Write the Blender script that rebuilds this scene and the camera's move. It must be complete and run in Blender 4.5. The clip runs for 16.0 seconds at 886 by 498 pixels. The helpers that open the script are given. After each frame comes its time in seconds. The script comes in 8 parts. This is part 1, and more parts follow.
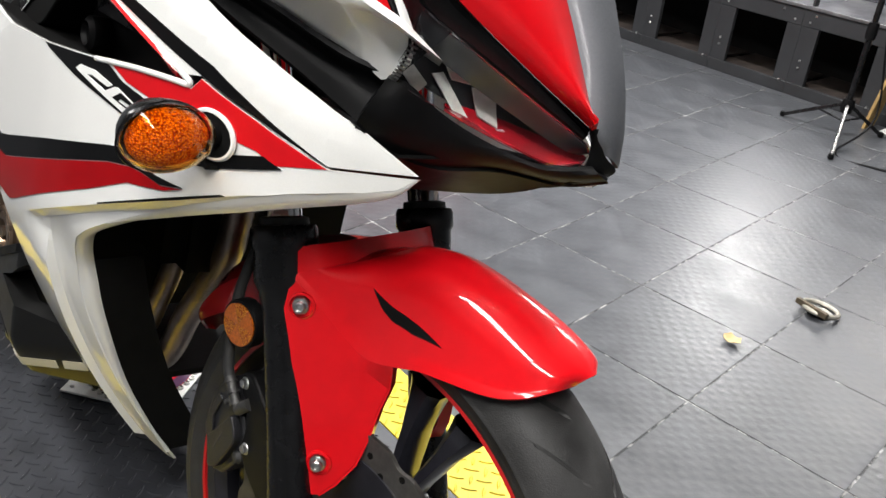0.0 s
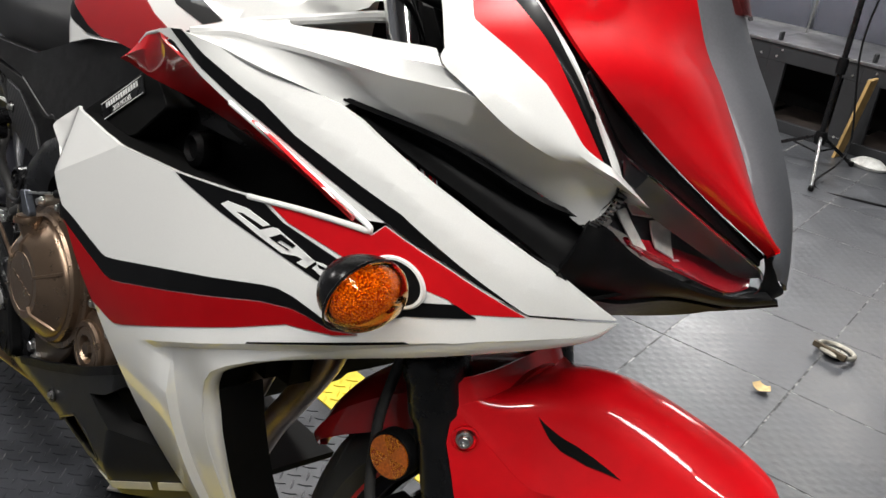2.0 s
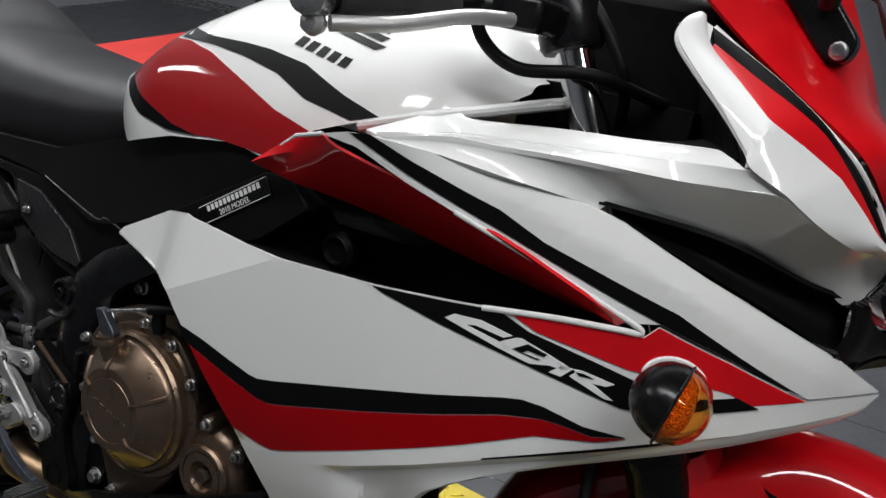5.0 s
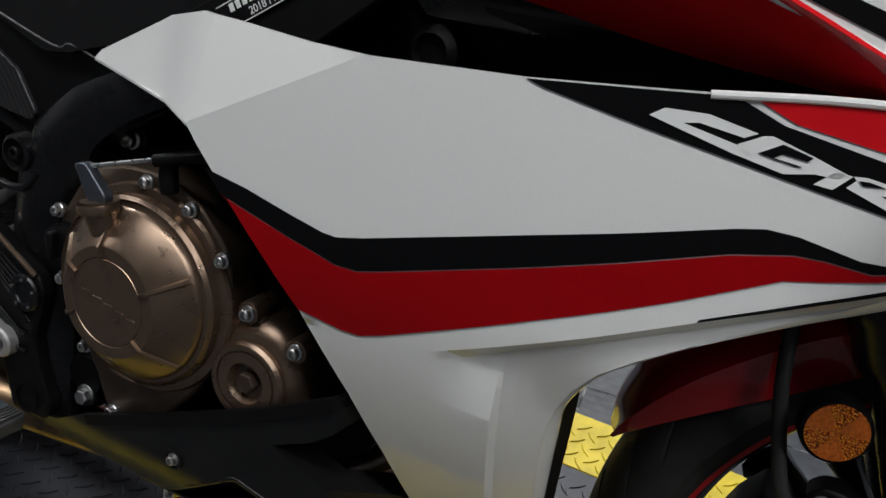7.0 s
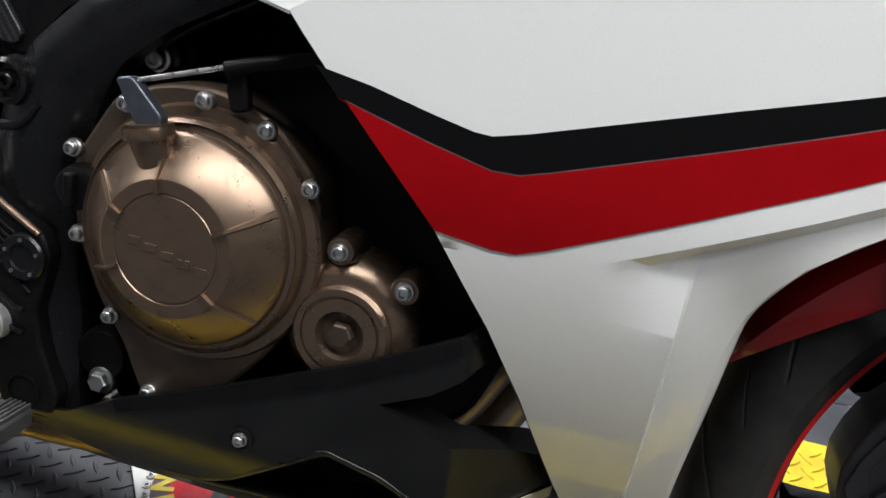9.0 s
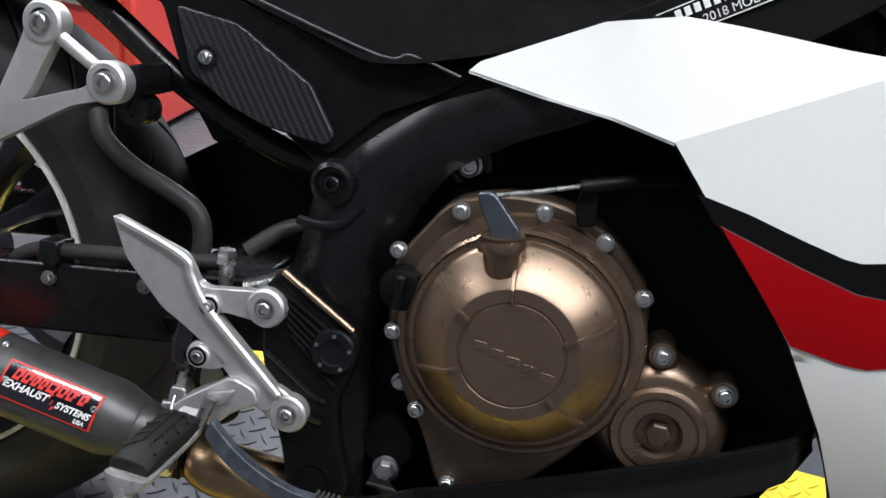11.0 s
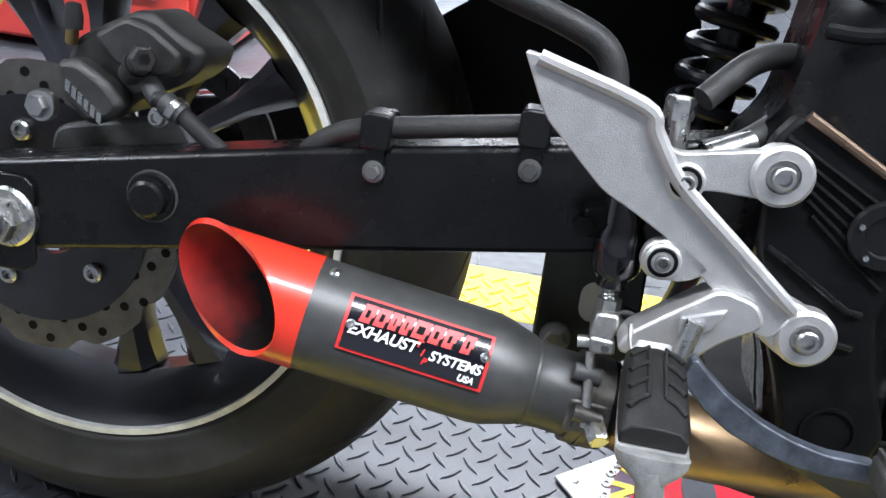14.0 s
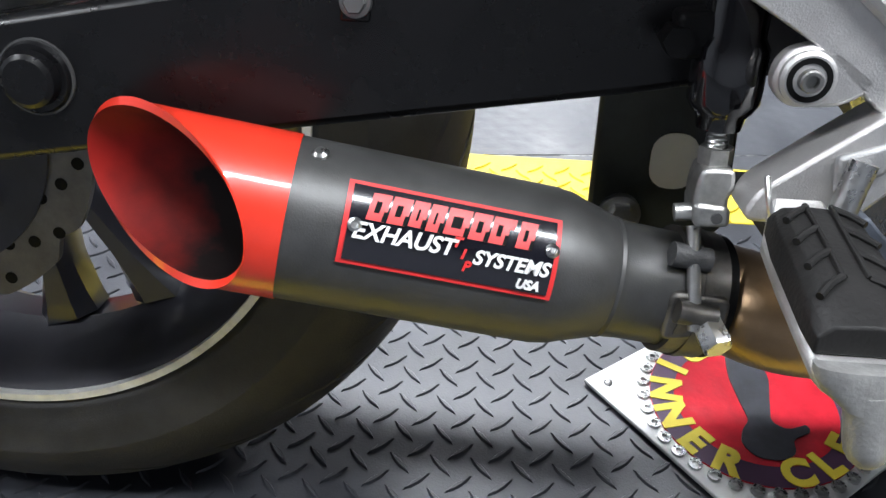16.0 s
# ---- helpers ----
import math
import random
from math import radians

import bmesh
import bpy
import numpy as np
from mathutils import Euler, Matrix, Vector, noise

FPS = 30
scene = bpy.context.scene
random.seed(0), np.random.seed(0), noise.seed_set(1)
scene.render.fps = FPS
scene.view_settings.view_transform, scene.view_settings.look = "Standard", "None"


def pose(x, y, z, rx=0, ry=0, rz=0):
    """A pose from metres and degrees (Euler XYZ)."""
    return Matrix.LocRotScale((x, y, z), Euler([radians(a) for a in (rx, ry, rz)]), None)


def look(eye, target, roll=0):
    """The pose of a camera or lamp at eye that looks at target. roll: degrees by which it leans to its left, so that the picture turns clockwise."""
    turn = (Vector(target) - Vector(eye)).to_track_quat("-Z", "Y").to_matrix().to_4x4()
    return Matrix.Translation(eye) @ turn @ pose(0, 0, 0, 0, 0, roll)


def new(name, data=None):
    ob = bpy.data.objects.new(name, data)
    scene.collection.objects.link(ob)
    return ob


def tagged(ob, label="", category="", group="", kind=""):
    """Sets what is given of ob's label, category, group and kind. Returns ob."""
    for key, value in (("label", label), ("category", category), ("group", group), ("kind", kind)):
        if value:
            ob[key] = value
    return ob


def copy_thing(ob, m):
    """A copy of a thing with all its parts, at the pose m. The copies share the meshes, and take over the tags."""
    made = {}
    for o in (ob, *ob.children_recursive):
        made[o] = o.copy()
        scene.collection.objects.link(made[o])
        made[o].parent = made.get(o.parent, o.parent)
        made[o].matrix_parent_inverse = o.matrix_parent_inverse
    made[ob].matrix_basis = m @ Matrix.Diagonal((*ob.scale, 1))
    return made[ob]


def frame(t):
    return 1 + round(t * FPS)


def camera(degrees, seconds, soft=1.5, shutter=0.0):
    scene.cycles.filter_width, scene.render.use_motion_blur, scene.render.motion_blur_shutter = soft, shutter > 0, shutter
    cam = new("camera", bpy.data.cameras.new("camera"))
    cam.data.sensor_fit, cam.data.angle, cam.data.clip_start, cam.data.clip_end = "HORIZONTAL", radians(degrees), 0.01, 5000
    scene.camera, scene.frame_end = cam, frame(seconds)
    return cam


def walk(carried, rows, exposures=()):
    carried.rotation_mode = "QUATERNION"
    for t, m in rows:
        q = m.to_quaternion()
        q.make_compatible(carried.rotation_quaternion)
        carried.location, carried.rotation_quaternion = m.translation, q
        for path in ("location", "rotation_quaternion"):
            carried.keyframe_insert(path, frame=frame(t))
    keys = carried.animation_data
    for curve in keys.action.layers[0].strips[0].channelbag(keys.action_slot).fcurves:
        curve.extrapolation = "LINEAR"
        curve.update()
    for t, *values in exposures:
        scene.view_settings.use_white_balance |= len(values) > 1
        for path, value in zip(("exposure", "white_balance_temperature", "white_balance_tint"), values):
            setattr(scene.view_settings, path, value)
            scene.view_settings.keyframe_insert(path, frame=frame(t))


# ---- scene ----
cam = camera(55.0, 16.0)
STAND = Matrix.Rotation(radians(-12.0), 4, 'X')  # the motorcycle leans over on its side stand
PATH = [
    (0, (1.882, -0.545, 0.92), (0.552, 0.785, 0.238), 15.4),
    (0.5, (1.885, -0.615, 0.927), (0.595, 0.765, 0.27), 12.5),
    (1, (1.86, -0.65, 0.94), (0.572, 0.75, 0.323), 13.9),
    (1.5, (1.801, -0.671, 0.957), (0.514, 0.737, 0.354), 14.7),
    (2, (1.694, -0.68, 0.96), (0.448, 0.76, 0.349), 14.4),
    (2.5, (1.597, -0.683, 0.977), (0.393, 0.78, 0.335), 14.4),
    (3, (1.548, -0.703, 0.983), (0.345, 0.76, 0.34), 14.7),
    (3.5, (1.497, -0.754, 0.994), (0.397, 0.802, 0.387), 14.7),
    (3.7, (1.479, -0.776, 0.998), (0.404, 0.806, 0.416), 14.5),
    (5.8, (1.29, -0.885, 0.905), (0.43, 0.848, 0.397), 11.2),
    (6, (1.255, -0.872, 0.895), (0.415, 0.857, 0.344), 11.3),
    (6.5, (1.174, -0.815, 0.855), (0.364, 0.913, 0.258), 10.5),
    (7, (1.155, -0.753, 0.783), (0.429, 0.991, 0.126), 10.3),
    (7.5, (1.144, -0.729, 0.71), (0.501, 1.049, 0.057), 10.2),
    (8, (1.109, -0.727, 0.664), (0.622, 1.106, 0.028), 9.9),
    (8.5, (1.03, -0.734, 0.655), (0.596, 1.123, 0.053), 9.2),
    (9, (0.954, -0.76, 0.662), (0.577, 1.117, 0.082), 10.0),
    (9.2, (0.93, -0.76, 0.672), (0.565, 1.12, 0.095), 10.2),
    (11.3, (0.655, -0.851, 0.674), (0.373, 1.068, 0.185), 11.5),
    (11.5, (0.629, -0.854, 0.66), (0.346, 1.067, 0.178), 11.1),
    (12, (0.553, -0.836, 0.628), (0.266, 1.086, 0.152), 10.8),
    (12.5, (0.504, -0.801, 0.6), (0.21, 1.106, 0.072), 9.8),
    (13, (0.458, -0.769, 0.578), (0.167, 1.131, 0.023), 9.2),
    (13.5, (0.407, -0.724, 0.554), (0.14, 1.166, -0.043), 8.3),
    (14, (0.371, -0.677, 0.52), (0.137, 1.207, -0.108), 7.5),
    (14.5, (0.337, -0.63, 0.485), (0.107, 1.243, -0.178), 5.9),
    (15, (0.328, -0.587, 0.462), (0.143, 1.264, -0.272), 3.8),
    (15.5, (0.324, -0.56, 0.452), (0.202, 1.269, -0.349), 3.0),
    (16, (0.323, -0.55, 0.455), (0.229, 1.266, -0.377), 2.5),
]
walk(cam, [(t, STAND @ look(e, g, r)) for t, e, g, r in PATH], [(0.0, 0.6, 6850, 10), (2.5, -0.15, 6900, 10), (3.5, -0.7, 6800, 10), (6.0, -0.58, 6400, 10), (7.0, -0.6, 6450, 10), (7.5, -0.35, 6500, 10), (8.0, -0.2, 6500, 10), (9.0, 0.25, 6500, 10), (11.5, 0.6, 6150, 10), (13.0, 1.35, 5950, 10), (14.5, 1.2, 6050, 10), (16.0, 1.0, 6200, 10)])

# ---------------------------------------------------------------- world and light
world = bpy.data.worlds.new("world")
scene.world = world
world.use_nodes = True
world.node_tree.nodes["Background"].inputs[0].default_value = (0.6, 0.65, 0.72, 1)
world.node_tree.nodes["Background"].inputs[1].default_value = 0.015


def lamp(x, y, z, sx, sy, power, col=(0.98, 1.0, 1.03)):
    """One ceiling light panel's light."""
    d = bpy.data.lights.new("ceiling_light", "AREA")
    d.shape, d.size, d.size_y, d.energy, d.color = "RECTANGLE", sx, sy, power, col
    o = new("ceiling_light_source", d)
    o.matrix_world = pose(x, y, z)
    return o


LAMPS = [(0.9, -0.75, 1.8, 0.22, 34), (2.6, -0.9, 1.4, 0.22, 38), (-1.5, 0.9, 1.6, 0.22, 70), (0.35, 1.6, 1.3, 0.3, 95), (-2.2, -1.1, 1.2, 0.22, 28)]
for lx, ly, lsx, lsy, lp in LAMPS:
    lamp(lx, ly, 2.66, lsx, lsy, lp)

# ---------------------------------------------------------------- materials


def mat(name, col, rough=0.5, metal=0.0, coat=0.0, scale=0.0, amount=0.2, bump=0.0, bscale=400.0, rvar=0.0, spec=0.5):
    """A paint, plastic or metal: colour mottled at two sizes, roughness that varies, fine relief."""
    m = bpy.data.materials.new(name)
    m.use_nodes = True
    nt = m.node_tree
    b = nt.nodes["Principled BSDF"]
    b.inputs["Base Color"].default_value = (*col, 1)
    b.inputs["Roughness"].default_value = rough
    b.inputs["Metallic"].default_value = metal
    b.inputs["Coat Weight"].default_value = coat
    b.inputs["Coat Roughness"].default_value = 0.04
    b.inputs["Specular IOR Level"].default_value = spec
    co = nt.nodes.new("ShaderNodeTexCoord")
    if scale:
        n = nt.nodes.new("ShaderNodeTexNoise")
        n.inputs["Scale"].default_value = scale
        n.inputs["Detail"].default_value = 8
        n.inputs["Roughness"].default_value = 0.65
        nt.links.new(co.outputs["Object"], n.inputs["Vector"])
        r = nt.nodes.new("ShaderNodeValToRGB")
        r.color_ramp.elements[0].color = (*[max(0, c * (1 - amount)) for c in col], 1)
        r.color_ramp.elements[1].color = (*[min(1, c * (1 + amount)) for c in col], 1)
        r.color_ramp.elements[0].position, r.color_ramp.elements[1].position = 0.3, 0.7
        nt.links.new(n.outputs["Fac"], r.inputs["Fac"])
        nt.links.new(r.outputs["Color"], b.inputs["Base Color"])
        if rvar:
            q = nt.nodes.new("ShaderNodeMapRange")
            q.inputs["From Min"].default_value, q.inputs["From Max"].default_value = 0.3, 0.7
            q.inputs["To Min"].default_value, q.inputs["To Max"].default_value = max(0.02, rough - rvar), rough + rvar
            nt.links.new(n.outputs["Fac"], q.inputs["Value"])
            nt.links.new(q.outputs["Result"], b.inputs["Roughness"])
    if bump:
        n2 = nt.nodes.new("ShaderNodeTexNoise")
        n2.inputs["Scale"].default_value = bscale
        n2.inputs["Detail"].default_value = 4
        nt.links.new(co.outputs["Object"], n2.inputs["Vector"])
        bp = nt.nodes.new("ShaderNodeBump")
        bp.inputs["Strength"].default_value = bump
        bp.inputs["Distance"].default_value = 0.001
        nt.links.new(n2.outputs["Fac"], bp.inputs["Height"])
        nt.links.new(bp.outputs["Normal"], b.inputs["Normal"])
    return m


def carbon(name):
    """Woven carbon look: two crossed diagonal bands."""
    m = mat(name, (0.02, 0.02, 0.022), 0.42)
    nt = m.node_tree
    b = nt.nodes["Principled BSDF"]
    co = nt.nodes.new("ShaderNodeTexCoord")
    mp = nt.nodes.new("ShaderNodeMapping")
    mp.inputs["Rotation"].default_value = (0, radians(35), 0)
    nt.links.new(co.outputs["Object"], mp.inputs["Vector"])
    w = nt.nodes.new("ShaderNodeTexWave")
    w.inputs["Scale"].default_value = 55
    w.bands_direction = "X"
    w.inputs["Distortion"].default_value = 0.0
    nt.links.new(mp.outputs["Vector"], w.inputs["Vector"])
    ck = nt.nodes.new("ShaderNodeTexWave")
    ck.inputs["Scale"].default_value = 110
    ck.bands_direction = "Z"
    nt.links.new(mp.outputs["Vector"], ck.inputs["Vector"])
    mx = nt.nodes.new("ShaderNodeMath")
    mx.operation = "MULTIPLY"
    nt.links.new(w.outputs["Fac"], mx.inputs[0])
    nt.links.new(ck.outputs["Fac"], mx.inputs[1])
    r = nt.nodes.new("ShaderNodeValToRGB")
    r.color_ramp.elements[0].color, r.color_ramp.elements[1].color = (0.006, 0.006, 0.007, 1), (0.034, 0.034, 0.036, 1)
    nt.links.new(mx.outputs[0], r.inputs["Fac"])
    nt.links.new(r.outputs["Color"], b.inputs["Base Color"])
    bp = nt.nodes.new("ShaderNodeBump")
    bp.inputs["Strength"].default_value, bp.inputs["Distance"].default_value = 0.5, 0.001
    nt.links.new(w.outputs["Fac"], bp.inputs["Height"])
    nt.links.new(bp.outputs["Normal"], b.inputs["Normal"])
    return m


def clear(name, col, rough=0.03, ior=1.45, weight=1.0):
    m = mat(name, col, rough)
    b = m.node_tree.nodes["Principled BSDF"]
    b.inputs["Transmission Weight"].default_value = weight
    b.inputs["IOR"].default_value = ior
    return m


WHITE = mat("pearl_white_paint", (0.78, 0.78, 0.755), 0.5, 0, 1.0, 900, 0.03, 0.02, 1500)
RED = mat("gloss_red_paint", (0.66, 0.004, 0.009), 0.45, 0, 0.8, 30, 0.06, spec=0.1)
# deep red of the tank; on the mudguard flap it paints shade
RED_DARK = mat("deep_red_and_shade_red", (0.30, 0.002, 0.005), 0.5, 0, 0.8, 30, 0.05, spec=0.2)
RED_SATIN = mat("satin_red_decal", (0.58, 0.005, 0.010), 0.42, 0, 0.05, 30, 0.06, spec=0.2)
LAMP_REFLECTION = mat("red_reflection_in_lamp", (0.28, 0.004, 0.010), 0.25, 0, 0.6, 20, 0.3)
LAMPBLACK = mat("lamp_inner_black", (0.006, 0.006, 0.007), 0.35)
LAMPGREY = mat("smoked_lamp_plastic", (0.035, 0.036, 0.038), 0.4, 0, 0.2, 40, 0.2)
PANBLACK = mat("glossy_black_pan", (0.005, 0.005, 0.005), 0.34, 0, 0, 30, 0.3, 0.08, 500, 0.06, 0.42)
RED_DECAL = mat("red_decal", (0.30, 0.0015, 0.004), 0.36, 0, 0.0, 30, 0.06, spec=0.14)
BLACK_DECAL = mat("black_decal", (0.003, 0.003, 0.0033), 0.45, 0, 0.06, spec=0.12)
PLASTIC = mat("black_plastic", (0.0042, 0.0042, 0.0045), 0.44, 0, 0, 60, 0.3, 0.25, 1400, 0.07, 0.13)
SATIN = mat("satin_black_paint", (0.005, 0.005, 0.0055), 0.28, 0, 0.0, 25, 0.35, 0.05, 700, 0.06, 0.32)
GLOSSBLACK = mat("gloss_black_plastic", (0.005, 0.005, 0.006), 0.12, 0, 0.5)
DARK = mat("sooty_black", (0.003, 0.003, 0.003), 0.7, 0, 0, 40, 0.4, spec=0.15)
CARBON = carbon("carbon_look_plastic")
RUBBER = mat("tyre_rubber", (0.026, 0.0255, 0.025), 0.55, 0, 0, 28, 0.45, 0.35, 700, 0.10, 0.38)
SEATSKIN = mat("seat_vinyl", (0.012, 0.012, 0.013), 0.45, 0, 0, 80, 0.2, 0.4, 900, 0, 0.35)
GUNMETAL = mat("gunmetal_paint", (0.115, 0.12, 0.132), 0.58, 0.35, 0.08, 400, 0.08)
BRONZE = mat("bronze_engine_paint", (0.205, 0.143, 0.100), 0.30, 0.85, 0.0, 60, 0.08, 0.12, 1600, 0.05)
BRONZE_DARK = mat("dark_bronze_paint", (0.10, 0.072, 0.052), 0.42, 0.7, 0.0, 60, 0.15, 0.15, 1400)
ALLOY = mat("cast_alloy", (0.56, 0.55, 0.54), 0.42, 0.75, 0.0, 120, 0.08, 0.35, 1200, 0.06)
PEGRUBBER = mat("worn_peg_rubber", (0.013, 0.0125, 0.012), 0.58, 0, 0, 40, 0.35, 0.3, 500, 0.06, 0.25)
PEGGREY = mat("worn_grey_alloy", (0.30, 0.30, 0.29), 0.48, 0.6, 0.0, 90, 0.35, 0.3, 700, 0.08)
STEEL = mat("zinc_steel", (0.55, 0.55, 0.54), 0.3, 1.0, 0, 150, 0.15, 0.1, 900, 0.08)
BOLTGREY = mat("dull_grey_bolt", (0.23, 0.23, 0.225), 0.42, 0.85, 0, 150, 0.25, 0.1, 900, 0.08)
CHROME = mat("chrome_tube", (0.8, 0.8, 0.8), 0.09, 1.0, 0, 20, 0.05)
DULL = mat("dull_grey_cast", (0.10, 0.10, 0.10), 0.55, 0.6, 0, 90, 0.3, 0.4, 900)
CALIPER = mat("grey_anodised_cast", (0.085, 0.083, 0.08), 0.5, 0.7, 0, 70, 0.25, 0.35, 900, 0.08)
BRASSY = mat("dull_brass", (0.35, 0.26, 0.12), 0.4, 0.9)
MUFFLER = mat("grey_ceramic_coat", (0.085, 0.085, 0.083), 0.42, 0.6, 0, 45, 0.18, 0.12, 1300, 0.06)
TIPRED = mat("red_tip_enamel", (0.72, 0.035, 0.015), 0.34, 0, 0.6, 40, 0.08)
HEATED = mat("heat_stained_steel", (0.25, 0.17, 0.10), 0.34, 0.95, 0, 14, 0.45, 0.1, 600, 0.08)
ZINC = mat("zinc_clevis", (0.5, 0.5, 0.48), 0.4, 0.9, 0, 120, 0.3)
CLAMPSTEEL = mat("tarnished_clamp_steel", (0.14, 0.133, 0.122), 0.46, 0.85, 0, 60, 0.5, 0.15, 700, 0.1)
HEADER = mat("header_steel", (0.27, 0.22, 0.19), 0.35, 0.9, 0, 16, 0.35)
AMBER = clear("amber_lens", (1.0, 0.60, 0.20), 0.04, 1.3, 1.0)
AMBER_IN = mat("amber_reflector", (1.0, 0.36, 0.02), 0.22, 0.0, 0.6, 70, 0.15, 1.0, 75)
AMBER_DARK = mat("amber_reflector_dim", (0.50, 0.11, 0.005), 0.25, 0.0, 0.8, 300, 0.4, 0.8, 700)
AMBER_NODES = AMBER_IN.node_tree
amber_co = AMBER_NODES.nodes.new("ShaderNodeTexCoord")
cells = AMBER_NODES.nodes.new("ShaderNodeTexVoronoi")
cells.inputs["Scale"].default_value = 560
AMBER_NODES.links.new(amber_co.outputs["Object"], cells.inputs["Vector"])
cell_bump = AMBER_NODES.nodes.new("ShaderNodeBump")
cell_bump.inputs["Strength"].default_value = 1.0
cell_bump.inputs["Distance"].default_value = 0.004
cell_ramp = AMBER_NODES.nodes.new("ShaderNodeValToRGB")
cell_ramp.color_ramp.elements[0].position, cell_ramp.color_ramp.elements[1].position = 0.15, 0.75
cell_ramp.color_ramp.elements[0].color = (1.0, 0.34, 0.02, 1)
cell_ramp.color_ramp.elements[1].color = (0.42, 0.05, 0.003, 1)
AMBER_NODES.links.new(cells.outputs["Distance"], cell_ramp.inputs["Fac"])
AMBER_NODES.links.new(cells.outputs["Distance"], cell_bump.inputs["Height"])
AMBER_NODES.links.new(cell_ramp.outputs["Color"], AMBER_NODES.nodes["Principled BSDF"].inputs["Base Color"])
AMBER_NODES.links.new(cell_bump.outputs["Normal"], AMBER_NODES.nodes["Principled BSDF"].inputs["Normal"])
LENS = clear("headlight_glass", (0.96, 0.97, 0.98), 0.01, 1.18)
SMOKE = clear("smoked_screen", (0.25, 0.05, 0.05), 0.03, 1.3, 0.8)
SILVER = mat("lamp_reflector", (0.62, 0.61, 0.56), 0.28, 0.35, 0.4, 60, 0.25)
STRIPE_WHITE = mat("white_rim_tape", (0.75, 0.75, 0.72), 0.4, 0, 0, 60, 0.2)
RED_TAPE = mat("red_rim_tape", (0.5, 0.01, 0.012), 0.35)
RIMBLACK = mat("gloss_black_rim", (0.022, 0.022, 0.029), 0.33, 0.2, 0.35, 30, 0.3)
TEXTWHITE = mat("white_print", (0.8, 0.8, 0.78), 0.45)
TEXTRED = mat("red_print", (0.65, 0.03, 0.03), 0.4)
TEXTSTONE = mat("stone_coloured_print", (0.55, 0.52, 0.42), 0.5)
YELLOW_PRINT = mat("yellow_print", (0.75, 0.6, 0.03), 0.5)

TILE = mat("grey_floor_tile", (0.060, 0.063, 0.070), 0.36, 0, 0, 9, 0.24, 0.5, 90, 0.10)


def raised_rows(m, pitch, depth):
    """Adds low raised dashes in staggered rows to a floor material."""
    nt = m.node_tree
    co = nt.nodes.new("ShaderNodeTexCoord")
    mp = nt.nodes.new("ShaderNodeMapping")
    mp.inputs["Rotation"].default_value = (0, 0, radians(45))
    nt.links.new(co.outputs["Object"], mp.inputs["Vector"])
    waves = []
    for band in ("X", "Y"):
        w = nt.nodes.new("ShaderNodeTexWave")
        w.bands_direction = band
        w.inputs["Scale"].default_value = 0.314 / pitch
        w.inputs["Distortion"].default_value = 0.4
        nt.links.new(mp.outputs["Vector"], w.inputs["Vector"])
        waves.append(w)
    mul = nt.nodes.new("ShaderNodeMath")
    mul.operation = "MULTIPLY"
    for k in (0, 1):
        nt.links.new(waves[k].outputs["Fac"], mul.inputs[k])
    bp = nt.nodes.new("ShaderNodeBump")
    bp.inputs["Strength"].default_value, bp.inputs["Distance"].default_value = 0.6, depth
    nt.links.new(mul.outputs[0], bp.inputs["Height"])
    b = nt.nodes["Principled BSDF"]
    if b.inputs["Normal"].links:
        nt.links.new(b.inputs["Normal"].links[0].from_socket, bp.inputs["Normal"])
    nt.links.new(bp.outputs["Normal"], b.inputs["Normal"])


raised_rows(TILE, 0.026, 0.0006)
GROUT = mat("dusty_joint", (0.20, 0.20, 0.195), 0.85, 0, 0, 26, 1.0)
for node in GROUT.node_tree.nodes:
    if node.type == "VALTORGB":
        node.color_ramp.elements[0].position, node.color_ramp.elements[1].position = 0.47, 0.66
        node.color_ramp.elements[0].color = (0.035, 0.036, 0.038, 1)
MAT_BLACK = mat("black_rubber_mat", (0.036, 0.0385, 0.046), 0.42, 0, 0, 9, 0.4, 0.25, 500, 0.1)
MAT_YELLOW = mat("yellow_rubber_mat", (0.72, 0.55, 0.03), 0.5, 0, 0, 12, 0.22, 0.25, 500)
WALL = mat("painted_wall", (0.22, 0.23, 0.25), 0.7, 0, 0, 3, 0.12, 0.2, 90)
CEIL = mat("dark_ceiling", (0.12, 0.12, 0.13), 0.8, 0, 0, 2, 0.15)
CABINET = mat("black_painted_panel", (0.016, 0.017, 0.019), 0.5, 0, 0, 6, 0.3, 0.15, 200)
BOARDWHITE = mat("white_sheet", (0.7, 0.7, 0.68), 0.4, 0, 0, 14, 0.12)
WOOD = mat("raw_plywood", (0.42, 0.27, 0.10), 0.6, 0, 0, 12, 0.3)
GLOW = bpy.data.materials.new("lamp_glow")
GLOW.use_nodes = True
GLOW.node_tree.nodes["Principled BSDF"].inputs["Emission Color"].default_value = (1, 0.98, 0.95, 1)
GLOW.node_tree.nodes["Principled BSDF"].inputs["Emission Strength"].default_value = 6

# ---------------------------------------------------------------- mesh helpers


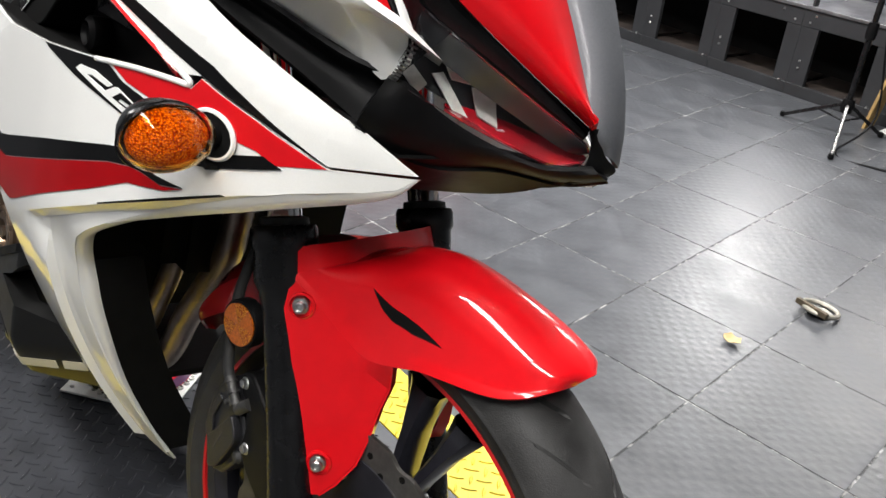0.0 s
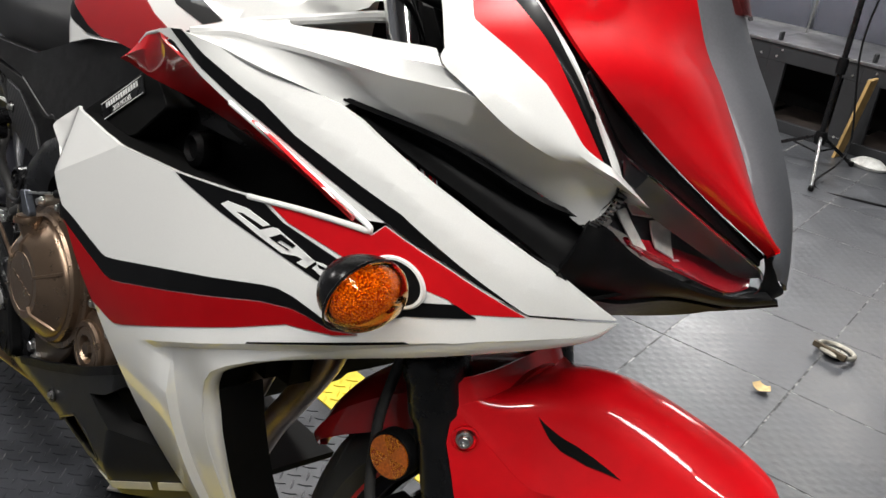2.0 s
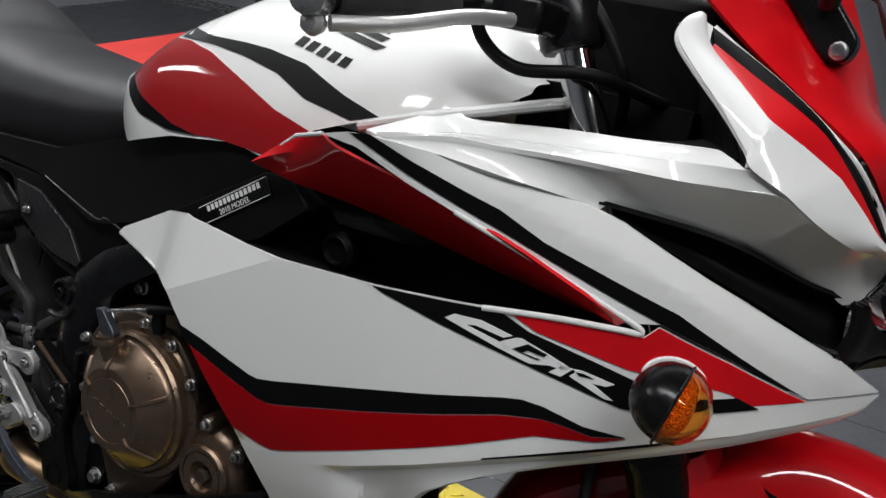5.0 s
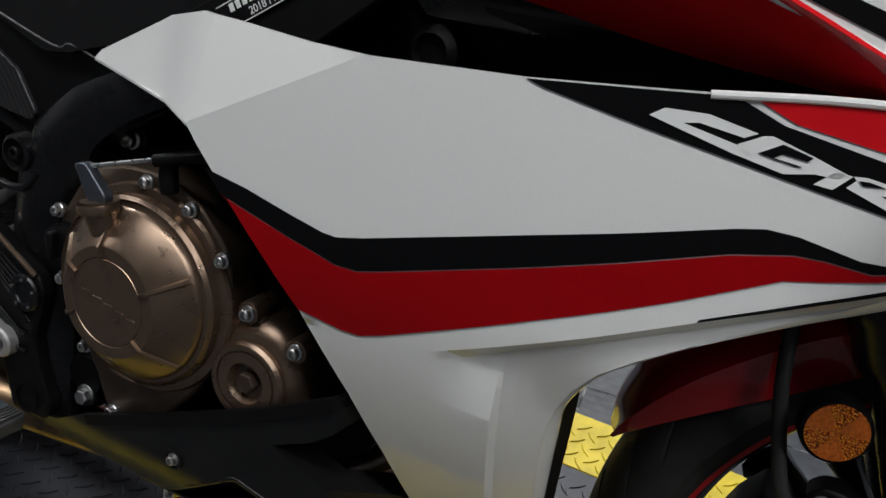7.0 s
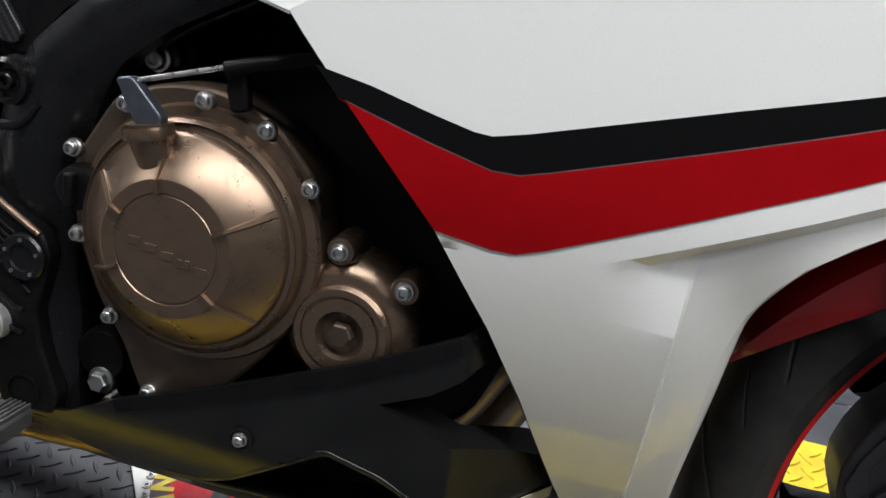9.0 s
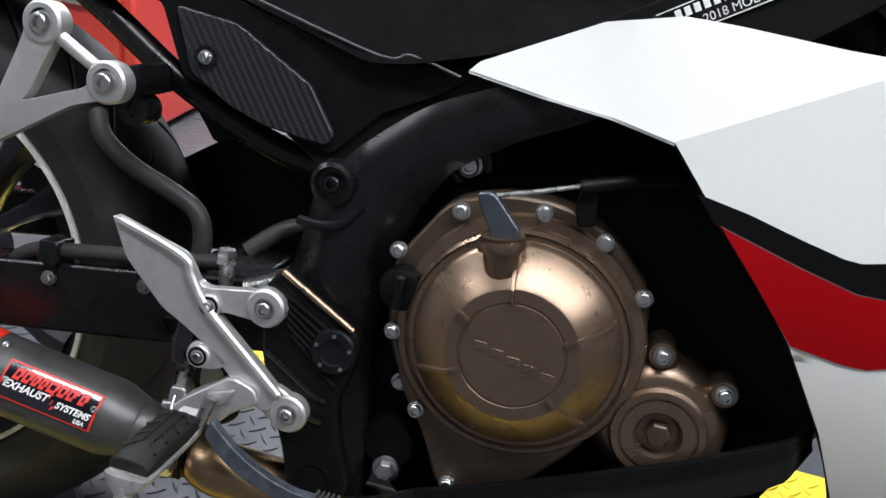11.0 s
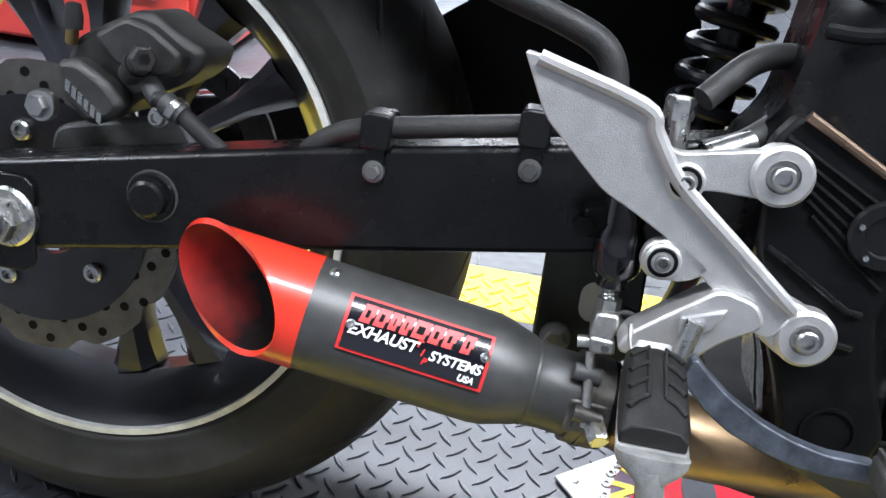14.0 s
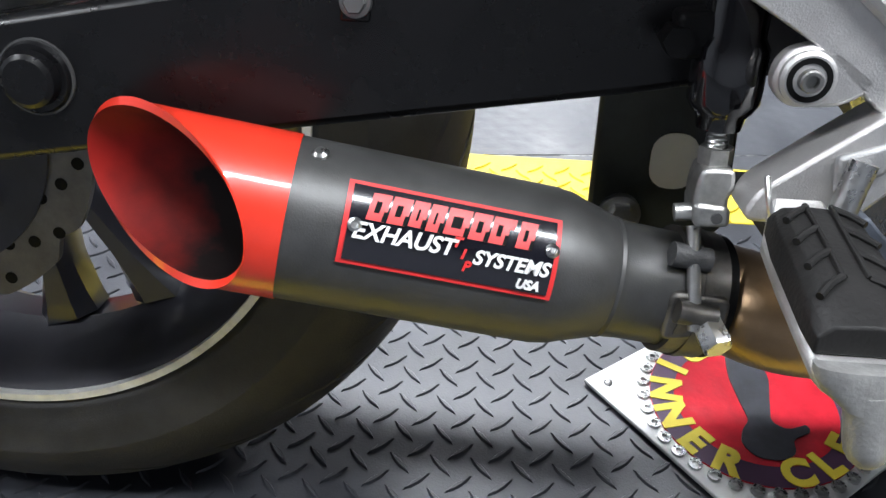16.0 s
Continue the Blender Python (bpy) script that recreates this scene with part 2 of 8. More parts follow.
def part(name, bm, material, parent=None, label="", bevel=0.0, sharp=35, smooth=True):
    """Links a bmesh as one mesh object under a thing or a part."""
    bmesh.ops.recalc_face_normals(bm, faces=bm.faces)
    me = bpy.data.meshes.new(name)
    bm.to_mesh(me)
    bm.free()
    me.materials.append(material)
    if smooth:
        me.polygons.foreach_set("use_smooth", [True] * len(me.polygons))
        me.set_sharp_from_angle(angle=radians(sharp))
    ob = new(name, me)
    if parent:
        ob.parent = parent
    if label:
        tagged(ob, label)
    if bevel:
        b = ob.modifiers.new("edge", "BEVEL")
        b.width, b.segments, b.limit_method, b.angle_limit, b.harden_normals = bevel, 2, "ANGLE", radians(35), False
    return ob


def shared(name, me, parent, m):
    """One more object on a mesh that exists already."""
    ob = new(name, me)
    ob.parent = parent
    ob.matrix_basis = m
    return ob


def curve_at(x, pts):
    """Interpolation through a few (x, y) pairs, with smoothed corners."""
    def lin(q):
        if q <= pts[0][0]:
            return pts[0][1]
        for (x0, y0), (x1, y1) in zip(pts, pts[1:]):
            if q <= x1:
                return y0 + (y1 - y0) * (q - x0) / (x1 - x0)
        return pts[-1][1]
    h = 0.012
    return (lin(x - h) + 2 * lin(x) + lin(x + h)) / 4


def sheet(outline, depth_at, thick=0.004, step=0.014, lift=0.0, folds=()):
    """A shell over an outline in the side view; depth_at(x, z) gives its y, thick its depth away from the viewer."""
    bm = bmesh.new()
    bm.faces.new([bm.verts.new((x, 0, z)) for x, z in outline])
    xs, zs = [p[0] for p in outline], [p[1] for p in outline]
    for lo, hi, axis in ((min(xs), max(xs), 0), (min(zs), max(zs), 2)):
        n = int((hi - lo) / step)
        for i in range(1, n + 1):
            c = lo + (hi - lo) * i / (n + 1)
            co, no = [0, 0, 0], [0, 0, 0]
            co[axis], no[axis] = c, 1
            bmesh.ops.bisect_plane(bm, geom=bm.verts[:] + bm.edges[:] + bm.faces[:], dist=1e-6, plane_co=co, plane_no=no)
    for x, z, nx, nz in folds:
        bmesh.ops.bisect_plane(bm, geom=bm.verts[:] + bm.edges[:] + bm.faces[:], dist=1e-6, plane_co=(x, 0, z), plane_no=(nx, 0, nz))
    bmesh.ops.triangulate(bm, faces=[f for f in bm.faces if len(f.verts) > 4])
    front = {v: bm.verts.new((v.co.x, 0, v.co.z)) for v in bm.verts[:]}
    faces, rim = bm.faces[:], [e for e in bm.edges if e.is_boundary]
    for f in faces:
        bm.faces.new([front[v] for v in f.verts])
    for e in rim:
        a, b = e.verts
        bm.faces.new((a, b, front[b], front[a]))
    for v, w in front.items():
        y = depth_at(v.co.x, v.co.z) - lift
        v.co.y, w.co.y = y + thick, y
    return bm


def slab(outline, y0, y1):
    """A plate with an outline in the side view, from depth y0 (outer) to y1."""
    bm = bmesh.new()
    a = [bm.verts.new((x, y0, z)) for x, z in outline]
    b = [bm.verts.new((x, y1, z)) for x, z in outline]
    bm.faces.new(a)
    bm.faces.new(b[::-1])
    n = len(a)
    for i in range(n):
        bm.faces.new((a[i], b[i], b[(i + 1) % n], a[(i + 1) % n]))
    return bm


def grid(rows, close=False):
    """A skin over rows of points, each row as long as the next."""
    bm = bmesh.new()
    vs = [[bm.verts.new(p) for p in r] for r in rows]
    for r, s in zip(vs, vs[1:]):
        n = len(r)
        for j in range(n if close else n - 1):
            bm.faces.new((r[j], r[(j + 1) % n], s[(j + 1) % n], s[j]))
    return bm


def thicken(bm, t):
    """Gives an open skin a depth along its normals."""
    bmesh.ops.recalc_face_normals(bm, faces=bm.faces)
    bmesh.ops.solidify(bm, geom=bm.faces[:], thickness=t)
    return bm


def smooth_line(pts, n=8):
    """Catmull-Rom through the points."""
    p = [Vector(q) for q in pts]
    p = [2 * p[0] - p[1]] + p + [2 * p[-1] - p[-2]]
    out = []
    for a, b, c, d in zip(p, p[1:], p[2:], p[3:]):
        for i in range(n):
            t = i / n
            out.append(0.5 * (2 * b + (c - a) * t + (2 * a - 5 * b + 4 * c - d) * t * t + (3 * b - a - 3 * c + d) * t ** 3))
    return out + [p[-2]]


def tube(pts, r, seg=14, n=8, smoothed=True, r_end=None):
    """A round tube or cable along points."""
    line = smooth_line(pts, n) if smoothed else [Vector(q) for q in pts]
    rows, side = [], None
    for i, q in enumerate(line):
        d = (line[min(i + 1, len(line) - 1)] - line[max(i - 1, 0)]).normalized()
        if side is None:
            side = d.orthogonal().normalized()
        side = (side - d * side.dot(d)).normalized()
        up = d.cross(side)
        rr = r if r_end is None else r + (r_end - r) * i / (len(line) - 1)
        rows.append([q + rr * (math.cos(a) * side + math.sin(a) * up) for a in (2 * math.pi * k / seg for k in range(seg))])
    bm = grid(rows, True)
    bm.verts.ensure_lookup_table()
    bm.faces.new([bm.verts[k] for k in range(seg)])
    bm.faces.new([bm.verts[len(bm.verts) - seg + k] for k in range(seg)])
    return bm


def lathe(profile, seg=48, m=None):
    """A body of revolution about the y axis from (radius, y) pairs; m moves it."""
    rows = [[(r * math.cos(a), y, r * math.sin(a)) for a in (2 * math.pi * k / seg for k in range(seg))] for r, y in profile if r > 0]
    bm = grid(rows, True)
    bm.verts.ensure_lookup_table()
    bm.faces.new([bm.verts[k] for k in range(seg)])
    bm.faces.new([bm.verts[len(bm.verts) - seg + k] for k in range(seg)])
    if m is not None:
        bmesh.ops.transform(bm, matrix=m, verts=bm.verts)
    return bm


def lathe_ring(profile, seg=96, m=None):
    """A closed ring about the y axis from a closed (radius, y) loop."""
    n = len(profile)
    bm = bmesh.new()
    vs = [[bm.verts.new((r * math.cos(a), y, r * math.sin(a))) for r, y in profile] for a in (2 * math.pi * k / seg for k in range(seg))]
    for k in range(seg):
        for j in range(n):
            bm.faces.new((vs[k][j], vs[(k + 1) % seg][j], vs[(k + 1) % seg][(j + 1) % n], vs[k][(j + 1) % n]))
    if m is not None:
        bmesh.ops.transform(bm, matrix=m, verts=bm.verts)
    return bm


def block(cx, cy, cz, sx, sy, sz, m=None):
    bm = bmesh.new()
    bmesh.ops.create_cube(bm, size=1, matrix=(m or Matrix()) @ pose(cx, cy, cz) @ Matrix.Diagonal((sx, sy, sz, 1)))
    return bm


def join(*bms):
    """Several bmeshes made into one."""
    out = bmesh.new()
    for b in bms:
        me = bpy.data.meshes.new("tmp")
        b.to_mesh(me)
        b.free()
        out.from_mesh(me)
        bpy.data.meshes.remove(me)
    return out


def words(name, text, size, m, material, parent, shear=0.0, depth=0.0004, spacing=1.0, bold=0.0):
    """Lettering as a mesh; m lays it out, x along the line."""
    c = bpy.data.curves.new(name, "FONT")
    c.body, c.size, c.shear, c.extrude, c.space_character, c.align_x, c.align_y, c.offset = text, size, shear, depth, spacing, "CENTER", "CENTER", bold
    tmp = bpy.data.objects.new("tmp", c)
    scene.collection.objects.link(tmp)
    me = bpy.data.meshes.new_from_object(tmp)
    bpy.data.objects.remove(tmp)
    bpy.data.curves.remove(c)
    me.name = name
    me.materials.clear()
    me.materials.append(material)
    ob = new(name, me)
    ob.parent = parent
    ob.matrix_basis = m
    return ob


def rounded(x0, z0, x1, z1, r, n=4):
    """A rounded rectangle's outline."""
    out = []
    for cx, cz, a0 in ((x1 - r, z1 - r, 0), (x0 + r, z1 - r, 90), (x0 + r, z0 + r, 180), (x1 - r, z0 + r, 270)):
        out += [(cx + r * math.cos(radians(a0 + 90 * i / n)), cz + r * math.sin(radians(a0 + 90 * i / n))) for i in range(n + 1)]
    return out


def soften(outline, r=0.012, n=4):
    """Rounds the corners of an outline."""
    out, k = [], len(outline)
    for i in range(k):
        a, b, c = Vector(outline[i - 1]), Vector(outline[i]), Vector(outline[(i + 1) % k])
        d = min(r, 0.45 * (a - b).length, 0.45 * (c - b).length)
        p, q = b + (a - b).normalized() * d, b + (c - b).normalized() * d
        out += [tuple((1 - t) ** 2 * p + 2 * t * (1 - t) * b + t * t * q) for t in (j / n for j in range(n + 1))]
    return out


def bolt_mesh():
    """A flanged socket-head bolt, 1 unit in flange radius, that looks along -y."""
    bm = lathe([(0.98, 0.6), (1.0, 0.0), (0.92, -0.12), (0.72, -0.18), (0.7, -0.75), (0.6, -0.85), (0.42, -0.85), (0.38, -0.45), (0.01, -0.45)], 20)
    me = bpy.data.meshes.new("bolt")
    bmesh.ops.recalc_face_normals(bm, faces=bm.faces)
    bm.to_mesh(me)
    bm.free()
    me.polygons.foreach_set("use_smooth", [True] * len(me.polygons))
    me.set_sharp_from_angle(angle=radians(35))
    return me


def hex_mesh():
    """A hexagon bolt head on a washer."""
    bm = lathe([(1.0, 0.5), (1.0, 0.0), (0.95, -0.1), (0.74, -0.12)], 24)
    head = lathe([(0.72, 0.0), (0.72, -0.55), (0.62, -0.68), (0.01, -0.68)], 6)
    bm = join(bm, head)
    me = bpy.data.meshes.new("hex_bolt")
    bmesh.ops.recalc_face_normals(bm, faces=bm.faces)
    bm.to_mesh(me)
    bm.free()
    return me


BOLT, HEX = bolt_mesh(), hex_mesh()
BOLT.materials.append(STEEL)
HEX.materials.append(STEEL)
BLACKBOLT, GREYBOLT, GREYHEX = BOLT.copy(), BOLT.copy(), HEX.copy()
for me, m in ((BLACKBOLT, SATIN), (GREYBOLT, BOLTGREY), (GREYHEX, BOLTGREY)):
    me.materials.clear()
    me.materials.append(m)


def bolt(parent, x, y, z, r=0.008, me=None, name="bolt"):
    return shared(name, me or BOLT, parent, pose(x, y, z) @ Matrix.Diagonal((r, r, r, 1)))

# ---------------------------------------------------------------- the workshop


def setting(name, bm, material, label, category):
    return tagged(part(name, bm, material), label, category, kind="structure")


setting("ground", block(0.5, 0.6, -0.06, 9.0, 8.4, 0.1), GROUT, "dusty concrete under the floor tiles", "ground")
floor = setting("floor", block(0.5, 0.6, -0.0018, 8.8, 8.2, 0.001), GROUT, "grey workshop floor of square rubber tiles", "floor")
setting("wall_north", block(0.5, 3.95, 1.35, 9.0, 0.1, 2.8), WALL, "plain grey painted workshop wall", "wall")
setting("wall_south", block(0.5, -3.55, 1.35, 9.0, 0.1, 2.8), WALL, "plain grey painted workshop wall", "wall")
setting("wall_west", block(-3.95, 0.2, 1.35, 0.1, 7.4, 2.8), WALL, "plain grey painted workshop wall", "wall")
setting("wall_east", block(4.95, 0.2, 1.35, 0.1, 7.4, 2.8), WALL, "plain grey painted workshop wall", "wall")
setting("ceiling", block(0.5, 0.2, 2.8, 9.0, 7.6, 0.1), CEIL, "dark workshop ceiling", "ceiling")
for lx, ly, lsx, lsy, lp in LAMPS:
    lt = new("ceiling_lamp")
    lt.location = (lx, ly, 2.75)
    tagged(lt, "long white ceiling light with a metal housing", "lamp", "ceiling lamps")
    part("housing", block(0, 0, -0.02, lsx + 0.06, lsy + 0.06, 0.04), ALLOY, lt, bevel=0.004)
    part("diffuser", block(0, 0, -0.055, lsx, lsy, 0.03), GLOW, lt, bevel=0.006)

# rubber mat under the motorcycle: black middle, yellow edges
MX0, MX1, MY0, MY1, BAND = -1.1, 2.2, -0.33, 0.51, 0.125
mat_thing = tagged(part("rubber_mat", block((MX0 + MX1) / 2, (MY0 + MY1) / 2, 0.002, MX1 - MX0, MY1 - MY0 - 2 * BAND, 0.012), MAT_BLACK, bevel=0.002), "black rubber tread mat with yellow edge strips on the floor", "mat")
for y0 in (MY0, MY1 - BAND):
    part("edge_strip", block((MX0 + MX1) / 2, y0 + BAND / 2, 0.002, MX1 - MX0, BAND - 0.002, 0.0115), MAT_YELLOW, mat_thing, "yellow edge strip", bevel=0.002)


def lozenge(bm, x, y, turn, z, half=0.0142, wide=0.0030, high=0.0021):
    """One raised lens-shaped tread bar."""
    c, s = math.cos(turn), math.sin(turn)
    def at(u, v, h):
        return bm.verts.new((x + c * u - s * v, y + s * u + c * v, z + h))
    lens = ((-1, 0), (-0.45, -0.85), (0.15, -1), (1, 0), (0.45, 0.85), (-0.15, 1))
    ring = [at(half * u, wide * v, 0) for u, v in lens]
    top = [at(half * 0.8 * u, wide * 0.45 * v, high) for u, v in lens]
    bm.faces.new(top)
    for i in range(6):
        bm.faces.new((ring[i], ring[(i + 1) % 6], top[(i + 1) % 6], top[i]))


PITCH = 0.0331


def tread(y0, y1):
    bm = bmesh.new()
    for i in range(int((MX1 - MX0) / PITCH)):
        for j in range(int((y1 - y0 - 0.004) / PITCH)):
            x, y = MX0 + (i + 0.28) * PITCH, y0 + 0.002 + (j + 0.28) * PITCH
            lozenge(bm, x, y, radians(-49), 0.0078)
            lozenge(bm, x + PITCH * 0.48, y + PITCH * 0.47, radians(42), 0.0078)
    return bm


tagged(part("tread_pattern", tread(MY0 + BAND, MY1 - BAND), MAT_BLACK, mat_thing, smooth=False), "raised rubber tread lozenges", kind="stuff")
for y0 in (MY0, MY1 - BAND):
    tagged(part("edge_tread", tread(y0, y0 + BAND), MAT_YELLOW, mat_thing, smooth=False), "raised yellow tread lozenges", kind="stuff")

# square signboard that lies on the mat
board = tagged(part("signboard", block(0, 0, 0, 0.21, 0.21, 0.004), BOARDWHITE, bevel=0.001), "white square signboard with a red round picture lying on the mat", "sign")
board.matrix_world = pose(0.5685, 0.0932, 0.0125, 0, 0, 39)
part("red_disc", lathe([(0.091, 0.0), (0.091, -0.0012), (0.001, -0.0012)], 64, pose(0, 0, 0.0021, -90)), mat("red_print_disc", (0.6, 0.015, 0.03), 0.22, 0, 0.5, 30, 0.25, 0.8, 45), board)
part("dark_ring", lathe_ring([(0.0905, 0.0), (0.0905, 0.0016), (0.070, 0.0016), (0.070, 0)], 64, pose(0, 0, 0.002, 90)), mat("plum_print", (0.06, 0.02, 0.06), 0.4), board)
for i in range(36):
    a = 2 * math.pi * i / 36
    if i == 0:
        first_link = part("chain_link", lathe_ring([(0.0058, 0), (0.0058, 0.0025), (0.0026, 0.0025), (0.0026, 0)], 12, pose(0.0968, 0, 0.002, 90)), STEEL, board)
    else:
        shared("chain_link", first_link.data, board, Matrix.Rotation(a, 4, "Z"))
for i, ch in enumerate("PINNER"):
    a = radians(128 + 22.7 * i - 39)
    words("letter", ch, 0.036, pose(0.078 * math.cos(a), 0.078 * math.sin(a), 0.0040, 0, 0, math.degrees(a) + 90), YELLOW_PRINT, board, bold=0.0019)
for i, ch in enumerate("CLE"):
    a = radians(283 + 21.5 * i - 39)
    words("letter", ch, 0.036, pose(0.078 * math.cos(a), 0.078 * math.sin(a), 0.0040, 0, 0, math.degrees(a) + 90), YELLOW_PRINT, board, bold=0.0019)
part("dark_figure", slab(soften([(-0.016, 0.06), (0.014, 0.062), (0.018, 0.03), (0.012, 0.0), (0.008, -0.022), (0.02, -0.03), (0.038, -0.022), (0.04, -0.030), (0.022, -0.040), (0.022, -0.055), (0.008, -0.064), (-0.012, -0.062), (-0.022, -0.048), (-0.018, -0.032), (-0.01, -0.022), (-0.014, 0.0), (-0.018, 0.03)], 0.006), -0.0042, -0.0030), mat("dark_print", (0.035, 0.037, 0.045), 0.28, 0, 0.4, 60, 0.4, 0.6, 60), board).matrix_basis = Matrix.Rotation(radians(-39), 4, "Z") @ pose(0, 0, 0.0004, -90, 0, 0)
for sx, sy in ((-1, -1), (-1, 1), (1, -1), (1, 1)):
    part("rivet", lathe([(0.004, 0), (0.004, -0.001), (0.002, -0.0022), (0.0004, -0.0024)], 12, pose(0.09 * sx, 0.09 * sy, 0.002, -90)), STEEL, board)

# iron ring and a dry leaf on the floor
ring = tagged(part("iron_ring", lathe_ring([(0.042 + 0.006 * math.cos(a), 0.006 * math.sin(a)) for a in (k * math.pi / 4 for k in range(8))], 40), mat("pale_worn_iron", (0.42, 0.40, 0.34), 0.45, 0.7, 0, 60, 0.4)), "worn pale iron tie-down ring on the floor", "ring")
ring.matrix_world = pose(1.15, 1.5, 0.022, 75, 0, 20)
ring.rotation_euler = (radians(80), 0, radians(-8))
ring.location.z = 0.013
part("bracket", block(0.0, 0.004, 0.036, 0.085, 0.014, 0.012), mat("rusty_bracket", (0.09, 0.07, 0.045), 0.6, 0.5, 0, 80, 0.6), ring, "brown folded steel bracket", bevel=0.001)
part("base_plate", lathe([(0.03, 0.004), (0.03, 0), (0.02, -0.006), (0.002, -0.006)], 24, pose(0, -0.008, 0)), STEEL, ring)
rows = [[(0.022 * u * (1 - abs(v) * 0.4), 0.016 * v, 0.004 + 0.006 * u * u + 0.003 * v * v) for v in (-1, -0.5, 0, 0.5, 1)] for u in (-1, -0.5, 0, 0.5, 1)]
leaf = tagged(part("dry_leaf", thicken(grid(rows), 0.0006), mat("dry_leaf_tan", (0.5, 0.36, 0.17), 0.7, 0, 0, 60, 0.3)), "curled dry tan leaf on the floor tiles", "leaf")
leaf.location = (1.11, 1.2, 0.001)

# low black cabinet with open bays along the far wall
CABY = 3.1


def cabinet(x0):
    c = new("bay_cabinet")
    c.location = (x0, CABY, 0)
    tagged(c, "low black cabinet with an open front bay", "cabinet", "cabinets along the far wall")
    for px, pw in ((0.035, 0.0795), (0.362, 0.0655)):
        part("post", block(px, 0.01, 0.165, pw, 0.02, 0.33), CABINET, c, bevel=0.001)
    part("top_rail", block(0.195, 0.008, 0.325, 0.4, 0.02, 0.07), CABINET, c, bevel=0.002)
    part("bottom_rail", block(0.195, 0.008, 0.025, 0.4, 0.02, 0.05), CABINET, c, bevel=0.002)
    part("worktop", block(0.195, 0.2, 0.368, 0.4, 0.42, 0.014), mat("scuffed_metal_top", (0.14, 0.14, 0.145), 0.38, 0.6, 0, 9, 0.6), c, "scuffed grey metal top", bevel=0.002)
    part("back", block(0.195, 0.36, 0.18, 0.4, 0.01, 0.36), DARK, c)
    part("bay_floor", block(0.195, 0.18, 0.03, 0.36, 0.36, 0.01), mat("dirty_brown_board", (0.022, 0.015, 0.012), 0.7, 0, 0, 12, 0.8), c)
    for bx, bz in ((0.03, 0.31), (0.03, 0.12), (0.03, 0.15), (0.05, 0.34), (0.36, 0.31), (0.36, 0.05), (0.30, 0.34)):
        bolt(c, bx, -0.003, bz, 0.005, name="screw")
    part("acrylic_panel", block(0.195, 0.33, 0.62, 0.37, 0.005, 0.46), ACRYL, c, "clear scratched acrylic panel")
    part("panel_clip", block(0.02, 0.02, 0.375, 0.012, 0.03, 0.07), CABINET, c, bevel=0.002)
    part("panel_rod", tube([(0.0, 0.3, 0.37), (0.03, 0.32, 0.85)], 0.005, 8, 1, False), STEEL, c)
    return c


ACRYL = clear("acrylic", (0.35, 0.36, 0.42), 0.12, 1.2, 0.85)
first = cabinet(-0.34)
for k in (-5, -4, -3, -2, -1, 1, 2, 3, 4):
    copy_thing(first, pose(-0.34 + 0.4 * k, CABY, 0))
plank = tagged(part("plywood_offcut", block(0, 0, 0.16, 0.012, 0.08, 0.34), WOOD, bevel=0.001), "raw plywood offcut leaning on a black cabinet", "board")
plank.matrix_world = pose(0.48, 3.03, 0.004, 0, 8, 0)
bag = tagged(part("white_bag", lathe([(0.01, 0.026), (0.035, 0.022), (0.062, 0.0), (0.055, -0.012), (0.01, -0.014)], 14, pose(0, 0, 0.015, 90) @ Matrix.Diagonal((1.2, 1, 0.75, 1))), mat("grey_white_plastic", (0.5, 0.5, 0.48), 0.45, 0, 0, 40, 0.3, 1.0, 60)), "crumpled white plastic bag on the floor", "bag")
bag.location = (0.62, 3.0, 0.0)

# light stand
stand = new("light_stand")
stand.location = (0.48, 2.8, 0)
tagged(stand, "black folding light stand with three spread legs", "stand")
part("pole", tube([(0, 0, 0.09), (0, 0, 1.5)], 0.011, 14, 1, False), SATIN, stand)
part("collar", lathe([(0.018, 0.03), (0.02, 0.0), (0.018, -0.03)], 20, pose(0, 0, 0.4, 90)), PLASTIC, stand)
part("hub", lathe([(0.02, 0.025), (0.026, 0.0), (0.02, -0.025)], 20, pose(0, 0, 0.12, 90)), PLASTIC, stand)
for dx, dy, m in ((-0.24, 0.0, SATIN), (0.12, -0.27, STEEL), (0.09, 0.15, SATIN)):
    leg = part("leg", tube([(0, 0, 0.13), (dx, dy, 0.008)], 0.007, 10, 1, False), m, stand)
    part("foot", lathe([(0.009, 0.012), (0.011, 0), (0.009, -0.006)], 12, pose(dx, dy, 0.008, 90)), PLASTIC, leg, "rubber foot")
    part("brace", tube([(0, 0, 0.06), (dx * 0.45, dy * 0.45, 0.076)], 0.004, 8, 1, False), SATIN, stand)
cable = tagged(part("cable", tube([(0.5, 2.8, 1.4), (0.56, 2.8, 0.9), (0.53, 2.79, 0.5), (0.6, 2.78, 0.12), (0.58, 2.6, 0.004), (0.75, 2.6, 0.004), (1.1, 2.75, 0.004)], 0.004, 8), PLASTIC), "thin black power cable hanging to the floor", "cable")

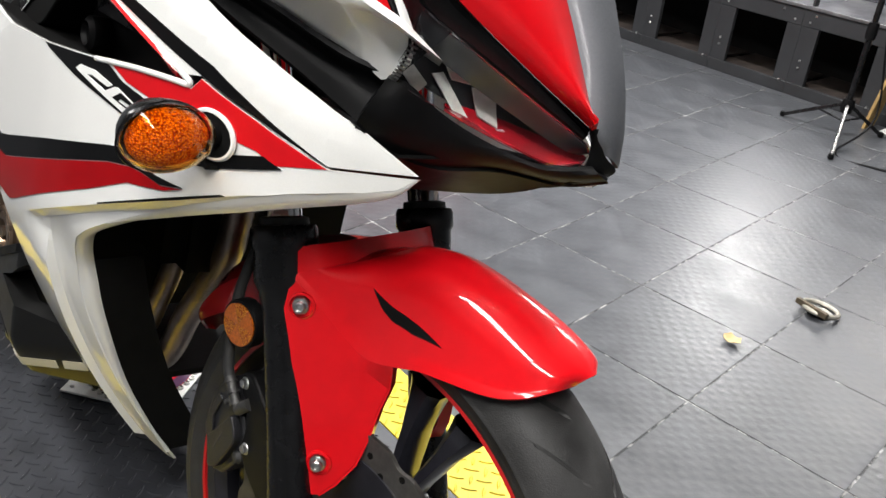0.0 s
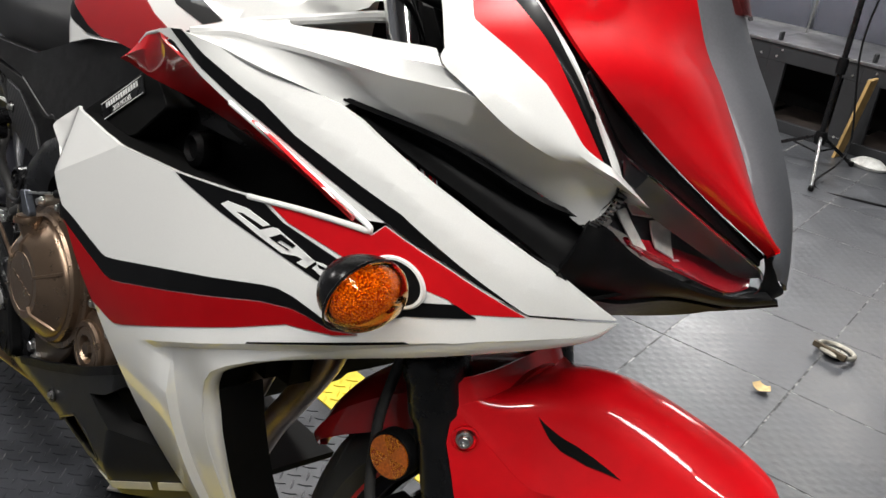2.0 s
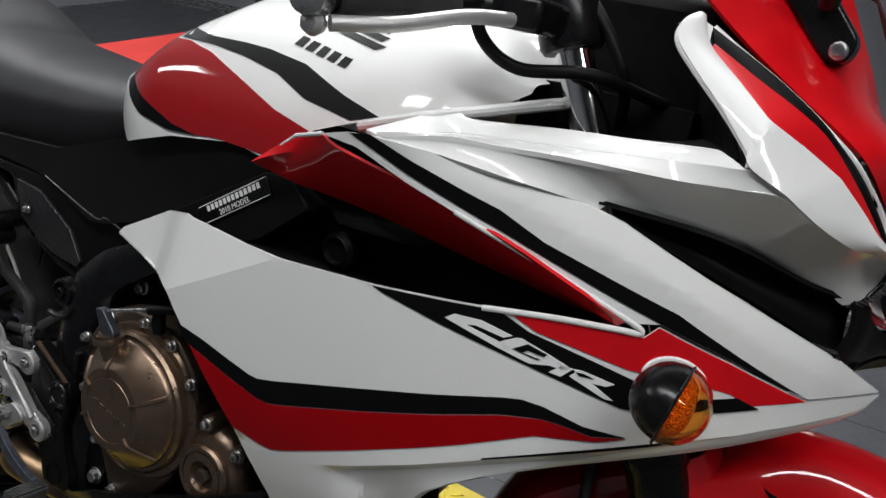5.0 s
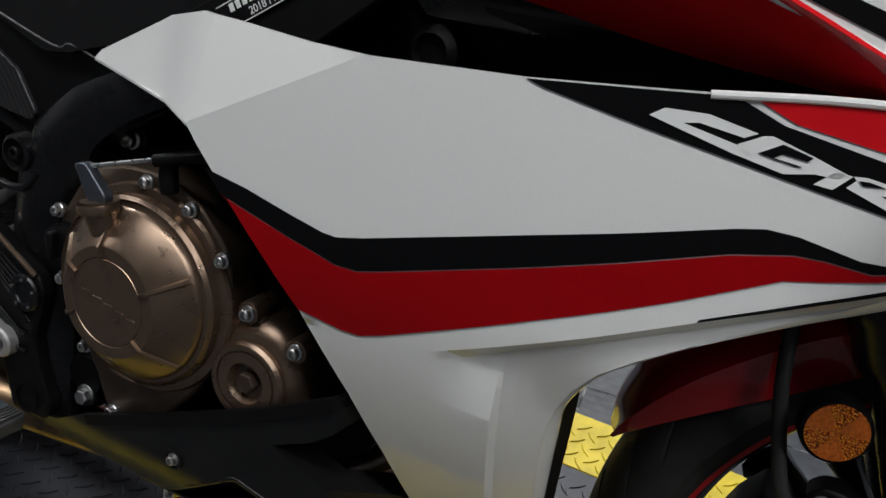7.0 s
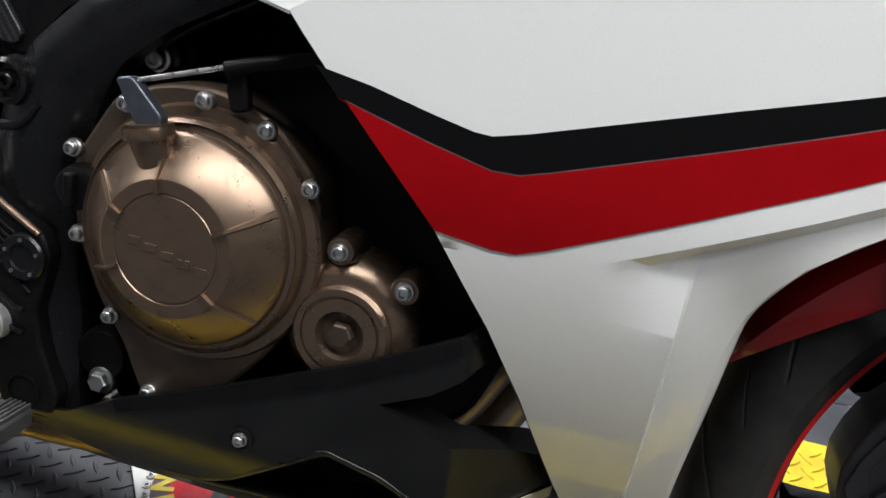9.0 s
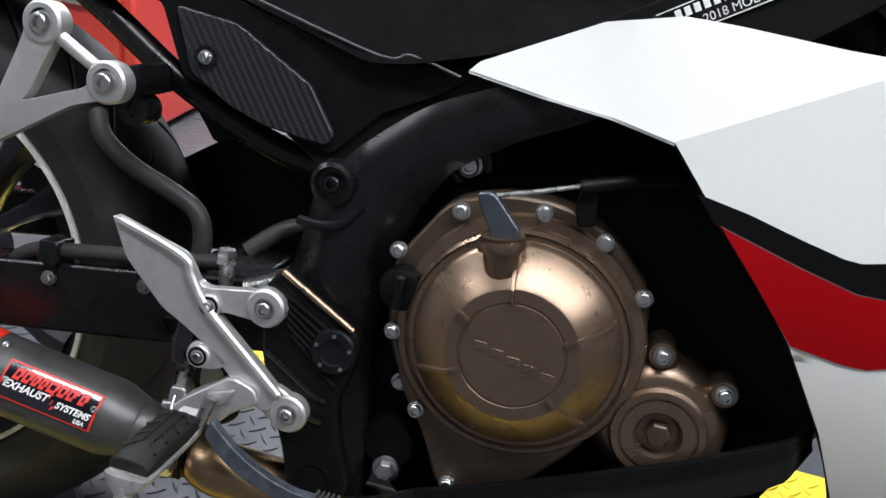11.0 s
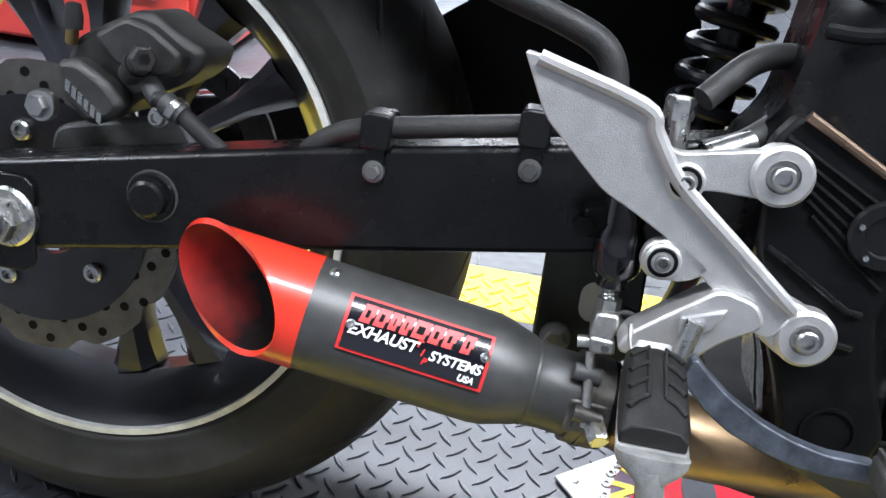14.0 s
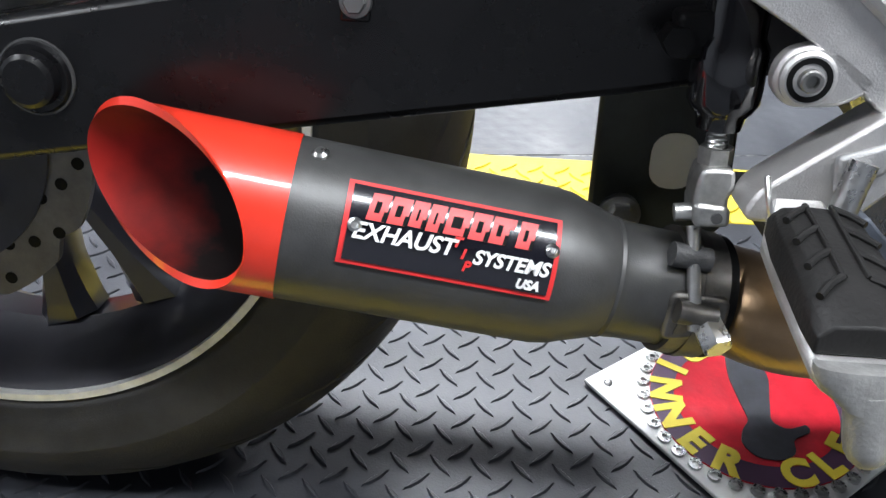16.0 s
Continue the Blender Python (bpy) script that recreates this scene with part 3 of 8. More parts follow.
# red steel tool trolley beyond the rear wheel
trolley = new("tool_trolley")
trolley.location = (-0.9, 1.43, 0)
tagged(trolley, "low red steel tool trolley on the floor", "trolley")
REDSTEEL = mat("red_enamel_steel", (0.62, 0.05, 0.04), 0.4, 0, 0.3, 8, 0.12)
part("body", block(0, 0, 0.2, 0.98, 0.62, 0.36), REDSTEEL, trolley, bevel=0.008)
for k in range(2):
    d = part("drawer", block(0, -0.315, 0.11 + 0.18 * k, 0.92, 0.012, 0.16), REDSTEEL, trolley, bevel=0.004)
    part("handle", block(0, -0.33, 0.16 + 0.18 * k, 0.8, 0.02, 0.015), STEEL, d, bevel=0.004)
for sx in (-0.42, 0.42):
    part("castor", lathe([(0.02, 0.015), (0.02, -0.015)], 20, pose(sx, -0.25, 0.02)), RUBBER, trolley)
    part("castor", lathe([(0.02, 0.015), (0.02, -0.015)], 20, pose(sx, 0.25, 0.02)), RUBBER, trolley)

# unseen upright lamp panel on the far wall, added for glare on the floor
def glare_lamp(x, z, power):
    w = new("glare_lamp")
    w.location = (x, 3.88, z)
    tagged(w, "unseen upright lamp panel added on the far wall for floor glare", "lamp", "lamp panels on the far wall")
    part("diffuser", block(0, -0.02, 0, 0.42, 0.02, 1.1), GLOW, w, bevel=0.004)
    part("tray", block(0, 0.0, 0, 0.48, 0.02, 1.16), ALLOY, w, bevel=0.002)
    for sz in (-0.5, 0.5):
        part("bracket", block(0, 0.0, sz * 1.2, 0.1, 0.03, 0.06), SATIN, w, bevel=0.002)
    ld = bpy.data.lights.new("glare_light", "AREA")
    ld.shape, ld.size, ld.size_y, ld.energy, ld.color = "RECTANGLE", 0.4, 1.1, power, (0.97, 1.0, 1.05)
    new("glare_light_source", ld).matrix_world = look((x, 3.84, z), (0.9, 1.4, 0.5))


glare_lamp(-0.3, 1.3, 20)
# second unseen panel, added only to brighten a strip of floor
glare_lamp(0.62, 1.72, 7)

# ---------------------------------------------------------------- the motorcycle
bike = new("motorcycle")
bike.matrix_world = STAND
tagged(bike, "white red and black sport motorcycle leaning on its side stand", "motorcycle")

def fine(line, n=6):
    return smooth_line(line, n)


def between(a, b, n, bow=(0, 0, 0)):
    """n + 1 rows from line a to line b, bowed in the middle."""
    out = []
    for i in range(n + 1):
        t = i / n
        out.append([Vector(p) * (1 - t) + Vector(q) * t + Vector(bow) * (4 * t * (1 - t)) for p, q in zip(a, b)])
    return out


FLANK = [(0.56, -0.245), (0.68, -0.255), (0.741, -0.278), (0.86, -0.270), (1.0, -0.266), (1.063, -0.260), (1.137, -0.243), (1.207, -0.225), (1.254, -0.209), (1.30, -0.186), (1.342, -0.157), (1.388, -0.104), (1.45, 0.0)]


def flank(x, z):
    """The outer skin of the side fairing."""
    y = curve_at(x, FLANK)
    d = -0.491 * (x - 0.741) + 0.871 * (z - 0.635)
    if x < 0.9 and d > 0:
        y += 0.30 * d * min(1, (0.9 - x) / 0.05)
    if z < 0.57:
        y += 0.13 * ((0.57 - z) / 0.32) ** 1.7
    # pressed ledge over the arch and the knee below it
    ledge = 0.598 - 0.46 * (1.117 - x)
    if 0.949 < x < 1.3 and z < ledge:
        q = min(1, (ledge - z) / 0.008)
        proud = 0.0 if x > 1.006 else min(1, max(0, (0.523 - z) / 0.040))
        y += (0.003 + 0.007 * min(1, max(0, (x - 0.972) / 0.034))) * q * (1 - proud) * min(1, (x - 0.949) / 0.03)
    # the leading edge of the lower limb rolls inwards
    if x > 1.006 and z < 0.56:
        k = min(1, (x - 1.006) / 0.03)
        q = min(1, (0.56 - z) / 0.07)
        y += 0.009 * k ** 1.2 * q * q * (3 - 2 * q)
    return y


FLANK_OUT = [(0.593, 0.649), (0.60, 0.657), (0.680, 0.700), (0.729, 0.712), (0.766, 0.712), (0.829, 0.710), (0.879, 0.711), (0.984, 0.720), (1.090, 0.7335), (1.201, 0.748), (1.219, 0.746),
             (1.228, 0.757), (1.285, 0.741), (1.342, 0.721), (1.389, 0.731), (1.380, 0.718), (1.360, 0.708), (1.320, 0.691), (1.274, 0.668), (1.223, 0.641), (1.165, 0.607), (1.12, 0.580), (1.088, 0.559),
             (1.066, 0.541), (1.052, 0.522), (1.043, 0.502), (1.037, 0.475), (1.035, 0.431), (1.035, 0.342), (1.037, 0.275), (1.042, 0.220), (1.037, 0.202), (1.026, 0.200), (1.003, 0.230), (0.987, 0.250), (0.953, 0.322), (0.917, 0.406), (0.889, 0.458),
             (0.847, 0.520), (0.815, 0.556), (0.781, 0.590), (0.767, 0.606), (0.741, 0.634), (0.70, 0.640), (0.65, 0.643)]
FOLDS = [(0.741, 0.635, -0.491, 0.871), (0.9, 0.6, 1, 0), (0.85, 0.6, 1, 0), (1.117, 0.598, -0.46, 1), (1.117, 0.590, -0.46, 1), (1.006, 0.4, 1, 0), (1.0061, 0.4, 1, 0), (1.016, 0.4, 1, 0), (1.026, 0.4, 1, 0), (0.9, 0.523, 0, 1), (0.9, 0.503, 0, 1), (0.9, 0.483, 0, 1), (0.949, 0.5, 1, 0)]
side_panel = part("side_fairing", sheet(FLANK_OUT, flank, 0.004, 0.0125, 0, FOLDS), WHITE, bike, "pearl white side fairing", 0.0016, 11)

# dark lining added so the fairing's white inside bounces no light
part("inner_panel", sheet([(0.82, 0.60), (0.86, 0.695), (1.2, 0.735), (1.33, 0.712), (1.27, 0.675), (1.16, 0.614), (1.09, 0.572), (1.05, 0.54), (1.028, 0.48), (1.026, 0.25), (0.97, 0.34), (0.91, 0.46), (0.85, 0.55)], flank, 0.002, 0.02, -0.0075), DARK, side_panel, "black inner fairing panel added to stop bounced light")

# unseen far side fairing, added to keep lamp light out of the wheel bay
part("unseen_far_fairing", sheet([(0.60, 0.66), (0.70, 0.712), (0.98, 0.72), (1.20, 0.748), (1.34, 0.721), (1.30, 0.69), (1.20, 0.655), (1.10, 0.63), (0.95, 0.625), (0.78, 0.62)], lambda x, z: 0.06 - flank(x, 0.66), 0.004, 0.02), WHITE, bike, "unseen pearl white far side fairing added to block light")

# dark sheet added behind the intake opening to block a light leak
part("intake_light_blocker", slab([(0.80, 0.66), (0.78, 0.74), (0.95, 0.825), (1.10, 0.80), (1.18, 0.735), (1.0, 0.66)], -0.165, -0.161), DARK, side_panel)

# closing strip added against lamp light that passes over the fairing's top edge
part("intake_gap_blocker", grid(between([Vector((0.70 + 0.05 * k, flank(0.70 + 0.05 * k, 0.70) + 0.007, 0.70)) for k in range(11)], [Vector((0.70 + 0.05 * k, -0.150, 0.685)) for k in range(11)], 2)), DARK, side_panel)

# rolled lower edge of the beak
beak = [(1.389, 0.731), (1.380, 0.718), (1.360, 0.708), (1.320, 0.691), (1.274, 0.668), (1.223, 0.641), (1.165, 0.607), (1.12, 0.580)]
roll = [(0.001, 0.002), (0.003, 0.006), (0.006, 0.011), (0.008, 0.015), (0.008, 0.015), (0.007, 0.012), (0.005, 0.006), (0.002, 0.001)]
near_row = [Vector((x, flank(x, z) + 0.0005, z)) for x, z in beak]
far_row = [p + Vector((-0.3 * b, a, -b)) for p, (a, b) in zip(near_row, roll)]
part("beak_underside", thicken(grid(between(smooth_line(near_row, 5), smooth_line(far_row, 5), 3, (0, -0.001, -0.001))), 0.003), WHITE, side_panel)
# white returns along the wheel arch and the rear edge
ARCH = [(1.223, 0.641), (1.165, 0.607), (1.12, 0.580), (1.088, 0.559), (1.066, 0.541), (1.052, 0.522), (1.043, 0.502), (1.037, 0.475), (1.035, 0.431), (1.035, 0.342), (1.037, 0.275), (1.041, 0.222)]
near_row = [Vector((x, flank(x, z) + 0.001, z)) for x, z in ARCH]
far_row = [Vector((p.x + (0.006 if 0.35 < p.z < 0.5 else 0.0), p.y + 0.018 * min(1, (p.z - 0.2) / 0.25), p.z + (0.002 if p.z > 0.53 else 0))) for p in near_row]
lining = [Vector((p.x - 0.002, p.y + 0.055, p.z)) for p in far_row]
part("arch_return", thicken(grid(between(smooth_line(near_row, 5), smooth_line(far_row, 5), 4, (0.004, 0, -0.002))), 0.003), WHITE, side_panel)
part("arch_lining", thicken(grid(between(smooth_line(far_row[6:], 5), smooth_line(lining[6:], 5), 2)), 0.002), DARK, side_panel)
REAR = [(0.987, 0.250), (0.953, 0.322), (0.917, 0.406), (0.889, 0.458), (0.847, 0.520), (0.815, 0.556), (0.781, 0.590), (0.741, 0.634)]
near_row = [Vector((x, flank(x, z) + 0.002, z)) for x, z in REAR]
far_row = [Vector((p.x + 0.010, p.y + 0.03, p.z + 0.004)) for p in near_row]
part("rear_return", thicken(grid(between(smooth_line(near_row, 4), smooth_line(far_row, 4), 2)), 0.002), PLASTIC, side_panel)
TAILEDGE = [(0.741, 0.634), (0.70, 0.640), (0.65, 0.643), (0.593, 0.649)]
near_row = [Vector((x, flank(x, z) + 0.0005, z)) for x, z in TAILEDGE]
far_row = [p + Vector((0.002, 0.016, 0.001)) for p in near_row]
part("tail_return", thicken(grid(between(near_row, far_row, 2)), 0.002), WHITE, side_panel)


def decal(name, outline, material, lift=0.0009, parent=None, depth_at=flank, label=""):
    return part(name, sheet(outline, depth_at, 0.0011, 0.0125, lift), material, parent or side_panel, label)


decal("black_band", [(0.762, 0.606), (0.797, 0.600), (0.836, 0.5905), (0.862, 0.585), (0.873, 0.5845), (0.894, 0.590), (1.003, 0.6245), (1.123, 0.6605), (1.139, 0.664), (1.157, 0.6635), (1.192, 0.657), (1.226, 0.658),
                      (1.20, 0.651), (1.174, 0.653), (1.157, 0.6525), (1.124, 0.645), (1.007, 0.604), (0.911, 0.571), (0.893, 0.5655), (0.876, 0.565), (0.837, 0.574), (0.777, 0.5905)], BLACK_DECAL)
decal("red_band", [(0.777, 0.5895), (0.837, 0.573), (0.876, 0.564), (0.893, 0.5645), (0.911, 0.570), (1.007, 0.603), (1.124, 0.644), (1.157, 0.6515), (1.174, 0.652), (1.20, 0.650), (1.226, 0.657), (1.205, 0.6475), (1.175, 0.640),
                    (1.156, 0.636), (1.099, 0.607), (1.014, 0.568), (0.917, 0.5225), (0.899, 0.5155), (0.884, 0.515), (0.848, 0.5195), (0.815, 0.555), (0.783, 0.588)], RED_DECAL)
decal("logo_stripe", [(0.986, 0.7195), (1.090, 0.7325), (1.104, 0.7342), (1.132, 0.7235), (1.20, 0.7125), (1.262, 0.700), (1.262, 0.690), (1.24, 0.684), (1.217, 0.682), (1.10, 0.7005), (0.998, 0.7165)], BLACK_DECAL)
# flash is a brighter red than the band: stronger front light painted in
decal("red_flash", [(1.112, 0.7355), (1.20, 0.7465), (1.2195, 0.7450), (1.2285, 0.7565), (1.285, 0.7406), (1.3415, 0.7208), (1.305, 0.7095), (1.29, 0.7165), (1.262, 0.7185), (1.215, 0.716), (1.138, 0.7255)], RED_SATIN)
decal("black_flash", [(1.240, 0.684), (1.267, 0.692), (1.312, 0.7085), (1.296, 0.7145), (1.272, 0.7065), (1.262, 0.699)], BLACK_DECAL, 0.0016)
# slanted pale shapes of the model mark, with dark cuts
for mark in ([(1.0608, 0.7147), (1.0683, 0.7203), (1.0922, 0.7217), (1.1201, 0.7165), (1.1134, 0.7127), (1.0882, 0.7160), (1.0797, 0.7141), (1.1109, 0.7080), (1.1200, 0.7040), (1.1386, 0.6973), (1.1088, 0.7031)],
             [(1.1109, 0.7085), (1.1231, 0.7157), (1.1281, 0.7167), (1.1525, 0.7098), (1.1713, 0.7038), (1.1661, 0.7004), (1.1543, 0.7008), (1.1386, 0.6973), (1.1160, 0.7040)],
             [(1.1553, 0.6951), (1.1655, 0.6943), (1.1737, 0.7037), (1.1649, 0.7048)],
             [(1.1741, 0.7038), (1.1813, 0.7046), (1.2079, 0.7009), (1.2020, 0.6973), (1.1904, 0.6964), (1.2094, 0.6870), (1.2029, 0.6864), (1.1720, 0.6969), (1.1760, 0.7019)]):
    decal("pale_mark", mark, TEXTWHITE, 0.0018)
for cut_shape in ([(1.1229, 0.7061), (1.1342, 0.7136), (1.1512, 0.7095), (1.1492, 0.7069), (1.1356, 0.7084), (1.1312, 0.7052), (1.1467, 0.7035), (1.1440, 0.7028)],
                  [(1.1772, 0.7022), (1.1830, 0.7026), (1.1915, 0.7010), (1.1800, 0.6998)]):
    decal("dark_cut", cut_shape, BLACK_DECAL, 0.0026)
decal("shut_line", [(1.117, 0.5985), (1.118, 0.6005), (1.22, 0.6475), (1.265, 0.668), (1.27, 0.668), (1.22, 0.6445)], DARK, 0.0012)

# long diagonal upper panel
DIAG = [(0.893, 0.836), (0.924, 0.8445), (0.9535, 0.8475), (1.0076, 0.8485), (1.0491, 0.8471), (1.0836, 0.8446), (1.1301, 0.8403), (1.1597, 0.8361), (1.180, 0.831), (1.225, 0.813), (1.273, 0.794), (1.315, 0.776), (1.353, 0.7585), (1.388, 0.7335),
        (1.343, 0.7235), (1.286, 0.744), (1.229, 0.7595), (1.212, 0.7555), (1.185, 0.7635), (1.09, 0.7945), (0.938, 0.834)]
DIAG_CREASE = [(0.95, 0.842), (1.10, 0.828), (1.24, 0.789), (1.32, 0.754), (1.388, 0.732)]


def diag(x, z):
    y = curve_at(x, FLANK) - 0.001
    if x < 1.0:
        y += 0.012 * (1.0 - x) / 0.1
    # the upper half leans back from a lengthwise crease
    up = z - curve_at(x, DIAG_CREASE)
    if up > 0:
        y += 0.30 * up * min(1, max(0, (x - 0.95) / 0.1))
    return y


diag_panel = part("upper_fairing", sheet(DIAG, diag, 0.004, 0.0125, 0, [(1.10, 0.828, 0.2786, 1), (1.24, 0.789, 0.4375, 1)]), WHITE, bike, "pearl white diagonal fairing panel", 0.0016)
decal("black_stripe", [(0.928, 0.8445), (0.951, 0.8485), (1.087, 0.8175), (1.128, 0.8005), (1.24, 0.771), (1.34, 0.7245), (1.285, 0.7445), (1.232, 0.7595), (1.175, 0.7755), (1.089, 0.8015)], BLACK_DECAL, 0.0009, diag_panel, diag)
# red edge that turns in towards the intake
top_edge = [(0.8053, -0.235, 0.7881), (0.8551, -0.243, 0.825), (0.8902, -0.249, 0.835), (0.9097, -0.252, 0.829), (0.9986, -0.258, 0.8167), (1.0953, -0.255, 0.797), (1.1499, -0.244, 0.778), (1.2028, -0.226, 0.7560)]
low_edge = [(0.8032, -0.233, 0.7852), (0.8329, -0.226, 0.7789), (0.8505, -0.212, 0.7735), (0.8941, -0.196, 0.7681), (0.9678, -0.186, 0.7596), (1.0418, -0.182, 0.7501), (1.1145, -0.186, 0.7456), (1.1908, -0.205, 0.7446)]
red_edge = part("intake_edge", thicken(grid([fine(low_edge, 3), [a.lerp(b, 0.62) + Vector((0, -0.006, 0)) for a, b in zip(fine(low_edge, 3), fine(top_edge, 3))], fine(top_edge, 3)]), 0.003), RED, bike, "glossy red intake edge")
part("white_line", tube([Vector(p) + Vector((0, -0.002, 0)) for p in top_edge[:1] + top_edge[1:3]], 0.0022, 8, 3, False), WHITE, red_edge)
part("grey_lip", tube([Vector(p) + Vector((0, -0.001, 0)) for p in low_edge], 0.0016, 8, 3), GUNMETAL, red_edge)

# white bead round the point of the open V
bead = [(1.05, 0.8055), (1.12, 0.785), (1.185, 0.763), (1.209, 0.7545), (1.2165, 0.7505), (1.2145, 0.7475), (1.20, 0.7465), (1.15, 0.7415), (1.09, 0.7325)]
part("v_bead", tube([Vector((x, curve_at(x, FLANK) - 0.0005, z)) for x, z in bead], 0.0027, 10, 6), WHITE, diag_panel)

# upper cowl: flange, side strip, hollow flank and the nose face, all meeting along shared creases
U = [(0.9330, -0.245, 0.8490), (0.9460, -0.205, 0.8615), (0.9698, -0.16, 0.8789), (1.0011, -0.176, 0.8749), (1.1039, -0.193, 0.8885), (1.1641, -0.202, 0.8947), (1.2171, -0.21, 0.9013), (1.2348, -0.2135, 0.903)]
H = [(0.9534, -0.252, 0.8475), (0.9827, -0.2, 0.8573), (1.0286, -0.207, 0.8658), (1.136, -0.222, 0.8785), (1.2097, -0.23, 0.8877), (1.2377, -0.232, 0.8916), (1.2625, -0.232, 0.8942)]
A = [(0.9534, -0.255, 0.8468), (1.0219, -0.254, 0.8631), (1.0693, -0.251, 0.8665), (1.1233, -0.247, 0.8712), (1.1728, -0.242, 0.8733), (1.2184, -0.237, 0.8751), (1.2595, -0.231, 0.879), (1.2923, -0.222, 0.8803)]
DL = [(0.9535, -0.257, 0.8468), (1.0076, -0.262, 0.8485), (1.0491, -0.262, 0.8471), (1.0836, -0.257, 0.8446), (1.1301, -0.241, 0.8403), (1.1597, -0.226, 0.8361)]
V = [(1.1597, -0.226, 0.8361), (1.1667, -0.222, 0.8408), (1.1896, -0.212, 0.8397), (1.2112, -0.204, 0.837), (1.2528, -0.186, 0.8304), (1.2919, -0.163, 0.8215), (1.3265, -0.138, 0.8103), (1.3436, -0.124, 0.7986), (1.3564, -0.122, 0.8095), (1.3656, -0.122, 0.819)]
CR = [(1.2923, -0.222, 0.8803), (1.3158, -0.204, 0.8647), (1.3381, -0.178, 0.8545), (1.3546, -0.153, 0.8525), (1.3696, -0.127, 0.8432)]
LF = [(1.1736, -0.145, 0.9992), (1.169, -0.16, 0.9926), (1.1703, -0.172, 0.9767), (1.1944, -0.187, 0.9561), (1.2281, -0.207, 0.9316), (1.2594, -0.226, 0.9053), (1.2632, -0.231, 0.8956)]
RR = [(1.1760, -0.145, 0.9985), (1.1913, -0.158, 0.9755), (1.2291, -0.187, 0.9511), (1.265, -0.212, 0.928), (1.2901, -0.196, 0.9144), (1.3166, -0.18, 0.8978), (1.3366, -0.17, 0.8781), (1.3536, -0.161, 0.8599), (1.3684, -0.138, 0.8474)]
RB = [(1.1943, -0.152, 0.9804), (1.2411, -0.164, 0.958), (1.2741, -0.168, 0.9426), (1.3023, -0.166, 0.9249), (1.3329, -0.158, 0.8922), (1.3602, -0.143, 0.8552)]
BW = [(1.1870, -0.142, 0.9935), (1.2415, -0.149, 0.9672), (1.2828, -0.154, 0.9435), (1.3078, -0.156, 0.9246), (1.3355, -0.152, 0.8971), (1.3672, -0.137, 0.8498)]
BD = [(1.1745, -0.141, 0.9998), (1.1875, -0.136, 0.9961), (1.2142, -0.14, 0.9811), (1.2575, -0.146, 0.9579), (1.3049, -0.151, 0.9286), (1.3279, -0.154, 0.911), (1.3488, -0.147, 0.8852), (1.364, -0.134, 0.8602), (1.3699, -0.125, 0.844)]


def even(line, n):
    """n + 1 points at even spacing along a smoothed line."""
    p = smooth_line(line, 10)
    run = [0.0]
    for a, b in zip(p, p[1:]):
        run.append(run[-1] + (b - a).length)
    out, k = [], 0
    for i in range(n + 1):
        d = run[-1] * i / n
        while k < len(p) - 2 and run[k + 1] < d:
            k += 1
        out.append(p[k].lerp(p[k + 1], min(1, max(0, (d - run[k]) / max(1e-9, run[k + 1] - run[k])))))
    return out


def loft(pairs, n=5, bow=(0, 0, 0)):
    """One skin between pairs of lines that follow one another."""
    a, b = [], []
    for k, (p, q, m) in enumerate(pairs):
        a += even(p, m)[1 if k else 0:]
        b += even(q, m)[1 if k else 0:]
    return grid(between(a, b, n, bow))


cowl = part("cowl_side", thicken(loft([(U, H, 40)], 4, (0, -0.001, 0.001)), 0.004), WHITE, bike, "pearl white cowl flank", 0.0008)
part("cowl_strip", thicken(loft([(H, A, 40)], 4, (0, -0.001, 0.001)), 0.004), WHITE, cowl)
part("cowl_flank", thicken(loft([(A[:5], DL, 24), (A[4:] + CR[1:], V, 40)], 8, (-0.001, 0.004, 0.0)), 0.004), WHITE, cowl)
part("cowl_face", thicken(loft([(LF[:6], RR[:4], 24), (LF[5:] + CR[:1], RR[3:6], 12), (CR, RR[5:], 24)], 5, (0.002, -0.003, 0.001)), 0.004), WHITE, cowl)
part("cowl_red", thicken(loft([(RR[1:], RB, 40)], 4, (0.001, -0.001, 0)), 0.003), RED_SATIN, cowl, "red stripe")
part("cowl_black", thicken(loft([(RB, BW, 40)], 4, (0.001, -0.001, 0)), 0.003), BLACK_DECAL, cowl, "black stripe")
part("cowl_edge", thicken(loft([(BW + [RR[-1]], BD[1:], 40)], 3, (0.001, -0.001, 0)), 0.003), WHITE, cowl)
part("cowl_tip", thicken(loft([([RR[0], RR[1]], [BD[0], BW[0]], 8)], 3), 0.003), WHITE, cowl)
part("cowl_rim", tube([Vector(p) + Vector((0, 0.002, 0)) for p in LF], 0.0036, 10, 6), WHITE, cowl)

# black duct between the white panels
duct_top = [(1.158, -0.228, 0.840), (1.252, -0.195, 0.833), (1.318, -0.152, 0.811), (1.350, -0.118, 0.803)]
duct_low = [(1.175, -0.222, 0.832), (1.225, -0.200, 0.812), (1.290, -0.165, 0.786), (1.356, -0.130, 0.756)]
part("side_duct", thicken(grid(between(fine(duct_top), fine(duct_low), 6, (-0.004, 0.018, 0.0))), 0.004), PLASTIC, bike, "black textured duct")
# red nose
E1 = [(1.430, 0.041, 0.796), (1.387, -0.015, 0.833), (1.354, -0.075, 0.872), (1.324, -0.140, 0.918), (1.26, -0.132, 0.957), (1.195, -0.130, 1.0), (1.12, -0.125, 1.06)]
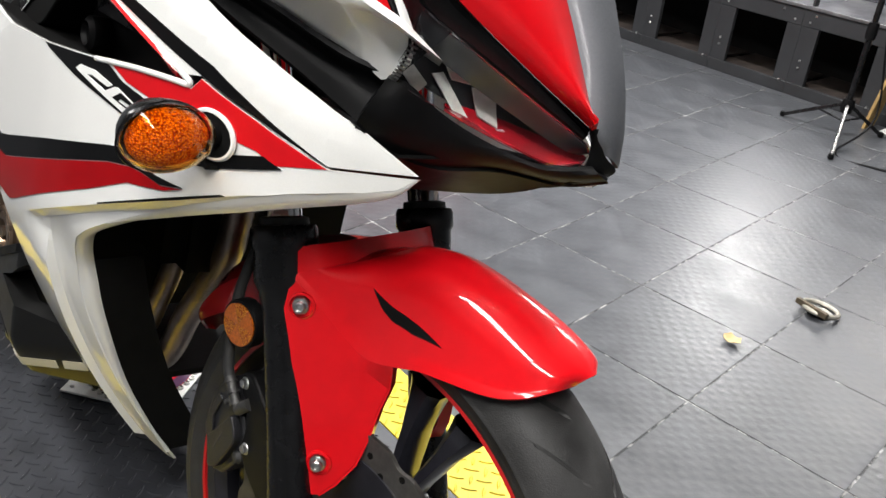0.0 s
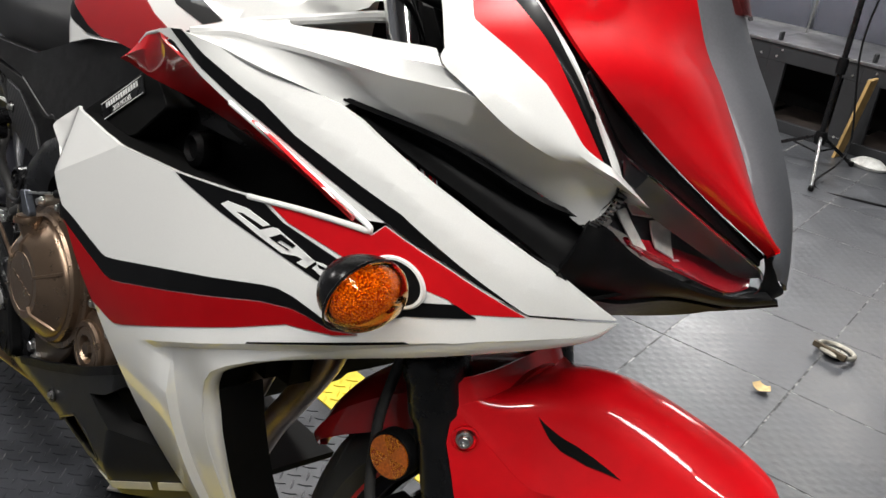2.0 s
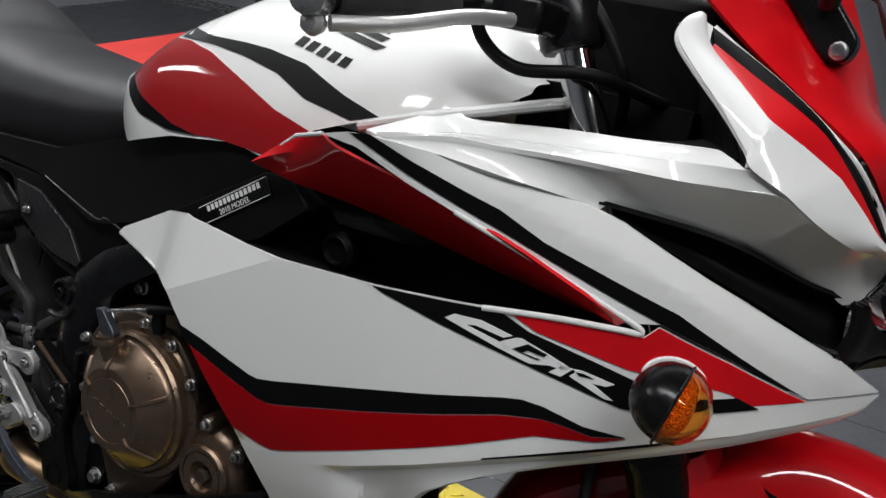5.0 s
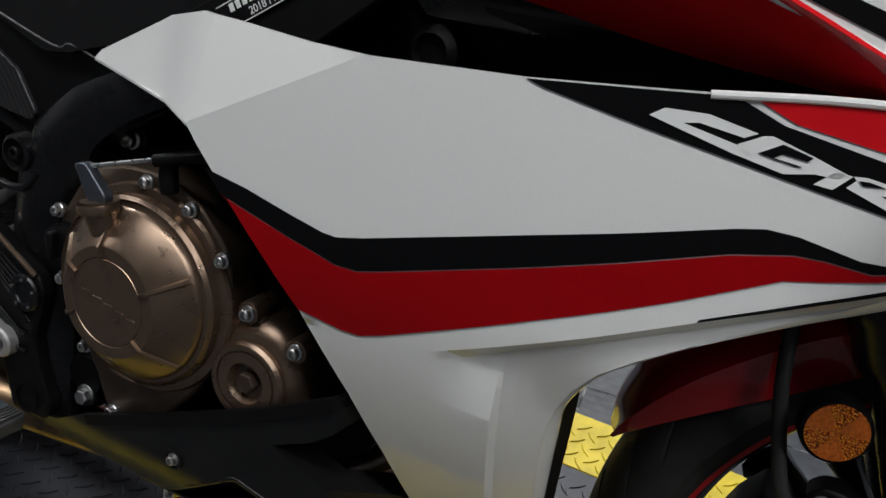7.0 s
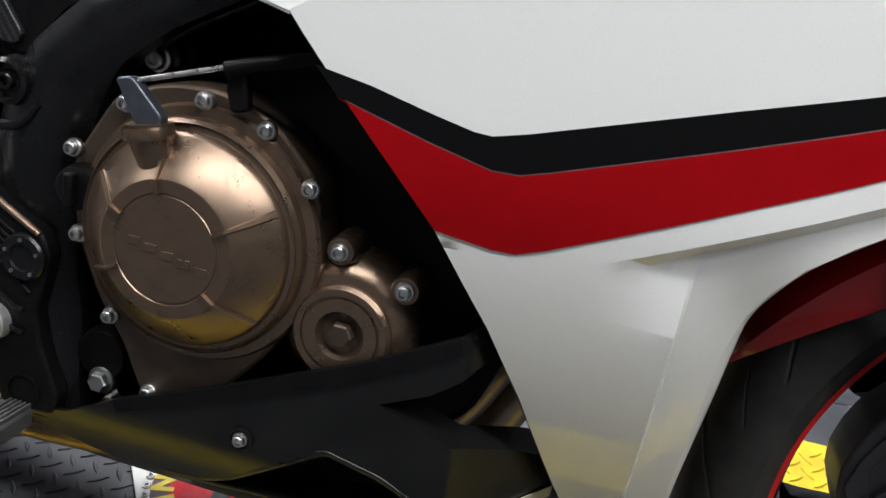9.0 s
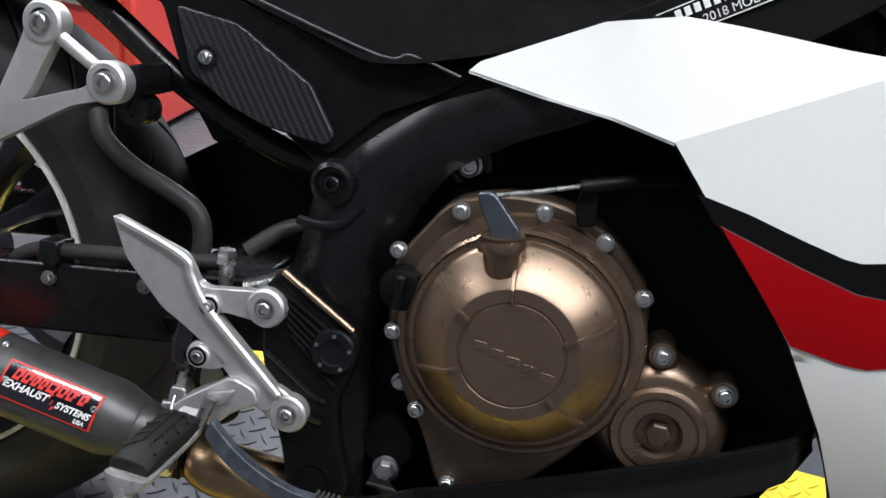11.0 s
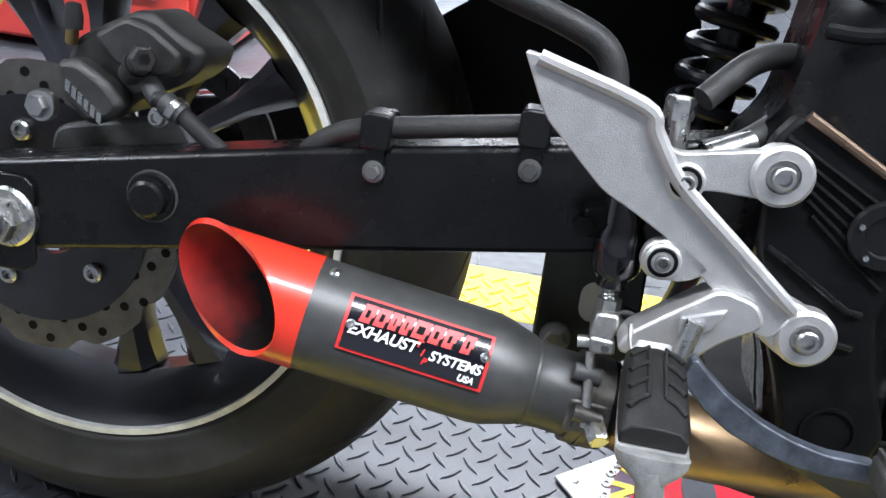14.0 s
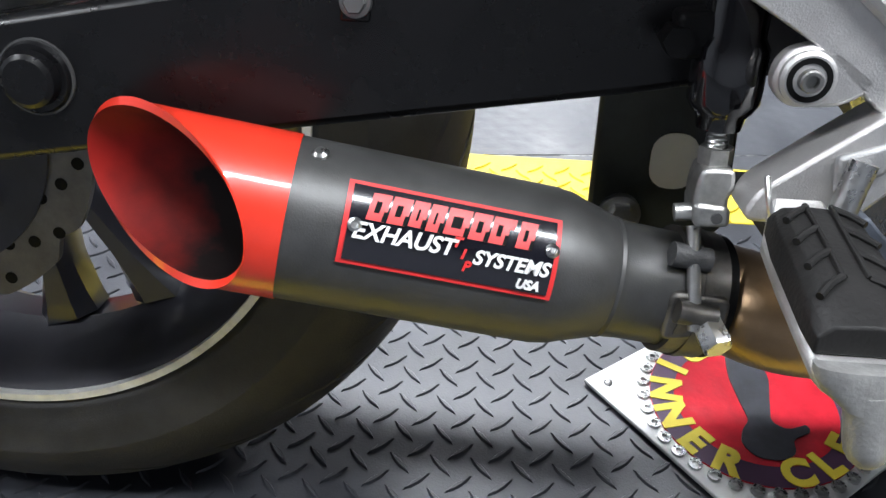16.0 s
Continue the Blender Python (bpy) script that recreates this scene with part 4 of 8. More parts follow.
E2 = [(1.432, 0.046, 0.796), (1.402, 0.043, 0.838), (1.375, 0.041, 0.875), (1.345, 0.037, 0.915), (1.318, 0.032, 0.948), (1.296, 0.024, 0.99), (1.262, 0.02, 1.05)]
RIDGE = [(1.441, 0.080, 0.768), (1.422, 0.080, 0.835), (1.399, 0.080, 0.875), (1.372, 0.080, 0.915), (1.345, 0.080, 0.948), (1.318, 0.080, 0.985), (1.28, 0.08, 1.05)]
MID = 0.08


def mirrored(rows):
    """The far half of the nose, swept further back."""
    return [[Vector((p[0] - (0.72 + 2.5 * max(0, 0.85 - p[2])) * (MID - p[1]), 2 * MID - p[1], p[2])) for p in r] for r in rows]


rows = between(fine(E1), fine(E2), 8, (0.012, -0.012, 0.010))
nose = part("nose_cowl", thicken(grid(rows), 0.004), RED, bike, "glossy red nose cowl")
part("nose_cowl_far", thicken(grid([r[9:] for r in mirrored(rows)]), 0.004), RED, nose)
rows = between(fine([(1.437, 0.059, 0.775)] + E2), fine([(1.443, 0.080, 0.765), (1.436, 0.080, 0.795)] + RIDGE[1:]), 5, (0.004, -0.003, 0.003))
part("nose_stripe", thicken(grid(rows + mirrored(rows)[::-1][1:]), 0.004), GUNMETAL, nose, "grey metallic centre strip")
tip_rows = between(fine([(1.426, 0.043, 0.796), (1.430, 0.049, 0.780), (1.431, 0.049, 0.760), (1.422, 0.044, 0.742)]), fine([(1.4335, 0.049, 0.797), (1.439, 0.060, 0.776), (1.4415, 0.080, 0.7625), (1.434, 0.080, 0.752)]), 4, (0.002, -0.002, 0))
part("nose_tip", thicken(grid(tip_rows), 0.004), PLASTIC, nose, "black nose tip")
screen_low = [Vector(p) for p in ((1.13, -0.10, 1.055), (1.24, -0.03, 1.02), (1.305, 0.04, 0.985), (1.322, 0.08, 0.985), (1.305, 0.12, 0.985), (1.24, 0.19, 1.02), (1.13, 0.26, 1.055))]
screen_top = [p + Vector((-0.17, 0.0, 0.20)) for p in screen_low]
part("windscreen", thicken(grid(between(fine(screen_low), fine(screen_top), 6, (0.01, 0, 0.015))), 0.003), SMOKE, bike, "dark red tinted windscreen")

# headlamp
HU = [(1.330, -0.153, 0.912), (1.340, -0.128, 0.886), (1.3507, -0.105, 0.8600), (1.3675, -0.085, 0.8476), (1.3856, -0.058, 0.8318), (1.4083, -0.010, 0.8071), (1.4263, 0.040, 0.7833), (1.4289, 0.052, 0.7732)]
HL = [(1.346, -0.149, 0.885), (1.364, -0.132, 0.856), (1.3690, -0.124, 0.8310), (1.3576, -0.122, 0.8046), (1.3829, -0.090, 0.7886), (1.4097, -0.030, 0.7686), (1.4247, 0.000, 0.7609), (1.4293, 0.040, 0.7599)]
lamp_body = part("headlamp", thicken(grid([[p + Vector((-0.040, 0.036, 0.0)) for p in r] for r in between(fine(HU), fine(HL), 6)]), 0.004), LAMPBLACK, bike, "angular headlamp")
part("lens", thicken(grid(between(fine(HU[2:]), fine(HL[2:]), 8, (0.006, -0.006, 0.0))), 0.0015), LENS, lamp_body, "clear headlamp lens").visible_shadow = False
part("upper_frame", thicken(grid(between(fine([Vector(p) + Vector((-0.004, 0.006, -0.002)) for p in E1[:4][::-1]], 6), fine([Vector(HU[k]) + Vector((-0.002, 0.003, 0)) for k in (0, 2, 4, 6)], 6), 3, (-0.006, 0.008, 0))), 0.003), PLASTIC, lamp_body, "black lamp frame")
part("lamp_tail", thicken(grid(between(fine(HU[:4]), fine(HL[:4]), 4, (0.001, -0.001, 0))), 0.002), SATIN, lamp_body, "black lamp tail")
part("lens_edge", tube([Vector(p) + Vector((0.001, -0.002, 0)) for p in HU[2:]], 0.0013, 8, 8), LENS, lamp_body)
# smoked upper half of the lamp's inside
part("brow", thicken(grid(between(fine([Vector(p) + Vector((-0.003, 0.004, -0.001)) for p in HU]), fine([Vector(a).lerp(Vector(b), 0.34 + 0.035 * i) + Vector((-0.018, 0.016, 0)) for i, (a, b) in enumerate(zip(HU, HL))]), 4)), 0.002), LAMPGREY, lamp_body)
# fifth plate paints a bluish reflection, the last a pale spot on the red
for quad in (((1.3332, -0.0999, 0.8071), (1.3336, -0.0888, 0.8131), (1.3426, -0.0756, 0.7996), (1.3434, -0.0852, 0.7908)), ((1.3404, -0.071, 0.8081), (1.3425, -0.0609, 0.8107), (1.3641, -0.0381, 0.7764), (1.3622, -0.0472, 0.7733)),
             ((1.3401, -0.0594, 0.8179), (1.3478, -0.037, 0.8175), (1.3537, -0.034, 0.8056), (1.3466, -0.0533, 0.8067)), ((1.3544, -0.0355, 0.8027), (1.3618, -0.0137, 0.8047), (1.3747, -0.0127, 0.7743), (1.3648, -0.0304, 0.7817)),
             ((1.332, -0.0776, 0.8244), (1.3248, -0.0725, 0.8459), (1.3282, -0.0649, 0.843), (1.3352, -0.0695, 0.8223)), ((1.3738, -0.0178, 0.7716), (1.3772, -0.0076, 0.7733), (1.3845, 0.0035, 0.767), (1.3811, -0.0061, 0.7654))):
    a, b, c, d = [Vector(p) for p in quad]
    part("reflector", thicken(grid(between([a.lerp(b, k / 4) for k in range(5)], [d.lerp(c, k / 4) for k in range(5)], 4, (-0.003, 0.002, 0.0))), 0.0015), SILVER, lamp_body, "silver plate among the lamp's reflectors and painted reflections")
# the red mudguard's reflection in the lens, put in as a coloured sheet
red_top = [(1.3439, -0.0529, 0.7835), (1.3525, -0.0301, 0.7828), (1.3641, -0.0047, 0.7794), (1.3828, 0.0308, 0.7729), (1.4002, 0.0613, 0.7674), (1.4092, 0.0744, 0.7623)]
red_low = [(1.3611, -0.0669, 0.7826), (1.3721, -0.0441, 0.7737), (1.3869, -0.0136, 0.7651), (1.4032, 0.0168, 0.7564), (1.4142, 0.0371, 0.7525), (1.4198, 0.0549, 0.7593)]
part("red_reflection_sheet", thicken(grid(between(fine(red_top), fine(red_low), 4, (0, 0.002, -0.002))), 0.002), LAMP_REFLECTION, lamp_body, "dark red sheet painting the mudguard's reflection in the lamp")
LIP = [(1.352, -0.145, 0.766), (1.357, -0.118, 0.748), (1.36, -0.06, 0.733), (1.379, 0.0, 0.738), (1.412, 0.05, 0.738), (1.444, 0.070, 0.753)]
lip_top = [(1.350, -0.122, 0.806), (1.362, -0.108, 0.801), (1.368, -0.072, 0.781), (1.384, -0.028, 0.764), (1.410, 0.012, 0.7555), (1.436, 0.052, 0.764)]
part("lamp_surround", thicken(grid(between(fine(lip_top), fine(LIP), 5, (0.006, -0.006, 0))), 0.004), PLASTIC, bike, "black lamp surround")
rows = between(fine([(1.20, -0.14, 0.77), (1.20, -0.10, 0.75), (1.22, -0.04, 0.738), (1.26, 0.02, 0.735), (1.34, 0.06, 0.742), (1.42, 0.08, 0.757)]), fine(LIP), 4)
underside = part("nose_underside", thicken(grid(rows), 0.003), PLASTIC, bike, "black nose underside")
chin = [(1.30, -0.115, 0.702), (1.31, -0.06, 0.697), (1.325, 0.0, 0.698), (1.355, 0.03, 0.708), (1.395, 0.042, 0.728), (1.432, 0.060, 0.748)]
part("chin", thicken(grid(between(fine(LIP), fine(chin), 4)), 0.003), PLASTIC, underside)
for k in range(14):
    a, b = Vector((1.3718, -0.1245, 0.842)).lerp(Vector((1.3460, -0.1225, 0.7985)), k / 13) + Vector((0.004 * math.sin(math.pi * k / 13), -0.003 * math.sin(math.pi * k / 13), -0.004 * math.sin(math.pi * k / 13))), Vector((0.0055, 0.004, -0.001))
    part("knurl", tube([a, a + b], 0.0011, 6, 1, False), DULL, lamp_body)

# turn signal
SIG = Vector((1.264, -0.262, 0.717))
SIG_TURN = Matrix.Rotation(radians(6), 4, "Z") @ Matrix.Rotation(radians(13), 4, "Y")


def egg(front):
    rows = []
    for i in range(13):
        a = radians(90 * i / 12)
        rows.append([((0.028 if front else -0.033) * math.cos(a), 0.036 * (1.3 if math.cos(b) > 0 else 0.95) * math.sin(a) * math.cos(b), 0.0295 * math.sin(a) * math.sin(b)) for b in (2 * math.pi * k / 32 for k in range(32))])
    bm = grid(rows, True)
    bmesh.ops.remove_doubles(bm, verts=bm.verts, dist=1e-5)
    bmesh.ops.transform(bm, matrix=Matrix.Translation(SIG) @ SIG_TURN, verts=bm.verts)
    return bm


signal = part("turn_signal", egg(False), SATIN, bike, "black turn signal housing")
part("amber_lens", thicken(egg(True), 0.0025), AMBER, signal, "amber lens").visible_shadow = False
bm = egg(True)
bmesh.ops.transform(bm, matrix=Matrix.Translation(SIG) @ Matrix.Diagonal((0.55, 0.86, 0.86, 1)) @ Matrix.Translation(-SIG), verts=bm.verts)
part("amber_reflector", bm, AMBER_IN, signal)
part("rim", lathe_ring([(1.0, 0.03), (1.03, 0.0), (1.0, -0.03), (0.97, 0.0)], 32, Matrix.Translation(SIG) @ SIG_TURN @ pose(0, 0, 0, 0, 0, 90) @ Matrix.Diagonal((0.0365, 0.04, 0.032, 1))), SATIN, signal)
part("stalk", lathe([(0.021, 0.05), (0.02, 0.02), (0.015, 0.0), (0.016, -0.02)], 24, Matrix.Translation((1.256, -0.228, 0.7155)) @ pose(0, 0, 0, 0, 0, 26) @ Matrix.Diagonal((0.8, 1, 0.7, 1))), PLASTIC, signal)
part("grommet", lathe_ring([(0.031, 0.006), (0.033, 0.0), (0.031, -0.004), (0.028, -0.004), (0.026, 0.006)], 32, Matrix.Translation((1.250, -0.2125, 0.716)) @ pose(0, 0, 0, 0, 8, 21) @ Matrix.Diagonal((0.83, 0.5, 0.65, 1))), WHITE, signal, "white oval trim ring")
part("recess", lathe([(0.028, 0.004), (0.028, -0.002), (0.001, -0.002)], 32, Matrix.Translation((1.250, -0.2125, 0.716)) @ pose(0, 0, 0, 0, 8, 21) @ Matrix.Diagonal((0.83, 1, 0.65, 1))), DARK, signal)

# ---------------------------------------------------------------- wheels


def tyre_mesh(R, half, bead, crown, blocks, sweep, cs=41):
    """A road tyre about the y axis: round crown, side walls with ribs, grooves that sweep back from the crown."""
    per = 64
    n = blocks * per
    rows = []
    for k in range(n):
        row = []
        for j in range(cs):
            s = -1 + 2 * j / (cs - 1)
            ang = s * 1.25
            y = half * math.sin(ang) / math.sin(1.25)
            r = R - crown * (1 - math.cos(ang)) / (1 - math.cos(1.25))
            q = (k + (per // 2 if s > 0 else 0)) % per
            m = abs(s)
            cut = 0.0
            if 0.10 < m < 0.80 and q < 3:
                cut = 0.0060 * min(1, (0.80 - m) / 0.15)
            if 0.34 < m < 0.70 and 30 <= q < 32:
                cut = 0.0028
            if m > 0.93:
                cut = 0.0006
            a = 2 * math.pi * k / n + sweep * m ** 1.25
            row.append(((r - cut) * math.cos(a), y, (r - cut) * math.sin(a)))
        wall = []
        for t, rib in ((0.10, 0), (0.16, 1), (0.19, 1), (0.22, 0), (0.45, 0), (0.60, 0), (0.72, 0), (0.75, 1), (0.79, 1), (0.82, 0), (0.93, 0), (1.0, 0)):
            r = R - crown - (R - crown - bead) * t
            wall.append((r, half * (1.0 + 0.04 * math.sin(math.pi * t) - 0.26 * t * t) + 0.0009 * rib))
        a = 2 * math.pi * k / n + sweep
        right = [(r * math.cos(a), -w, r * math.sin(a)) for r, w in wall]
        left = [(x, -y, z) for x, y, z in right]
        rows.append(right[::-1] + row + left)
    rows.append(rows[0])
    bm = grid(rows)
    bmesh.ops.remove_doubles(bm, verts=list(bm.verts), dist=1e-6)
    return bm


def rim_part(parent, R, half, well, name="rim"):
    prof = [(R + 0.008, -half), (R + 0.008, -half + 0.006), (R - 0.004, -half + 0.010), (R - well * 0.4, -half + 0.03), (R - well, -0.01), (R - well, 0.01), (R - well * 0.4, half - 0.03), (R - 0.004, half - 0.01), (R + 0.008, half - 0.006), (R + 0.008, half),
            (R + 0.001, half), (R - 0.008, half - 0.012), (R - well * 0.4 - 0.004, half - 0.03), (R - well - 0.003, 0.014), (R - well - 0.003, -0.014), (R - well * 0.4 - 0.004, -half + 0.03), (R - 0.008, -half + 0.012), (R + 0.001, -half)]
    return part(name, lathe_ring(prof, 128), RIMBLACK, parent, "gloss black cast rim")


def spoke(R, r0, width, turn, split=0.0):
    """One cast spoke from the hub to the rim."""
    rows = []
    for t in (0.0, 0.15, 0.4, 0.7, 0.9, 1.0):
        r = r0 + (R - 0.034 - r0) * t
        w = width * (1.25 - 0.55 * math.sin(math.pi * min(t + 0.1, 1)) + 0.75 * t ** 8)
        d = 0.020 + 0.006 * (1 - t)
        off = split * t
        rows.append([(r, y, x + off) for x, y in ((-w, -d * 0.5), (-w * 0.5, -d), (w * 0.5, -d), (w, -d * 0.5), (w, d * 0.5), (w * 0.5, d), (-w * 0.5, d), (-w, d * 0.5))])
    bm = grid(rows, True)
    bmesh.ops.transform(bm, matrix=Matrix.Rotation(-turn, 4, "Y"), verts=bm.verts)
    return bm


def disc(r_out, r_in, y, n_wave=10):
    """A petal brake disc."""
    bm = bmesh.new()
    seg = 200
    vs = []
    for k in range(seg):
        a = 2 * math.pi * k / seg
        ro = r_out - 0.006 * max(0, math.cos(a * n_wave)) ** 3
        ri = r_in + 0.004 * math.cos(a * n_wave)
        vs.append([bm.verts.new((r * math.cos(a), yy, r * math.sin(a))) for r, yy in ((ro, y), (ri, y), (ri, y + 0.005), (ro, y + 0.005))])
    for k in range(seg):
        p, q = vs[k], vs[(k + 1) % seg]
        for j in range(4):
            bm.faces.new((p[j], q[j], q[(j + 1) % 4], p[(j + 1) % 4]))
    return bm


DISC_STEEL = mat("brushed_disc_steel", (0.15, 0.142, 0.132), 0.42, 0.85, 0, 50, 0.25, 0.2, 600)


def brake_disc(parent, r_out, r_in, y, holes):
    d = part("brake_disc", disc(r_out, r_in, y), DISC_STEEL, parent, "petal brake disc with drilled holes")
    hb = lathe([(0.0036, 0.0), (0.0036, -0.0004), (0.0005, -0.0004)], 12)
    hm = bpy.data.meshes.new("drilled_hole")
    hb.to_mesh(hm)
    hb.free()
    hm.materials.append(DARK)
    for k in range(holes):
        a = 2 * math.pi * k / holes
        r = r_in + (r_out - r_in) * (0.28, 0.55, 0.8)[k % 3] - 0.002
        shared("drilled_hole", hm, d, pose(r * math.cos(a), y, r * math.sin(a)))
    return d


def wheel(name, m, R, half, bead, crown, label, disc_r, disc_in, disc_y, spokes, stripe, stripe_r, tw):
    hub = part(name, lathe([(0.018, 0.075), (0.036, 0.06), (0.038, 0.03), (0.03, 0.0), (0.038, -0.03), (0.036, -0.06), (0.018, -0.075)], 48), RIMBLACK, bike, label)
    hub.matrix_basis = m
    part("tyre", tyre_mesh(R, half, bead, crown, 13, 0.42 if R < 0.305 else -0.5), RUBBER, hub, "black rubber tyre with cut grooves", sharp=50)
    rim_part(hub, bead, half * (0.72 if R < 0.305 else 0.80), 0.011 if R < 0.305 else 0.028)
    for k in range(spokes):
        a = 2 * math.pi * k / spokes + tw
        for s in (-0.02, 0.02):
            part("spoke", spoke(bead, 0.03, 0.0105 if R < 0.305 else 0.0122, a, s * (1.6 if R < 0.305 else 2.0)), RIMBLACK, hub)
    brake_disc(hub, disc_r, disc_in, disc_y, 42)
    part("disc_carrier", lathe_ring([(disc_in + 0.008, disc_y - 0.002), (disc_in + 0.008, disc_y + 0.004), (0.035, disc_y + 0.014), (0.035, disc_y + 0.006)], 64), RIMBLACK, hub)
    for k in range(5):
        a = 2 * math.pi * k / 5 + 0.5
        part("disc_bolt", lathe([(0.0075, 0.006), (0.0075, -0.003), (0.006, -0.0045), (0.0038, -0.0045), (0.0038, -0.001), (0.0005, -0.001)], 18, pose((disc_in - 0.018) * math.cos(a), disc_y + 0.001, (disc_in - 0.018) * math.sin(a))), STEEL, hub)
    part("rim_stripe", lathe_ring([(stripe_r, -half * 0.80 - 0.0062), (stripe_r + 0.0052, -half * 0.80 - 0.0062), (stripe_r + 0.0052, -half * 0.80 + 0.002), (stripe_r, -half * 0.80 + 0.002)], 128), stripe, hub)
    return hub


front_wheel = wheel("front_wheel", pose(1.351, 0.007, 0.303, 0, 0, 11), 0.303, 0.056, 0.232, 0.040, "black front wheel with a red rim stripe", 0.155, 0.118, -0.068, 6, RED_TAPE, 0.2375, 0.3)
rear_wheel = wheel("rear_wheel", pose(0, 0, 0.312), 0.312, 0.078, 0.210, 0.050, "black rear wheel with a white rim stripe", 0.110, 0.078, -0.125, 6, STRIPE_WHITE, 0.2115, -0.209)

# ---------------------------------------------------------------- front fork and mudguard
for y, fx, fz in ((-0.107, 0.013, 0.005), (0.090, -0.010, 0.010)):
    k = Vector((1.317 - 1.212, 0, 0.36 - 0.608)).normalized()
    capc = Vector((1.214 + fx, y, 0.606 + fz))
    rot = Matrix.Translation(capc) @ k.to_track_quat("Y", "Z").to_matrix().to_4x4()
    leg = part("fork_leg", lathe([(0.019, -0.010), (0.031, -0.009), (0.0330, -0.004), (0.0330, 0.012), (0.0305, 0.016), (0.0305, 0.045), (0.026, 0.055), (0.0225, 0.075), (0.0215, 0.2), (0.023, 0.30), (0.024, 0.345), (0.018, 0.36)], 40, rot), SATIN, bike, "black lower fork leg")
    part("dust_seal", lathe_ring([(0.0175, -0.018), (0.024, -0.016), (0.025, -0.008), (0.0175, -0.006)], 32, rot), RUBBER, leg)
    part("fork_tube", tube([capc, Vector((1.063 + fx, y, 0.912)), Vector((1.02 + fx, y, 1.0))], 0.0185, 28, 1, False), CHROME, bike, "chrome fork tube")
    part("fork_clamp", lathe([(0.028, -0.03), (0.031, -0.025), (0.031, 0.03), (0.028, 0.035)], 32, Matrix.Translation((1.028 + fx, y, 0.985)) @ k.to_track_quat("Y", "Z").to_matrix().to_4x4()), SATIN, bike)
part("axle_lug", lathe([(0.02, -0.02), (0.026, 0.0), (0.026, 0.03), (0.02, 0.035)], 28, pose(1.340, -0.115, 0.303)), SATIN, bike)

AX = Matrix.Translation((1.351, 0.007, 0.303)) @ Matrix.Rotation(radians(11), 4, "Z")
# hem (angle, radius, half width) and ridge (angle, radius) of the mudguard's sections, tip first
GUARD = [((60.5, 0.330, 0.018), (60.3, 0.343)), ((61.5, 0.322, 0.045), (63, 0.345)), ((64, 0.300, 0.060), (67, 0.345)), ((68, 0.281, 0.066), (72, 0.343)), ((75, 0.262, 0.068), (78, 0.341)),
         ((82, 0.248, 0.068), (84, 0.340)), ((88.3, 0.235, 0.068), (90, 0.339)), ((97, 0.232, 0.073), (96, 0.333)), ((104.5, 0.266, 0.090), (101, 0.322)), ((110.5, 0.303, 0.105), (104.5, 0.312))]
ACROSS = [(0, 1, 1), (0.15, 0.90, 0.95), (0.35, 0.82, 0.90), (0.6, 0.71, 0.84), (0.8, 0.53, 0.70), (0.93, 0.32, 0.42), (1.0, 0, 0)]


def guard_at(u, t, far=1):
    """A place on the mudguard: u along its sections from the tip, t from the hem to the ridge."""
    i = min(int(u), len(GUARD) - 2)
    k = u - i
    ha, hr, hy, ra, rr = [p + (q - p) * k for p, q in zip(GUARD[i][0] + GUARD[i][1], GUARD[i + 1][0] + GUARD[i + 1][1])]
    w = min(1, max(0, (u - 4) / 3))
    share = pl(t, [(a, b + (c - b) * w) for a, b, c in ACROSS])
    r, a = hr + (rr - hr) * t, radians(ha + (ra - ha) * t)
    return Vector((r * math.cos(a), -hy * share * far, r * math.sin(a)))


def pl(x, pts):
    """Straight interpolation through (x, y) pairs."""
    for (x0, y0), (x1, y1) in zip(pts, pts[1:]):
        if x <= x1:
            return y0 + (y1 - y0) * (x - x0) / (x1 - x0)
    return pts[-1][1]


def shell_rows():
    keys = []
    for u in range(len(GUARD)):
        half = smooth_line([guard_at(u, t) for t in (0, 0.08, 0.15, 0.35, 0.6, 0.8, 0.93, 1.0)], 3)
        keys.append(half + [Vector((p.x, -p.y, p.z)) for p in half[-2::-1]])
    cols = [smooth_line([r[j] for r in keys], 6) for j in range(len(keys[0]))]
    return [[c[i] for c in cols] for i in range(len(cols[0]))]


def on_axle(bm):
    bmesh.ops.transform(bm, matrix=AX, verts=bm.verts)
    return bm


rows = shell_rows()
guard = part("front_mudguard", on_axle(thicken(grid(rows), 0.003)), RED, bike, "glossy red front mudguard", 0.0008, 42)
# raised lip across the rear end of the shell
last = rows[-1]
lip = [[p + Vector((-0.012 * k, 0, 0.018 * k + 0.004 * k * (abs(p.y) / 0.105) ** 4)) for p in last] for k in (0, 0.5, 1)]
part("rear_lip", on_axle(thicken(grid(lip), 0.003)), RED, guard)


def leg_y(x, z):
    return -0.0965 + 0.61 * x + 0.178 * z


